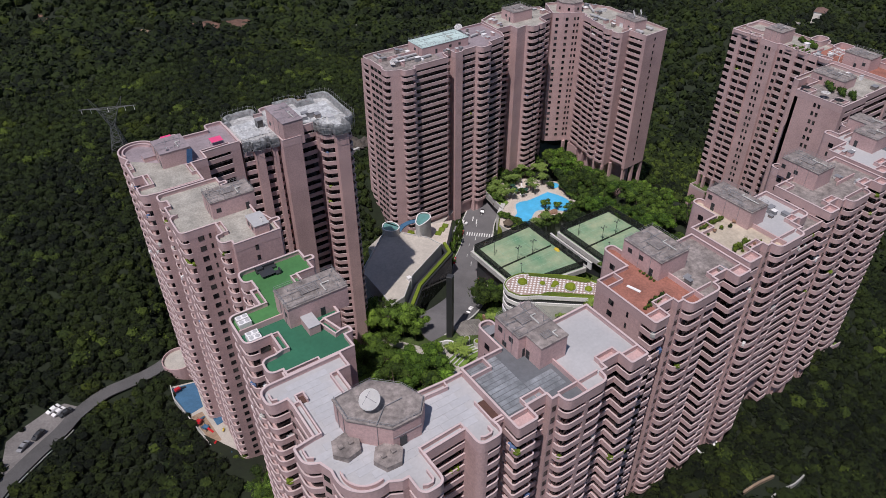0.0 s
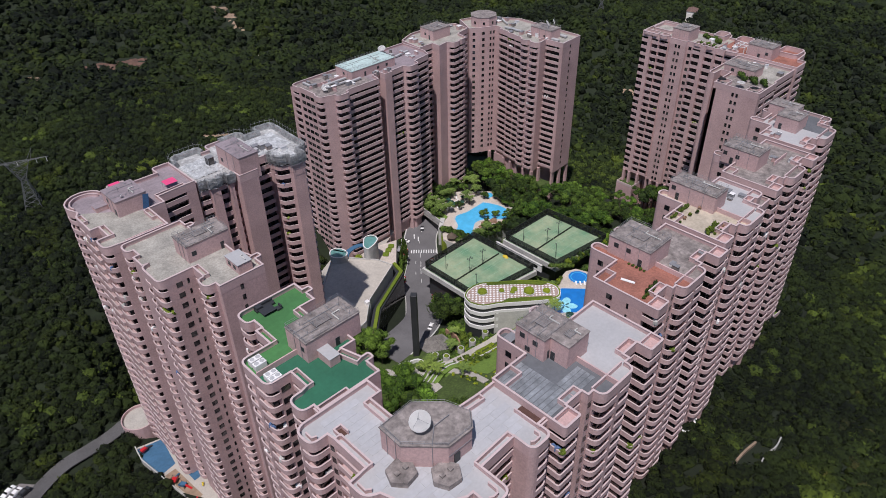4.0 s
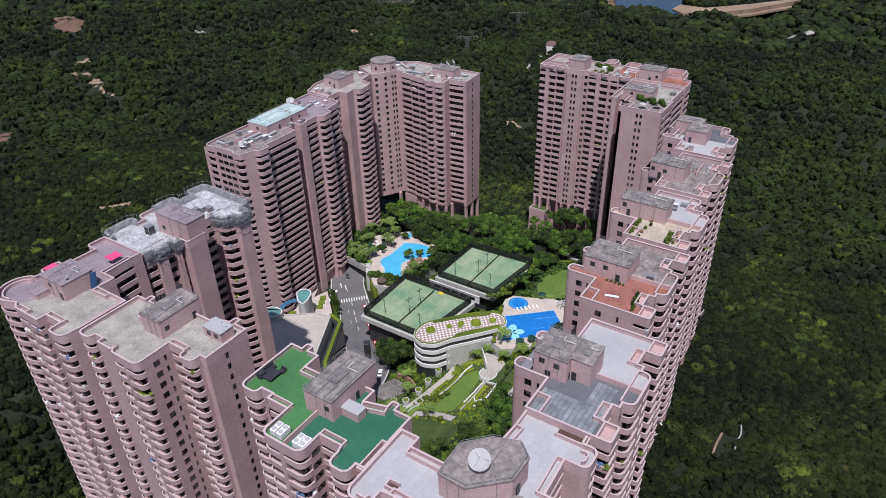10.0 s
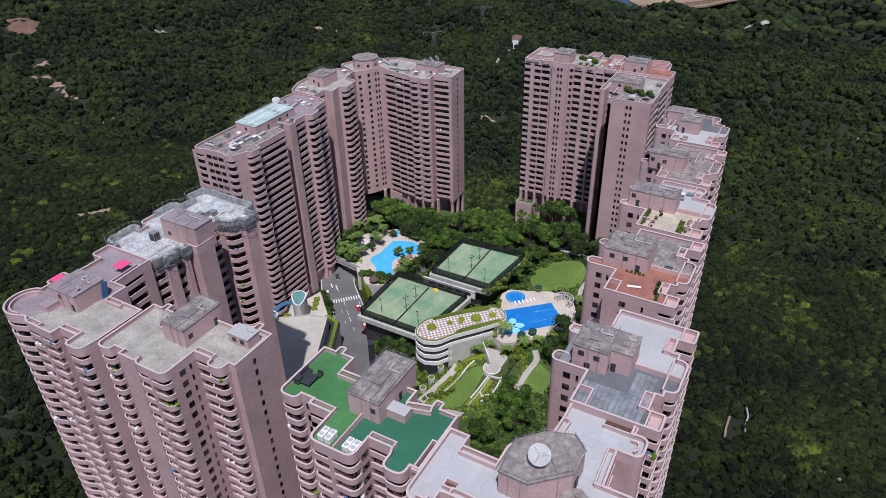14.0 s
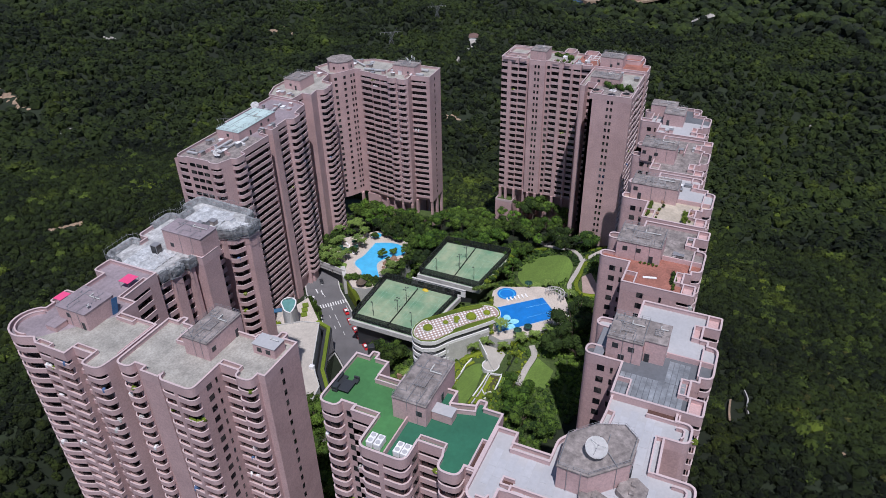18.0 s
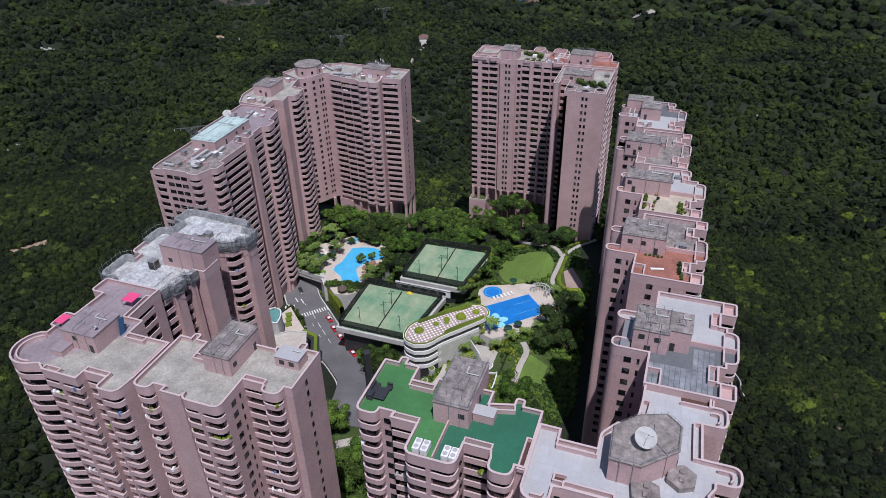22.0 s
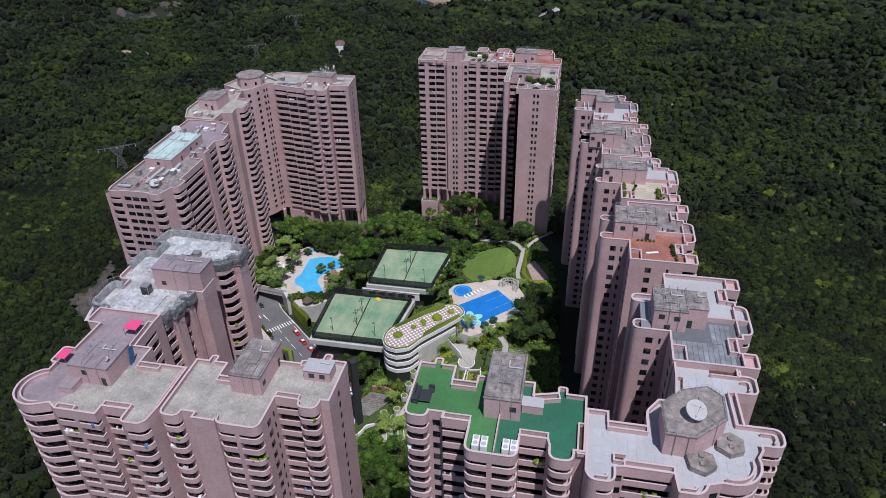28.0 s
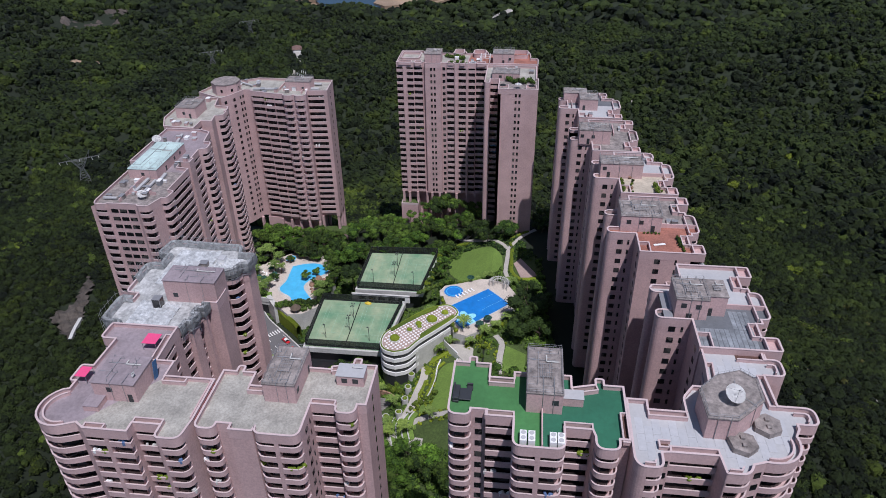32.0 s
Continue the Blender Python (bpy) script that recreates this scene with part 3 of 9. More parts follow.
def unit_side(w, back=0.0):
    """The slab of the long rows: bays and notches to the outside, a windowless stair wing to the yard. back: how far the last bays are set in."""
    k = w / 30.6
    last = [(21.8, 3.2, 0, "b"), (26.2, 3.2, 0, "b"), (26.2, 0, 0.6, "b"), (30.6, 0, 0.6, "b"), (30.6, 3.5, 0, "w")]
    if back:
        last = [(21.8, back, 0, "b"), (24.6, back, 0, "w"), (24.6, back - 0.6, 0, "b"), (28.4, back - 0.6, 1.8, "b"), (28.4, back + 3, 0, "w")]
    end = last[-1][0]
    pts = [(0, 3.5, 0, "b"), (0, 0, 0.6, "b"), (4.4, 0, 0.6, "b"), (4.4, 3.2, 0, "b"), (8.8, 3.2, 0, "w"), (8.8, 1.8, 0, "s"), (10.3, 1.8, 0, "w"),
           (10.3, 1.6, 0, "b"), (10.3, -0.4, 1.8, "b"), (15, -0.4, 0, "w"), (15.8, -0.4, 0, "b"), (20.3, -0.4, 1.8, "b"), (20.3, 1.6, 0, "w"), (20.3, 1.8, 0, "s"), (21.8, 1.8, 0, "w"),
           *last, (end, 16.5, 0, "s"), (25.8, 16.5, 0, "w"), (21.5, 16.5, 0, "w"), (21.5, 24, 1.5, "w"), (18.5, 24, 1.5, "w"), (18.5, 20.5, 0, "s"), (12.2, 20.5, 0, "w"),
           (12.2, 24, 1.5, "w"), (9.0, 24, 1.5, "q"), (9.0, 16.5, 0, "w"), (5, 16.5, 0, "s"), (0, 16.5, 0, "q")]
    return [(u * k, v, r, kind) for u, v, r, kind in pts]


PINKL = "pink tiled tower with ribbon balconies, "
tower("apartment_tower", PINKL + "green painted roof", placed(unit_front(33.1, 6.5, 0.8, 21, 17), 21.6, 120.4, "-x"), 104.8, 14, [(M_RGREEN,), (M_RTEAL, (0, 102.9), (0, -1))], plants=18)
tower("apartment_tower", PINKL + "stained concrete roof", placed(unit_front(32, 0.2, 6.8, 16.4, 21, notch="w", side="q", wrap="w", deep=1.9), 23.7, 169.0, "-x"), 100.1, 8, [(M_RBEIGE,)], plants=18)

WCORN = [(18.1, 87, 1.5, "b"), (18.1, 82.6, 1.8, "b"), (21.6, 82.6, 0, "s"), (21.8, 81, 0, "b"), (21.8, 73, 0, "w"), (18.1, 72.6, 0.3, "b"), (18.1, 68.6, 1.8, "b"), (20.4, 67.6, 0, "s"), (21.2, 65.4, 0, "b")]
WCORN += [(x, y, 0, "b") for x, y in circle(26.3, 63.6, 5.2, 10, 165, 285)][1:]
WCORN += [(29.5, 57.6, 0, "w"), (30.6, 57.6, 0, "b"), (30.6, 53.6, 1.8, "b"), (35.1, 53.6, 1.8, "b"), (35.1, 57.4, 0, "w"), (35.1, 59.9, 0, "b"), (43.2, 60.2, 0, "w"), (43.2, 56, 1.6, "b"), (48.2, 56, 1.6, "b"), (48.2, 59, 0, "w"),
          (50.6, 59, 0, "w"), (50.6, 71, 0, "w"), (46, 71, 0, "b"), (39, 71.5, 0, "w"), (39, 74.6, 0, "w"), (35.6, 77, 1.0, "w"), (31.9, 77, 0, "b"), (31.9, 83.7, 0, "w"), (34.3, 83.7, 0, "w"), (34.3, 87.6, 0, "w"), (20, 87.6, 0, "w")]
WCORN = [(x + 1.2, y - 0.4, r, k) for x, y, r, k in WCORN]
WHITE_TOWER = tower("apartment_tower", PINKL + "white roof", WCORN, 104.85, 40, [(M_RWHITE,)], plants=10)

ACORN = [(24.5, 169.2, 0, "w"), (36, 169.2, 0, "w"), (36, 175.3, 0, "b"), (36, 180, 0, "w"), (40.5, 180, 0, "w"), (40.5, 184, 0, "b"), (48.7, 184.4, 0, "w"), (51.6, 184.4, 0, "w"), (51.6, 200, 0, "w"), (50.5, 200.2, 1.2, "b"), (46.2, 200.2, 1.2, "b"), (46.2, 196.6, 0, "w"), (37.5, 196.8, 0, "b"),
         (37.5, 199.4, 0.8, "b"), (32.5, 199.4, 0.8, "b"), (32.5, 198, 0, "w"), (30.4, 198, 0, "b")]
ACORN += [(x, y, 0, "b") for x, y in circle(25.6, 196, 5.4, 12, 20, 205)][1:]
ACORN += [(21.6, 191.5, 0, "w"), (20.4, 189.5, 0, "b"), (20.4, 185.8, 0, "w"), (20.4, 184.9, 0, "b"), (20.4, 180.5, 0, "b"), (21.6, 180.5, 0, "w"), (22.7, 180.5, 0, "b"), (22.7, 174.9, 0, "w"), (19.5, 174.9, 1.2, "b"), (19.5, 169.8, 1.8, "w"), (23, 169.4, 0, "w")]
ACORN = [(x + 1.2, y + 0.5, r, k) for x, y, r, k in ACORN]
tower("apartment_tower", PINKL + "round corner, concrete roof", ACORN, 100.1, 10, [(M_RBEIGE,), (M_RPINK, (38.2, 180.5), (1, 1.2))], plants=20)

SLATE_TOWER = tower("apartment_tower", PINKL + "slate grey and white roof", placed(unit_side(30.6), 51.2, 54.4, "-y"), 105.45, 44, [(M_RSLATE,), (M_RWHITE, (66.3, 0), (1, 0))], plants=10)
tower("apartment_tower", PINKL + "terracotta and grey roof", placed(unit_side(30.1), 92.0, 61.3, "-y"), 102.1, 37, [(M_RTERRA,), (M_RGREY, (106.4, 0), (1, 0))])
tower("apartment_tower", PINKL + "beige roof terrace with plants", placed(unit_side(30.6, 4.6), 123.9, 63.0, "-y"), 102.1, 32, [(M_RSAND,), (M_RWHITE, (137.2, 0), (1, 0))])
tower("apartment_tower", PINKL + "stained grey roof", placed(unit_side(28.3), 166.2, 68.2, "-y"), 96.1, 24, [(M_RGREY,)])
tower("apartment_tower", PINKL + "pale grey roof", placed(unit_side(29.4, 4.6), 196.8, 71.6, "-y"), 96.0, 14, [(M_RWHITE,), (M_RSLATE, (212, 0), (1, 0))])
# slim links between the towers of the row
for x0, x1, y0, y1, top in ((81.6, 92.2, 60.5, 70, 93.0), (121.8, 124.2, 66, 78, 99.0), (151.8, 166.4, 69.5, 80, 93.0), (194.2, 197.0, 72.6, 84, 94.5)):
    tower("stair_tower", "pink tiled link between two apartment towers", [(x0, y0, 0, "b"), (x1, y0, 0, "w"), (x1, y1, 0, "b"), (x0, y1, 0, "s")], top, 36, [(M_RGREY,)], group="links of the row")
# left-hand row behind the first tower
A2 = [(51.9, 184.9, 0, "b"), (55, 184.5, 0, "w"), (55, 183.4, 0, "w"), (57.6, 182.9, 0, "w"), (57.6, 184.2, 0, "b"), (60.4, 184.0, 0, "w"), (60.4, 182.4, 0, "w"), (61.6, 182.2, 0, "w"), (61.6, 183.2, 0, "b"), (62.6, 183.2, 0, "w"), (62.6, 179.8, 0, "w"), (68.6, 179.8, 0, "s"), (68.6, 185.4, 0, "b"), (75.8, 185.4, 0, "w"),
      (76, 183.4, 0, "b"), (76.6, 181.4, 0.8, "b"), (79.4, 180.2, 0, "w"), (79.6, 178.6, 0, "w"), (83.6, 178.2, 0, "w"), (83.8, 182, 0, "b"), (87.4, 183, 1.2, "b"), (87.6, 192, 0, "w")]
A2 += [(88, 198, 0, "b"), (88, 202.6, 1.4, "b"), (82, 203.6, 1.4, "b"), (82, 200.6, 0, "w"), (79, 200.6, 0, "w"), (77, 200.6, 0, "b"), (77, 204.3, 1.8, "b"), (71, 204.3, 0, "w"), (70, 204.3, 0, "b"), (64.6, 204.3, 1.8, "b"), (64.6, 201, 0, "w"), (62.4, 201, 0, "w"), (62.4, 204, 1.2, "b"), (53.6, 204, 1.8, "b"), (53.6, 200, 0, "b"), (51.9, 199, 0, "w")]
A2 = [(x + 1.6, y + 0.7, r, k) for x, y, r, k in A2]
SHEETZ = 98.7
tower("apartment_tower", PINKL + "roof wrapped in scaffold sheeting", A2, SHEETZ, 4, [(M_RSHEET,)])

# the long far row
C1 = [(129.2, 237.6, 0.6, "b"), (129.2, 233.6, 1.6, "b"), (131.6, 233.4, 0, "w"), (136.4, 232.4, 0, "b"), (136.6, 230.4, 1.5, "b"), (142.2, 230.0, 1.5, "b"), (142.6, 232.6, 0, "w"), (143.8, 232.6, 0, "b"), (159.6, 232.6, 0, "w"), (160.2, 237.4, 0, "b"), (164.4, 238, 0, "w"),
      (164.6, 234.4, 0, "w"), (168.4, 234.4, 0, "w"), (168.8, 235.4, 0, "b"), (176.2, 235.8, 0, "w"), (176.8, 234.8, 0, "b"), (177.4, 232.8, 1.6, "b"), (183.4, 233.4, 1.6, "b"), (184, 236.6, 0, "w"), (184.6, 236.8, 0, "b"), (193.6, 238.4, 0, "w"), (195.6, 243, 0, "w"), (195.6, 258, 0, "b"), (164, 258, 0, "w"), (164, 254.6, 0, "b"), (136, 254.6, 0, "w"),
      (132.4, 254.6, 1.6, "b"), (130.4, 253.6, 1.0, "b"), (130.4, 249.8, 0.4, "w"), (131.2, 249.2, 0, "t"), (131.2, 238.8, 0, "w")]
C1[0], C1[1], C1[2] = (130.3, 238.0, 0.6, "b"), (130.3, 234.2, 1.6, "b"), (132.2, 233.8, 0, "w")
tower("apartment_tower", PINKL + "grey roof with a satellite dish", C1, 85.8, 6, [(M_RGREY,), (M_RPINK, (158, 0), (1, 0))])
C2 = [(195.8, 246.4, 0, "b"), (203.8, 246.4, 0, "w"), (203.8, 241.6, 0, "w"), (209.6, 242.6, 0, "w"), (210.2, 241.4, 0, "b"), (211, 239.4, 1.2, "b"), (215.2, 239.4, 1.2, "b"), (215.8, 240.6, 0, "b"), (216.6, 239.8, 1.2, "b"), (220.8, 240.8, 1.2, "b"), (221.2, 244, 0, "w"), (222, 247.4, 0, "b"), (230.8, 249.4, 0, "w"), (231.6, 259, 0, "w"), (222, 264, 0, "b"), (206, 264, 1.5, "b"), (197, 260, 0, "w")]
tower("apartment_tower", PINKL + "pale pink roof terraces", C2, 86.2, 6, [(M_RBEIGE,)])
C3 = [(231.2, 248.6, 0, "s"), (235.2, 245.6, 0, "s"), (239.4, 243.6, 0, "p"), (243.2, 241.8, 0, "w"), (243.2, 238.2, 0, "w"), (241.4, 238.0, 0, "b"), (240.6, 231.6, 0, "w"), (239.9, 231.4, 0, "b"), (239.3, 226.4, 0, "w"), (239.0, 226.2, 0, "b"), (238.7, 221.6, 0, "w"), (238.2, 221.4, 0, "b"), (236.8, 220.9, 1.2, "b"), (236.8, 217.0, 1.2, "b"),
      (238.0, 216.6, 0, "w"), (238.0, 215.8, 0, "b"), (236.8, 215.4, 1.2, "b"), (237.0, 211.4, 1.2, "b"), (238.2, 211.0, 0, "w"), (239, 210.6, 0, "w"), (244.2, 211.4, 0, "b"), (245, 203.8, 0, "w"), (245, 202, 0, "s"), (259.5, 203, 0, "b"), (260, 240, 0, "w"), (250, 258, 0, "b"), (238, 262, 0, "w")]
CORNER_TOWER = tower("apartment_tower", PINKL + "cluttered white roof", C3, 86.0, 12, [(M_RBEIGE,)], levels=21, foot=18.8)

# the far tower group
D1 = [(279.4, 171.5, 1.5, "w"), (260.5, 171.5, 0, "b"), (260.5, 168.4, 0, "w"), (260.1, 168.4, 0, "w"), (260.1, 166.6, 0, "w"), (260.5, 166.6, 0, "b"), (260.5, 163.4, 0, "w"), (260.9, 163.2, 0, "b"), (260.9, 159, 0, "w"), (261.6, 158.8, 0, "w"), (261.6, 157.8, 0, "w"), (260.0, 157.6, 0, "p"), (260.0, 150, 0, "w"), (261.2, 149.8, 0, "s"), (261.2, 147.4, 0, "w"), (261, 147.2, 0, "b"), (261, 143.6, 0, "w"),
      (260.3, 143.4, 0, "w"), (260.3, 141.8, 0, "w"), (260.8, 141.6, 0, "b"), (260.8, 138, 0, "w"), (260.4, 137.8, 0, "w"), (260.4, 137, 0, "w"), (260.9, 136.8, 0, "b"), (260.9, 133.6, 0, "w"), (261.5, 133.2, 0, "b"), (261.5, 127.6, 0, "w"), (262, 127, 0, "w"), (262, 104, 0, "w"), (263.4, 104, 0, "b"), (271, 104, 1.6, "b"), (271, 107.5, 0, "w"), (275, 107.5, 2.4, "b"), (282, 108.5, 3.2, "b"), (282, 117, 3.2, "b"), (276, 118, 0, "w"), (276, 128, 0, "w"), (281, 129, 1.8, "b"), (281, 135.5, 1.8, "b"), (277, 136, 0, "w"), (277, 139, 0, "b"), (280.5, 139.6, 1.8, "b"), (280.5, 145, 1.8, "b"), (276.5, 145.6, 0, "w"), (276.5, 160, 0, "w"), (279.4, 160.4, 1.5, "b")]
D1 = [(x + 1.0, y, r, k) for x, y, r, k in D1]
GARDEN_TOWER = tower("apartment_tower", PINKL + "roof gardens and open terraces", D1, 95.0, 17, [(M_RBEIGE,), (M_RTERRA, (0, 137), (0, -1))], levels=22, foot=26.6)
D2 = [(262, 127.7, 0, "w"), (238, 127.7, 1.2, "w"), (238, 125.2, 0, "w"), (243.4, 125.2, 0, "b"), (243.4, 121.2, 0, "w"), (232.6, 121.2, 0, "b"), (230.4, 121.2, 0, "p"), (230.4, 103.8, 0, "w"), (232.6, 103.8, 0, "b"), (236.6, 103.8, 0, "w"), (237.4, 103.8, 0, "b"), (245, 103.8, 0, "w"), (245, 104.6, 0, "b"), (262, 104.6, 0, "w")]
D2 = [(x + 0.6, y, r, k) for x, y, r, k in D2]
tower("apartment_tower", PINKL + "roof garden, blank end wall", D2, 94.2, 20, [(M_RGREY,), (M_RBEIGE, (246, 0), (1, 0))], levels=23)


# ---- on the roofs ----
def plant_room(x0, x1, y0, y1, z0, z1, label, doors=(), windows=(), rail=True, top=None, pipes=True):
    """A lift and tank house on a roof. doors and windows: (side, place along it, height above the roof)."""
    t = thing("plant_room", label, "plant room", x0, y0, z0, group="plant rooms on the roofs")
    w, d, h = x1 - x0, y1 - y0, z1 - z0
    bm = boxes((0, w, 0, d, -0.3, h), bevel=0.06)
    part("wall", bm, M_WALL, t)
    bm = boxes((-0.12, w + 0.12, -0.12, d + 0.12, h, h + 0.22), bevel=0.05)
    part("roof_slab", bm, top or M_RGREY, t, "weathered grey concrete roof slab")
    if top is None:
        # open grating over the tank with its frame of bars
        hx0, hx1, hy0, hy1 = w * 0.32, w * 0.6, d * 0.32, d * 0.64
        bm = boxes((hx0, hx1, hy0, hy1, h + 0.22, h + 0.45), bevel=0.04)
        part("tank_lid", bm, M_RGREY, t, "dark grey tank lid")
        bm = bmesh.new()
        for k in range(6):
            yy = hy0 + (hy1 - hy0) * k / 5
            tube(bm, (hx0 - 0.3, yy, h + 0.55), (hx1 + 0.3, yy, h + 0.55), 0.035, 4)
        for k in range(4):
            xx = hx0 + (hx1 - hx0) * k / 3
            tube(bm, (xx, hy0 - 0.3, h + 0.6), (xx, hy1 + 0.3, h + 0.6), 0.035, 4)
        part("grating", bm, M_STEEL, t)
    bm = bmesh.new()
    run = [(w * 0.66, d * 0.1, h + 0.5), (w * 0.66, d * 0.46, h + 0.5), (w * 0.8, d * 0.46, h + 0.5), (w * 0.8, d * 0.46, h + 0.2)]
    for a, b in zip(run, run[1:]):
        tube(bm, a, b, 0.13, 6)
    part("vent_pipe", bm, M_CONC, t, "pale bent vent pipe")
    if rail:
        bm = bmesh.new()
        ring = [(0.1, 0.1), (w - 0.1, 0.1), (w - 0.1, d - 0.1), (0.1, d - 0.1)]
        for i in range(4):
            a, b = ring[i], ring[(i + 1) % 4]
            n = max(2, int(math.hypot(b[0] - a[0], b[1] - a[1]) / 1.6))
            for k in range(n):
                x, y = a[0] + (b[0] - a[0]) * k / n, a[1] + (b[1] - a[1]) * k / n
                tube(bm, (x, y, h + 0.2), (x, y, h + 1.15), 0.03, 4)
            for z in (h + 0.7, h + 1.15):
                tube(bm, (*a, z), (*b, z), 0.03, 4)
        part("railing", bm, M_STEEL, t)
    if pipes:
        bm = bmesh.new()
        for s in (0.25, 0.55):
            tube(bm, (-0.1, d * s, 0), (-0.1, d * s, h + 0.5), 0.05, 5)
            tube(bm, (-0.1, d * s, h + 0.5), (w * 0.35, d * s, h + 0.5), 0.05, 5)
        tube(bm, (w * 0.2, d * 0.7, h + 0.35), (w * 0.9, d * 0.7, h + 0.35), 0.07, 5)
        tube(bm, (w * 0.7, d * 0.15, h + 0.35), (w * 0.7, d * 0.9, h + 0.35), 0.07, 5)
        q = random.Random(int(x0 * 7))
        for k in range(12):
            px, py, a = q.uniform(0.4, w - 0.4), q.uniform(0.4, d - 0.4), q.choice((0, 0, 90, 90, 35))
            ln = q.uniform(0.8, 3.2)
            ex, ey = min(w - 0.2, px + ln * math.cos(radians(a))), min(d - 0.2, py + ln * math.sin(radians(a)))
            tube(bm, (px, py, h + 0.32), (ex, ey, h + 0.32), 0.05, 4)
            tube(bm, (px, py, h + 0.2), (px, py, h + q.uniform(0.5, 1.6)), 0.05, 4)
        part("pipe_run", bm, M_STEEL, t)
    for kind, items in (("door", doors), ("window", windows)):
        for side, s, z in items:
            wide, high = (1.0, 2.05) if kind == "door" else (1.2, 1.2)
            bm = bmesh.new()
            box(bm, -wide / 2, wide / 2, -0.05, 0.1, 0, high, 0)
            bm.faces.ensure_lookup_table()
            face = next(f for f in bm.faces if f.calc_center_median().y < -0.04)
            bmesh.ops.inset_individual(bm, faces=[face], thickness=0.09, depth=-0.03)
            face.material_index = 1
            o = part(kind, bm, [M_STEEL, M_DARK], t)
            if kind == "door":
                part("handle", boxes((0.28, 0.36, -0.12, -0.03, 0.95, 1.1)), M_STEEL, o)
            else:
                part("pane", boxes((-0.5, -0.03, -0.035, 0.0, 0.1, 1.1), (0.03, 0.5, -0.035, 0.0, 0.1, 1.1)), M_GLASS, o)
            o.matrix_basis = {"-x": pose(0, d * s, z, 0, 0, -90), "-y": pose(w * s, 0, z), "+x": pose(w, d * s, z, 0, 0, 90), "+y": pose(w * s, d, z, 0, 0, 180)}[side]
    return t


PR = "pink tiled plant room with weathered flat roof"
plant_room(31.0, 43.8, 99.2, 105.9, 104.8, 109.6, PR + " on the green roof", [("-y", 0.55, 0)], [("-x", 0.2, 2.2)])
plant_room(33.1, 44.4, 151.2, 157.8, 100.1, 104.7, PR + " on the concrete roof", [("-y", 0.8, 0)], [("-y", 0.15, 1.6)])
plant_room(30.1, 38.4, 183.1, 192.1, 100.1, 104.6, PR + " beside the round corner", [("-x", 0.15, 0)], [("-x", 0.6, 2.4)], rail=False, top=M_RPINK)
plant_room(61.6, 69.6, 67.6, 74.5, 105.45, 110.6, PR + " cluttered with pipes", [("-y", 0.2, 0)], [("-x", 0.3, 2.8), ("-x", 0.75, 3.0), ("-x", 0.55, 0.4)])
plant_room(63.3, 69.6, 63.4, 67.55, 105.45, 110.55, "pink annex of a roof plant room", [("-x", 0.8, 0)], [], rail=False, pipes=False)
plant_room(103.4, 112.2, 71.0, 81.8, 102.1, 106.8, PR + " beside the terracotta roof", [("-x", 0.2, 0)], [("-x", 0.5, 2.4), ("-x", 0.8, 2.4)])
plant_room(135.3, 141.4, 72.2, 85.0, 102.1, 106.8, PR + " above the planted terrace", [("-x", 0.8, 0)], [("-x", 0.9, 2.6)])
plant_room(174.0, 181.6, 78.2, 89.2, 96.1, 101.2, PR, [("-x", 0.7, 0)], [("-x", 0.9, 2.4), ("-x", 0.55, 2.2)])
plant_room(206.8, 214.4, 80.4, 87.6, 96.0, 100.4, PR + " at the end of the row", [("-x", 0.75, 0)], [], pipes=False)
plant_room(214.5, 220.4, 84.4, 93.6, 96.0, 100.2, "long rear part of the plant room at the row's end", [], [], pipes=False, rail=False)
plant_room(65.0, 71.4, 180.6, 193.6, 97.2, 104.8, PR + " above the scaffolding", [], [("-x", 0.8, 3.0)], rail=False, top=M_RPINK)
plant_room(152.0, 176.0, 241.0, 252.0, 85.8, 89.4, "plant room with a pale green roof", [("-y", 0.3, 0)], [("-y", 0.6, 1.2), ("-y", 0.8, 1.2), ("-x", 0.5, 1.2)], top=M_GREENGLASS)
plant_room(208.4, 219.6, 250.4, 259.4, 86.2, 90.8, PR + " with pink doors", [("-x", 0.3, 0)], [("-x", 0.6, 1.6)])
plant_room(246.0, 253.6, 210.4, 222.2, 86.0, 90.4, PR + " with aerials", [("-x", 0.3, 0)], [])
plant_room(262.2, 271.0, 150.2, 157.8, 95.0, 100.0, PR, [], [], rail=False)
plant_room(265.0, 272.5, 115.5, 125.5, 95.0, 99.9, PR, [("-x", 0.5, 0)], [("-x", 0.2, 2)])
plant_room(244.1, 252.1, 112.3, 124.5, 94.2, 97.6, PR + " behind the planted terrace", [("-x", 0.3, 0)], [("-x", 0.7, 1.4)])

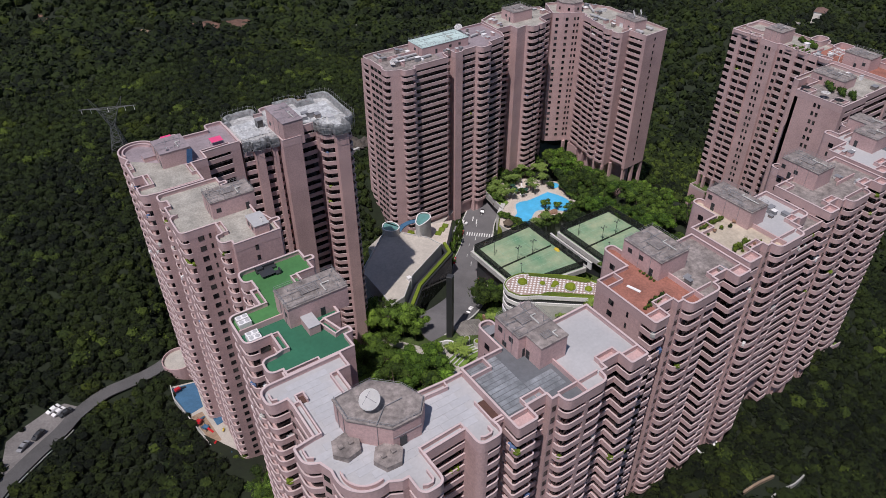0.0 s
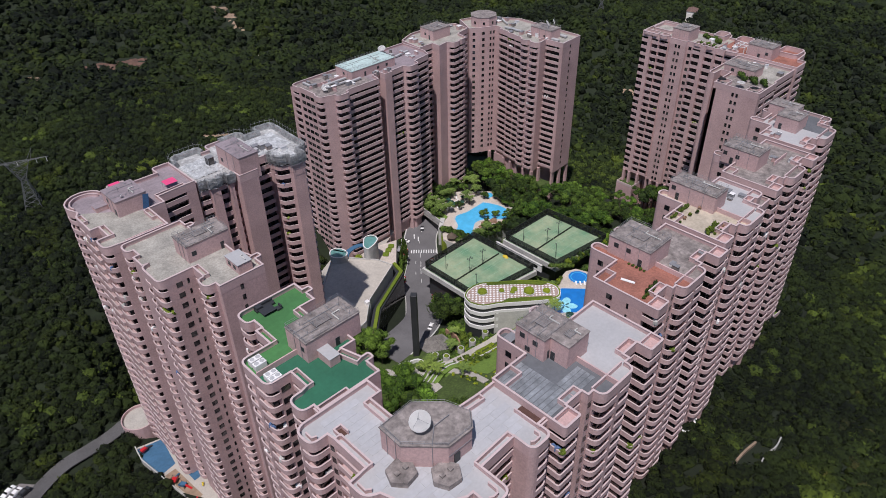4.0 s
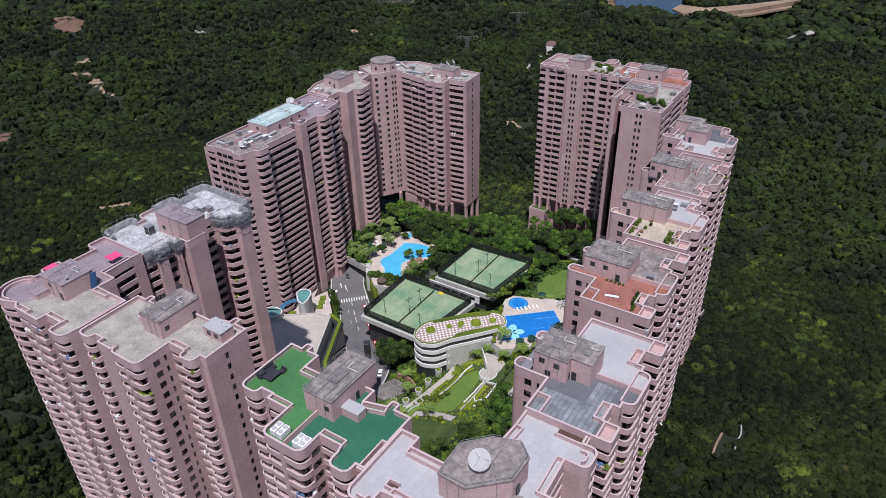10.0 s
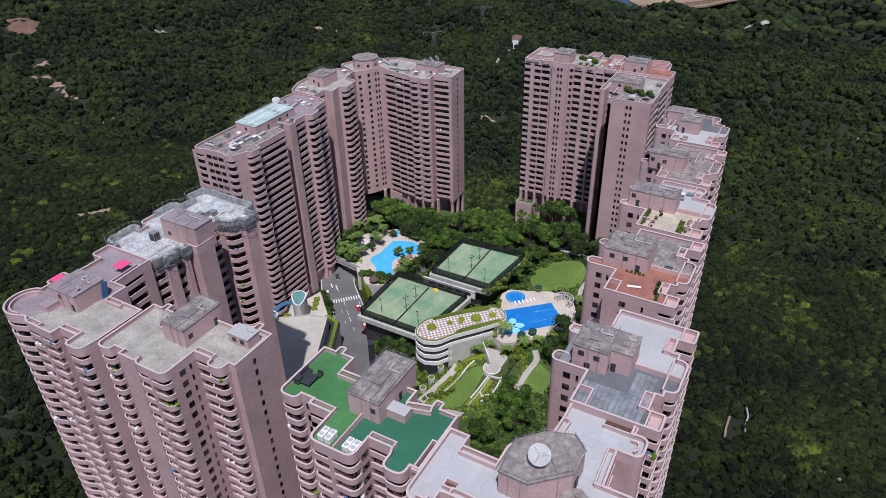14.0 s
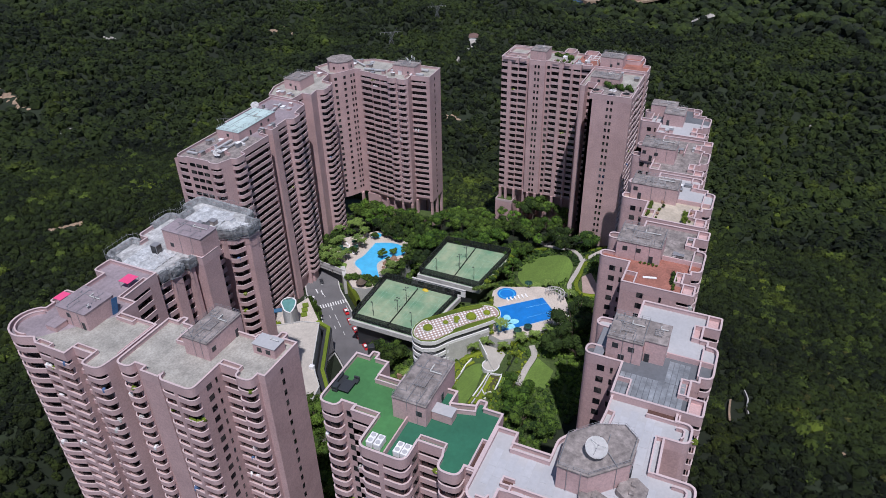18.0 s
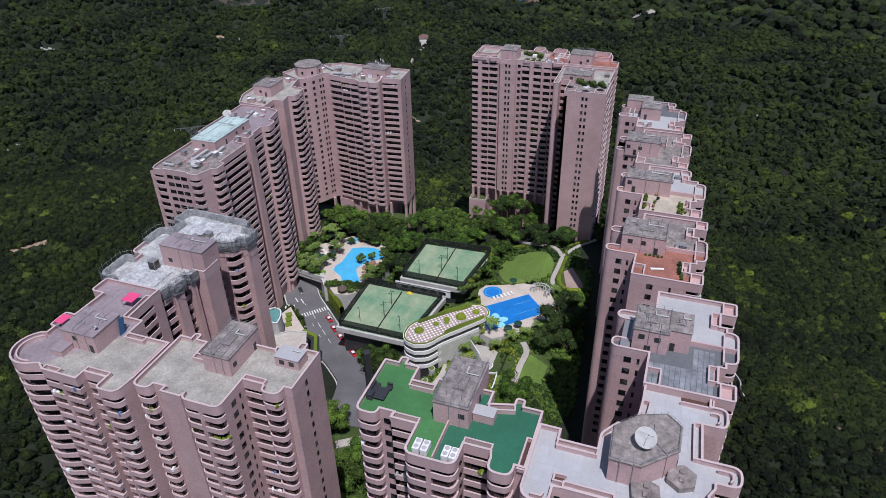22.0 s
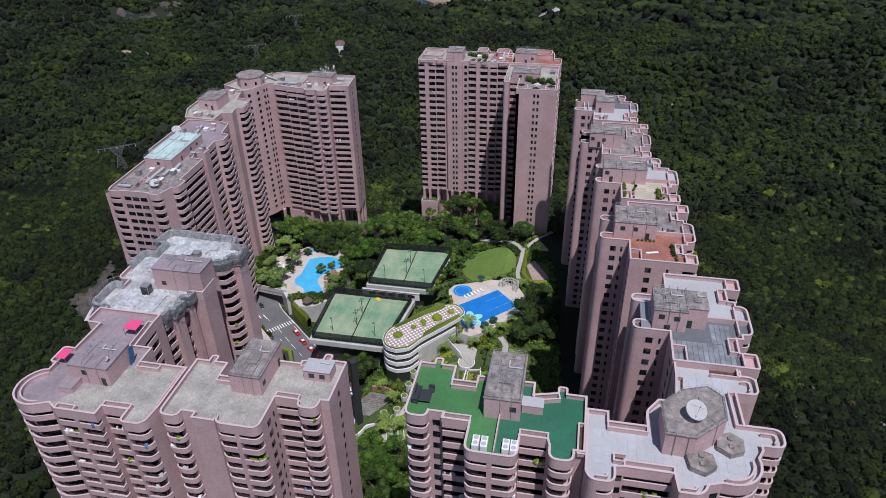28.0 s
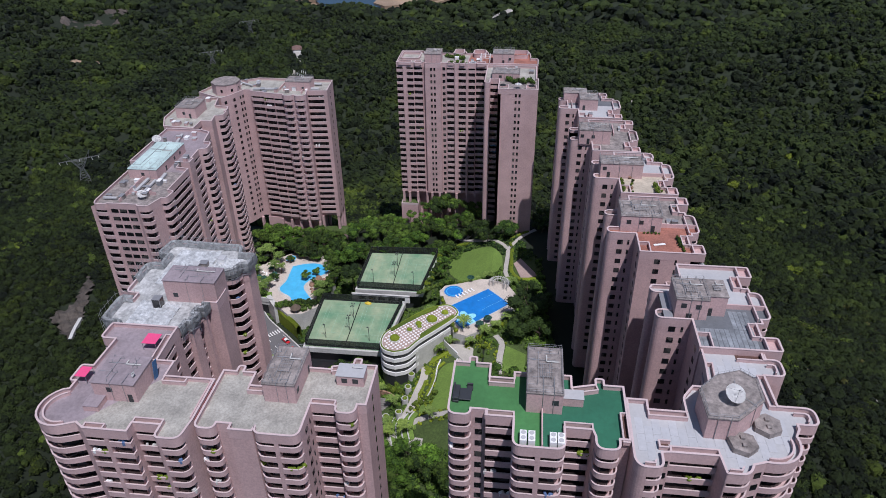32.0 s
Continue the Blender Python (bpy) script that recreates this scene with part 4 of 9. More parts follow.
# the eight-sided plant room at the corner
t = thing("plant_room", "eight-sided pink plant room with weathered roof", "plant room", group="plant rooms on the roofs")
OCT = [(27.8, 69.2), (33.0, 63.7), (38.3, 63.6), (40.6, 66.2), (39.0, 70.6), (34.9, 74.6), (27.9, 74.3)]
bm = bmesh.new()
prism(bm, OCT, 104.7, 109.85)
part("wall", bm, M_WALL, t)
bm = bmesh.new()
prism(bm, inset(OCT, -0.15, True), 109.85, 110.1)
part("roof_slab", bm, M_RGREY, t, "weathered grey concrete roof slab")
bm = bmesh.new()
ring = inset(OCT, 0.15, True)
for i, a in enumerate(ring):
    b = ring[(i + 1) % len(ring)]
    for k in range(4):
        x, y = a[0] + (b[0] - a[0]) * k / 4, a[1] + (b[1] - a[1]) * k / 4
        tube(bm, (x, y, 110.05), (x, y, 110.85), 0.03, 4)
    tube(bm, (*a, 110.85), (*b, 110.85), 0.03, 4)
    tube(bm, (*a, 110.45), (*b, 110.45), 0.03, 4)
part("railing", bm, M_STEEL, t)
bm = bmesh.new()
for a, b in (((27.7, 70.4, 104.9), (27.7, 70.4, 110.4)), ((27.75, 72.6, 104.9), (27.75, 72.6, 110.4)), ((31.2, 65.5, 104.9), (31.2, 65.5, 110.4)), ((31.2, 65.5, 110.4), (34, 68, 110.4)), ((34, 68, 110.4), (37.4, 68, 110.4)), ((33.0, 63.6, 107.6), (38.3, 63.5, 107.6))):
    tube(bm, a, b, 0.06, 5)
part("pipe_run", bm, M_STEEL, t)
bm = boxes((34.2, 35.4, 63.45, 63.75, 104.85, 106.95))
part("door", bm, M_DARK, t)
for cx, cy, r, a0 in ((26.6, 67.9, 2.6, 10), (31.4, 62.6, 2.6, 55)):
    t = thing("skylight_hood", "low six-sided grey concrete hood on the white roof", "roof hood", cx, cy, 104.85, group="hoods on the white roof")
    bm = bmesh.new()
    prism(bm, circle(0, 0, r, 6, a0, a0 + 360), 0, 1.2)
    part("base", bm, M_RGREY, t)
    for dx in (-0.9, 0.9):
        bm = boxes((dx - 0.4, dx + 0.4, -0.4, 0.4, 1.2, 1.6), bevel=0.05)
        part("vent", bm, M_RGREY, t)


def satellite_dish(x, y, z, r, rz, el, label):
    t = thing("satellite_dish", label, "satellite dish", x, y, z, rz, group="satellite dishes on the roofs")
    bm = bmesh.new()
    tilt = pose(0, 0, r * 0.75 + 0.3, 0, 90 - el, 0)
    rows = []
    for k in range(9):
        q = r * k / 8
        rows.append([bm.verts.new(tilt @ Vector((q * math.cos(a), q * math.sin(a), 0.22 * q * q / r))) for a in np.linspace(0, 2 * math.pi, 33)[:-1]] if k else [bm.verts.new(tilt @ Vector((0, 0, 0)))])
    for k in range(8):
        for i in range(32):
            j = (i + 1) % 32
            bm.faces.new((rows[0][0], rows[1][i], rows[1][j]) if k == 0 else (rows[k][i], rows[k + 1][i], rows[k + 1][j], rows[k][j]))
    bmesh.ops.solidify(bm, geom=bm.faces[:], thickness=0.06)
    part("reflector", bm, M_WHITE, t, "white dish reflector", smooth=True)
    bm = bmesh.new()
    tube(bm, (0, 0, 0), (0, 0, r * 0.7), 0.16, 8)
    for a in (30, 150, 270):
        tube(bm, (r * 0.5 * math.cos(radians(a)), r * 0.5 * math.sin(radians(a)), 0), (0, 0, r * 0.6), 0.06, 5)
    part("mount", bm, M_STEEL, t)
    bm = bmesh.new()
    tip = tilt @ Vector((0, 0, r * 0.95))
    for a in (90, 210, 330):
        tube(bm, tilt @ Vector((r * 0.8 * math.cos(radians(a)), r * 0.8 * math.sin(radians(a)), 0.16 * r)), tip, 0.03, 4)
    tube(bm, tip, tilt @ Vector((0, 0, r * 1.12)), 0.12, 6)
    part("feed_horn", bm, M_STEEL, t)


satellite_dish(32.3, 69.3, 110.1, 1.85, 205, 62, "large white satellite dish on the eight-sided plant room")
satellite_dish(137.4, 239.6, 85.8, 1.7, 222, 62, "white satellite dish on the far grey roof")
satellite_dish(180.0, 254.4, 87.2, 1.8, 215, 62, "white satellite dish beside the green-roofed plant room")
satellite_dish(32.4, 184.0, 104.85, 0.5, 150, 45, "small white satellite dish on a plant room")
bm = boxes((178.4, 181.6, 252.8, 256, 85.7, 87.2), bevel=0.05)
mesh_ob("dish_plinth", bm, M_RGREY, label="grey concrete plinth under a satellite dish", category="plinth")


def cabinet(name, x0, x1, y0, y1, z, h, material, label, category, lid=None):
    t = thing(name, label, category, x0, y0, z)
    bm = boxes((0, x1 - x0, 0, y1 - y0, 0, h), bevel=0.06)
    part("casing", bm, material, t)
    bm = boxes((-0.08, x1 - x0 + 0.08, -0.08, y1 - y0 + 0.08, h, h + 0.1), bevel=0.03)
    part("lid", bm, lid or M_COPE, t)
    return t


cabinet("tank_box", 33.2, 35.6, 95.2, 99.1, 104.8, 2.0, M_WALL, "low pink masonry tank box with white lid", "water tank", M_RWHITE)
for y0 in (104.1, 105.6, 98.9, 100.3):
    t = thing("air_conditioner", "white rooftop air conditioning unit behind the parapet", "air conditioner", 22.7, y0, 104.8, group="air conditioners on the green roof")
    bm = boxes((0, 2.5, 0, 1.25, 0.15, 1.5), bevel=0.06)
    part("casing", bm, M_WHITE, t)
    for fx in (0.65, 1.85):
        bm = bmesh.new()
        tube(bm, (fx, 0.62, 1.49), (fx, 0.62, 1.56), 0.45, 12)
        part("fan_grille", bm, M_RWHITE, t)
    bm = boxes((0.1, 0.25, 0.1, 1.15, 0, 0.16), (2.25, 2.4, 0.1, 1.15, 0, 0.16))
    part("feet", bm, M_DARK, t)
# dividing wall between the two halves of the green roof
bm = boxes((22.1, 31.0, 102.75, 103.0, 104.8, 106.1))
mesh_ob("roof_wall", bm, M_BALC, label="pink dividing wall across the green roof", category="wall")
# garden lounge on the green roof
t = thing("garden_lounge", "dark rattan lounge set on the green roof", "outdoor furniture", 32.0, 116.0, 104.8)
t.scale = (1.3, 1.3, 1.3)
part("cover", boxes((0.2, 2.6, 0.2, 2.0, 0.5, 0.62), (0.1, 1.2, 2.0, 2.8, 0.5, 1.0), bevel=0.06), M_DARK, t, "dark dust cover over the table")
bm = boxes((0, 3.4, 2.0, 2.9, 0, 0.45), (0, 3.4, 2.7, 2.95, 0.45, 0.9), bevel=0.05)
part("sofa", bm, M_DARK, t)
bm = boxes((0.6, 2.4, 0.5, 1.5, 0.3, 0.42), (0.7, 0.9, 0.6, 0.8, 0, 0.3), (2.1, 2.3, 1.2, 1.4, 0, 0.3), (0.7, 0.9, 1.2, 1.4, 0, 0.3), (2.1, 2.3, 0.6, 0.8, 0, 0.3))
part("low_table", bm, M_DARK, t)
bm = boxes((2.6, 3.5, 0.1, 1.0, 0, 0.42), (3.3, 3.55, 0.1, 1.0, 0.42, 0.85), bevel=0.05)
part("armchair", bm, M_DARK, t)
plant_room(39.1, 42.8, 138.8, 144.5, 100.1, 102.6, "small white roof house with two windows", [], [("-x", 0.3, 0.8), ("-x", 0.7, 0.8)], rail=False, top=M_RWHITE, pipes=False)
cabinet("tank_box", 26.8, 30.0, 189.7, 192.9, 100.1, 1.3, M_WALL, "low pink tank box beside the round terrace", "water tank", M_RPINK)
for x0, x1, y0, y1 in ((45.4, 48.8, 186.5, 189.7), (34.0, 37.0, 196.2, 198.6)):
    t = thing("awning", "bright magenta canvas awning on a roof terrace", "awning", x0, y0, 100.1, group="magenta awnings")
    w, d = x1 - x0, y1 - y0
    bm = boxes((0, w, 0, d, 2.0, 2.08))
    part("canvas", bm, M_AWN, t)
    for px in (0.1, w - 0.1):
        for py in (0.1, d - 0.1):
            bm = bmesh.new()
            tube(bm, (px, py, 0), (px, py, 2.0), 0.05, 5)
            part("post", bm, M_STEEL, t)
# inner kerb of the two round corner terraces
for cx, cy, r, z, a0, a1 in ((26.8, 196.5, 4.3, 100.1, 20, 205), (27.5, 63.2, 4.1, 104.85, 165, 285)):
    bm = bmesh.new()
    band(bm, circle(cx, cy, r, 24, a0, a1), circle(cx, cy, r - 0.2, 24, a0, a1), z, z + 0.9)
    mesh_ob("terrace_kerb", bm, M_BALC, label="curved pink kerb on a round roof terrace", category="kerb", group="round terrace kerbs")
# dark box put in for the shaded recess beside the cluttered plant room
cabinet("tank_box", 60.8, 69.4, 74.8, 76.6, 105.45, 0.9, M_DARK, "low dark box as the shaded recess beside the plant room", "duct", M_STEEL)

# scaffold sheeting wrapped round the roof of the left-hand row
t = thing("scaffold_wrap", "white translucent scaffold sheeting wrapped round a tower roof", "scaffolding")
ring = [(p[0], p[1]) for p in rounded(A2)]
rng = random.Random(4)
for lo_x, hi_x in ((51, 64.0), (70.2, 92)):
    side = [i for i, p in enumerate(ring) if lo_x <= p[0] <= hi_x]
    groups, cur = [], [side[0]]
    for i in side[1:]:
        if i == cur[-1] + 1:
            cur.append(i)
        else:
            groups.append(cur)
            cur = [i]
    groups.append(cur)
    for g in groups:
        if len(g) < 2:
            continue
        path = [ring[i] for i in g]
        fine = []
        for a, b in zip(path, path[1:]):
            n = max(1, int(math.hypot(b[0] - a[0], b[1] - a[1]) / 0.8))
            fine += [(a[0] + (b[0] - a[0]) * k / n, a[1] + (b[1] - a[1]) * k / n) for k in range(n)]
        fine.append(path[-1])
        out = inset(fine, -0.9)
        bm = bmesh.new()
        prev = None
        for p, q in zip(fine, out):
            col = []
            for s, z in ((0.55, -1.5), (0.75, -0.5), (0.8, 0.6), (0.7, 1.5), (0.35, 1.75), (-0.2, 1.6), (-0.55, 0.6), (-0.75, 0.12)):
                j = rng.uniform(-0.09, 0.09)
                col.append(bm.verts.new((p[0] + (q[0] - p[0]) * (s + j), p[1] + (q[1] - p[1]) * (s + j), SHEETZ + z + rng.uniform(-0.1, 0.1))))
            if prev:
                for k in range(7):
                    bm.faces.new((prev[k], col[k], col[k + 1], prev[k + 1]))
            prev = col
        bmesh.ops.solidify(bm, geom=bm.faces[:], thickness=0.03)
        part("sheet", bm, M_SHEET, t)
        for k, (p, q) in enumerate(zip(fine, out)):
            if k % 2 == 0:
                e = (p[0] + (q[0] - p[0]) * 1.35, p[1] + (q[1] - p[1]) * 1.35)
                bm = bmesh.new()
                tube(bm, (*e, SHEETZ - 2.8), (*e, SHEETZ + 2.9), 0.05, 4)
                part("pole", bm, M_STEEL, t)
        for z in (SHEETZ - 1.3, SHEETZ + 0.7, SHEETZ + 2.3):
            line = [(p[0] + (q[0] - p[0]) * 1.35, p[1] + (q[1] - p[1]) * 1.35, z) for p, q in zip(fine, out)]
            bm = bmesh.new()
            for a, b in zip(line[::3], line[3::3]):
                tube(bm, a, b, 0.04, 4)
            part("rail", bm, M_STEEL, t)
for x0, x1, y0, y1 in ((55.0, 64.4, 189.3, 199.7), (71.6, 87.6, 188.7, 200.1), (79.2, 84.6, 181.3, 188.3)):
    bm = bmesh.new()
    grid = bmesh.ops.create_grid(bm, x_segments=16, y_segments=16, size=0.5)
    for v in bm.verts:
        v.co = Vector((x0 + (v.co.x + 0.5) * (x1 - x0), y0 + (v.co.y + 0.5) * (y1 - y0), SHEETZ + 0.05 + 0.4 * rng.random() ** 2))
    bmesh.ops.solidify(bm, geom=bm.faces[:], thickness=0.04)
    part("roof_sheet", bm, M_SHEET, t, "crumpled sheeting lying on the roof")
# plants on the roof terraces
def bush_mesh(k, material):
    """A bush one unit in radius: small lumps under loose leaf sprays."""
    key = (k, material.name)
    if key not in BUSHES:
        q = np.random.RandomState(90 + k)
        bm = bmesh.new()
        bmesh.ops.create_icosphere(bm, subdivisions=1, radius=1)
        base = np.array([v.co[:] for v in bm.verts])
        tri = np.array([[v.index for v in f.verts] for f in bm.faces])
        bm.free()
        co, fc, n0 = [], [], 0
        for lump in range(5):
            a, d = 6.283 * lump / 5 + q.uniform(-0.4, 0.4), 0.0 if lump == 0 else 0.45
            c, r = np.array([d * math.cos(a), d * math.sin(a), q.uniform(0.5, 0.95)]), q.uniform(0.45, 0.62)
            co.append(base * r * q.uniform(0.8, 1.1, (len(base), 1)) * 0.85 + c)
            fc.append(tri + n0)
            n0 += len(base)
            v = q.normal(size=(46, 3))
            v /= np.linalg.norm(v, axis=1)[:, None]
            up = v + 0.5 * q.normal(size=v.shape) + [0, 0, 0.4]
            e1 = np.cross(up, q.normal(size=v.shape))
            e2 = np.cross(up, e1)
            e1 *= q.uniform(0.1, 0.19, (46, 1)) / np.linalg.norm(e1, axis=1)[:, None]
            e2 *= q.uniform(0.1, 0.19, (46, 1)) / np.linalg.norm(e2, axis=1)[:, None]
            p = c + v * r * q.uniform(0.85, 1.15, (46, 1))
            co.append(np.stack([p - e1 * 0.6, p + e2 * 0.7, p + e1 * 1.1], 1).reshape(-1, 3))
            fc.append(np.arange(46 * 3).reshape(-1, 3) + n0)
            n0 += 46 * 3
        co = np.concatenate(co)
        co[:, 2] = np.maximum(co[:, 2], 0)
        ob = raw("shrub", co.astype(np.float32), np.concatenate(fc), material)
        BUSHES[key] = ob.data
        bpy.data.objects.remove(ob)
    return BUSHES[key]


BUSHES = {}


def shrub(x, y, z, r, material=None, h=1.0, label="clipped green shrub", group="shrubs", pot=False):
    k = int(x * 13 + y * 7)
    o = new("shrub", bush_mesh(k % 3, material or M_HEDGE))
    o.matrix_basis = pose(x, y, z, 0, 0, (k * 47) % 360) @ Matrix.Diagonal((r, r, r * h, 1))
    return tagged(o, label, "shrub", group)


for k in range(14):
    shrub(126.4 + 0.6 * k, 78.6 - 0.1 * (k % 3), 102.1, 0.45 + 0.25 * ((k * 7) % 5) / 5, h=1.3, label="potted green shrub on a roof terrace", group="shrubs on the beige roof")
for k in range(7):
    shrub(125.6 + 0.9 * k, 68.4 + 0.5 * (k % 2), 102.1, 0.6 + 0.2 * (k % 3), h=1.4, label="potted green shrub on a roof terrace", group="shrubs on the beige roof")
for k in range(12):
    shrub(240.6 + 1.1 * (k % 4), 105.6 + 1.05 * k, 94.2, 0.9 + 0.3 * (k % 3), h=1.3, material=M_TREE, label="dense green shrub in a roof garden", group="shrubs on the far roof garden")
for k in range(10):
    shrub(263.5 + 0.9 * (k % 3), 138 + 0.9 * k, 95.0, 0.7 + 0.25 * (k % 3), h=1.0, material=M_TREE, label="dense green shrub in a roof garden", group="shrubs on the far roof garden")
for k in range(6):
    shrub(94.4 + 0.9 * k, 66.2 + 0.2 * (k % 2), 102.1, 0.5, h=1.3, label="potted shrub along the terracotta roof", group="shrubs on the terracotta roof")
bm = boxes((0, 3.2, -0.35, 0.35, 0.3, 0.42))
o = mesh_ob("sun_lounger", bm, M_WHITE, label="white slatted sun lounger on the terracotta roof", category="sun lounger")
o.matrix_basis = pose(96.8, 73.6, 101.9, 0, 0, -75)

# low partitions behind the bays and notches of the long row
def low_wall(bm, pts, z, h=1.0):
    band(bm, pts, inset(pts, 0.2), z, z + h, mat=0)
    band(bm, inset(pts, -0.05), inset(pts, 0.26), z + h, z + h + 0.12, mat=1)


for x0, y0, k, z, back in ((51.2, 54.4, 1.0, 105.45, 0), (92.0, 61.3, 30.1 / 30.6, 102.1, 0), (123.9, 63.0, 1.0, 102.1, 4.6), (166.2, 68.2, 28.3 / 30.6, 96.1, 0), (196.8, 71.6, 29.4 / 30.6, 96.0, 4.6)):
    def at(*uv):
        return [(x0 + u * k, y0 + v) for u, v in uv]
    lines_of = [at((0.3, 2.7), (4.1, 2.7)), at((4.55, 3.4), (4.55, 4.9), (8.65, 4.9), (8.65, 3.4)), at((10.6, 2.3), (19.9, 2.3))]
    lines_of += [at((21.95, back + 0.2), (21.95, back + 1.7), (24.4, back + 1.7), (24.4, back + 0.2)), at((24.9, back + 2.2), (28.1, back + 2.2))] if back else [at((21.95, 3.4), (21.95, 4.9), (26.05, 4.9), (26.05, 3.4)), at((26.5, 2.7), (30.3, 2.7))]
    lines_of += [at((0.3, 13.6), (4.9, 13.6), (4.9, 16.3)), at((12.4, 18.6), (18.4, 18.6))]
    corners = [(0.2, 4.2, 0.3, 2.6), (4.6, 8.6, 3.4, 4.9), (10.6, 19.9, 0.1, 2.2)] + ([(22.0, 24.4, back + 0.2, back + 1.7)] if back else [(22.0, 26.0, 3.4, 4.9), (26.4, 30.4, 0.3, 2.6)])
    mesh_ob("roof_terrace", boxes(*((x0 + a * k, x0 + b * k, y0 + c, y0 + d, z, z + 0.03) for a, b, c, d in corners[:2] + corners[3:])), M_WALL, kind="structure", label="pink tiled floor of the small roof-edge terraces", category="terrace")
    for pts in lines_of:
        bm = bmesh.new()
        low_wall(bm, pts, z)
        mesh_ob("roof_partition", bm, [M_BALC, M_COPE], label="pink partition wall with pale coping on a roof edge", category="wall", group="roof partitions")
mesh_ob("roof_pit", boxes((26.4, 36.6, 169.05, 170.15, 99.9, 100.5)), surface("maroon_lining", (0.16, 0.028, 0.032), 0.8, 2, 0.2, 0.2, 0.3, 0.2), kind="structure", label="maroon lined gutter strip between two roofs", category="gutter")
# inner kerbs on the bays and the round terrace of the white roof
for pts in ([(p[0], p[1]) for p in circle(27.5, 63.2, 4.0, 14, 170, 282)], [(32.9, 54.9), (33.6, 54.5), (34.6, 54.5), (35.1, 55.1), (35.1, 57.0)], [(45.6, 57.2), (46.2, 56.8), (47.6, 56.8), (48.1, 57.3), (48.1, 58.4)], [(20.5, 85.4), (20.5, 83.6), (21.4, 83.3)], [(20.4, 71.4), (20.4, 69.4), (21.3, 68.8)],
            [(p[0], p[1]) for p in circle(26.8, 196.5, 4.2, 16, 25, 200)]):
    bm = bmesh.new()
    low_wall(bm, pts, 104.85 if pts[0][1] < 100 else 100.1, 0.8)
    mesh_ob("roof_partition", bm, [M_BALC, M_COPE], label="curved pink kerb wall with pale coping on a roof edge", category="wall", group="roof partitions")
for k in range(6):
    shrub(96.4 + 0.8 * k, 66.9 + 0.15 * (k % 2), 102.1, 0.42 + 0.12 * (k % 3), label="small green plant along a roof partition", group="plants on the terracotta roof", material=M_TREE, h=1.5)
for k in range(5):
    shrub(102.7, 71.4 + 1.0 * k, 102.1, 0.4 + 0.1 * (k % 2), label="small green plant along the plant room", group="plants on the terracotta roof", material=M_HEDGE)
for k in range(9):
    q = random.Random(900 + k)
    shrub(126.0 + 1.15 * k, (67.4 if k % 2 else 75.6) + q.uniform(-0.4, 0.4), 102.1, q.uniform(0.35, 0.65), label="small potted plant on the beige roof terrace", group="plants on the beige roof", material=(M_TREE, M_HEDGE, M_ROCK)[k % 3], h=1.4)
# sunken brown strip between the white and the slate roofs
M_LINING = surface("brown_lining", (0.085, 0.042, 0.032), 0.8, 2, 0.2, 0.2, 0.3, 0.2)
for x0, x1, y0, y1, z in ((24.6, 31.8, 87.6, 88.6, 104.8), (24.2, 25.9, 80.7, 82.5, 104.85)):
    mesh_ob("roof_pit", boxes((x0, x1, y0, y1, z, z + 0.08)), M_LINING, kind="structure", label="brown lined pit in a roof edge", category="gutter")
    bm = bmesh.new()
    low_wall(bm, [(x0, y0 - 0.25), (x0, y1 + 0.05), (x1, y1 + 0.05), (x1, y0 - 0.25)][::-1], z, 0.85)
    mesh_ob("roof_partition", bm, [M_BALC, M_COPE], label="pink partition wall with pale coping on a roof edge", category="wall", group="roof partitions")
mesh_ob("roof_pit", boxes((49.2, 51.3, 58.2, 63.8, 104.8, 104.92)), M_LINING, kind="structure", label="brown lined gutter strip between two roofs", category="gutter")
bm = bmesh.new()
low_wall(bm, [(49.1, 63.9), (49.1, 58.1), (51.3, 58.1)], 104.85, 0.8)
mesh_ob("roof_partition", bm, [M_BALC, M_COPE], label="pink partition wall with pale coping on a roof edge", category="wall", group="roof partitions")

# glass stair head among the sheeting, and a blue sheet leaning on a plant room
t = thing("glass_kiosk", "small glazed kiosk over the stairs among scaffold sheeting", "kiosk", 61.8, 193.7, SHEETZ)
part("frame", boxes((0, 2.0, 0, 2.0, 0, 0.2), (0, 2.0, 0, 2.0, 2.5, 2.65), (0, 0.12, 0, 0.12, 0.2, 2.5), (1.88, 2.0, 0, 0.12, 0.2, 2.5), (0, 0.12, 1.88, 2.0, 0.2, 2.5), (1.88, 2.0, 1.88, 2.0, 0.2, 2.5)), M_STEEL, t)
part("glazing", boxes((0.05, 1.95, 0.05, 1.95, 0.2, 2.5)), M_GLASS, t)
bm = boxes((-0.05, 0.05, -0.8, 0.8, 0, 4.2), bevel=0.02)
o = mesh_ob("blue_sheet", bm, surface("blue_sheeting", (0.05, 0.13, 0.26), 0.7, 2.0, 0.2, 0.15, 0.3, 0.3), label="tall blue sheet leaning on a roof plant room", category="sheet")
o.matrix_basis = pose(37.2, 182.7, 100.1, 12, 0, 90)


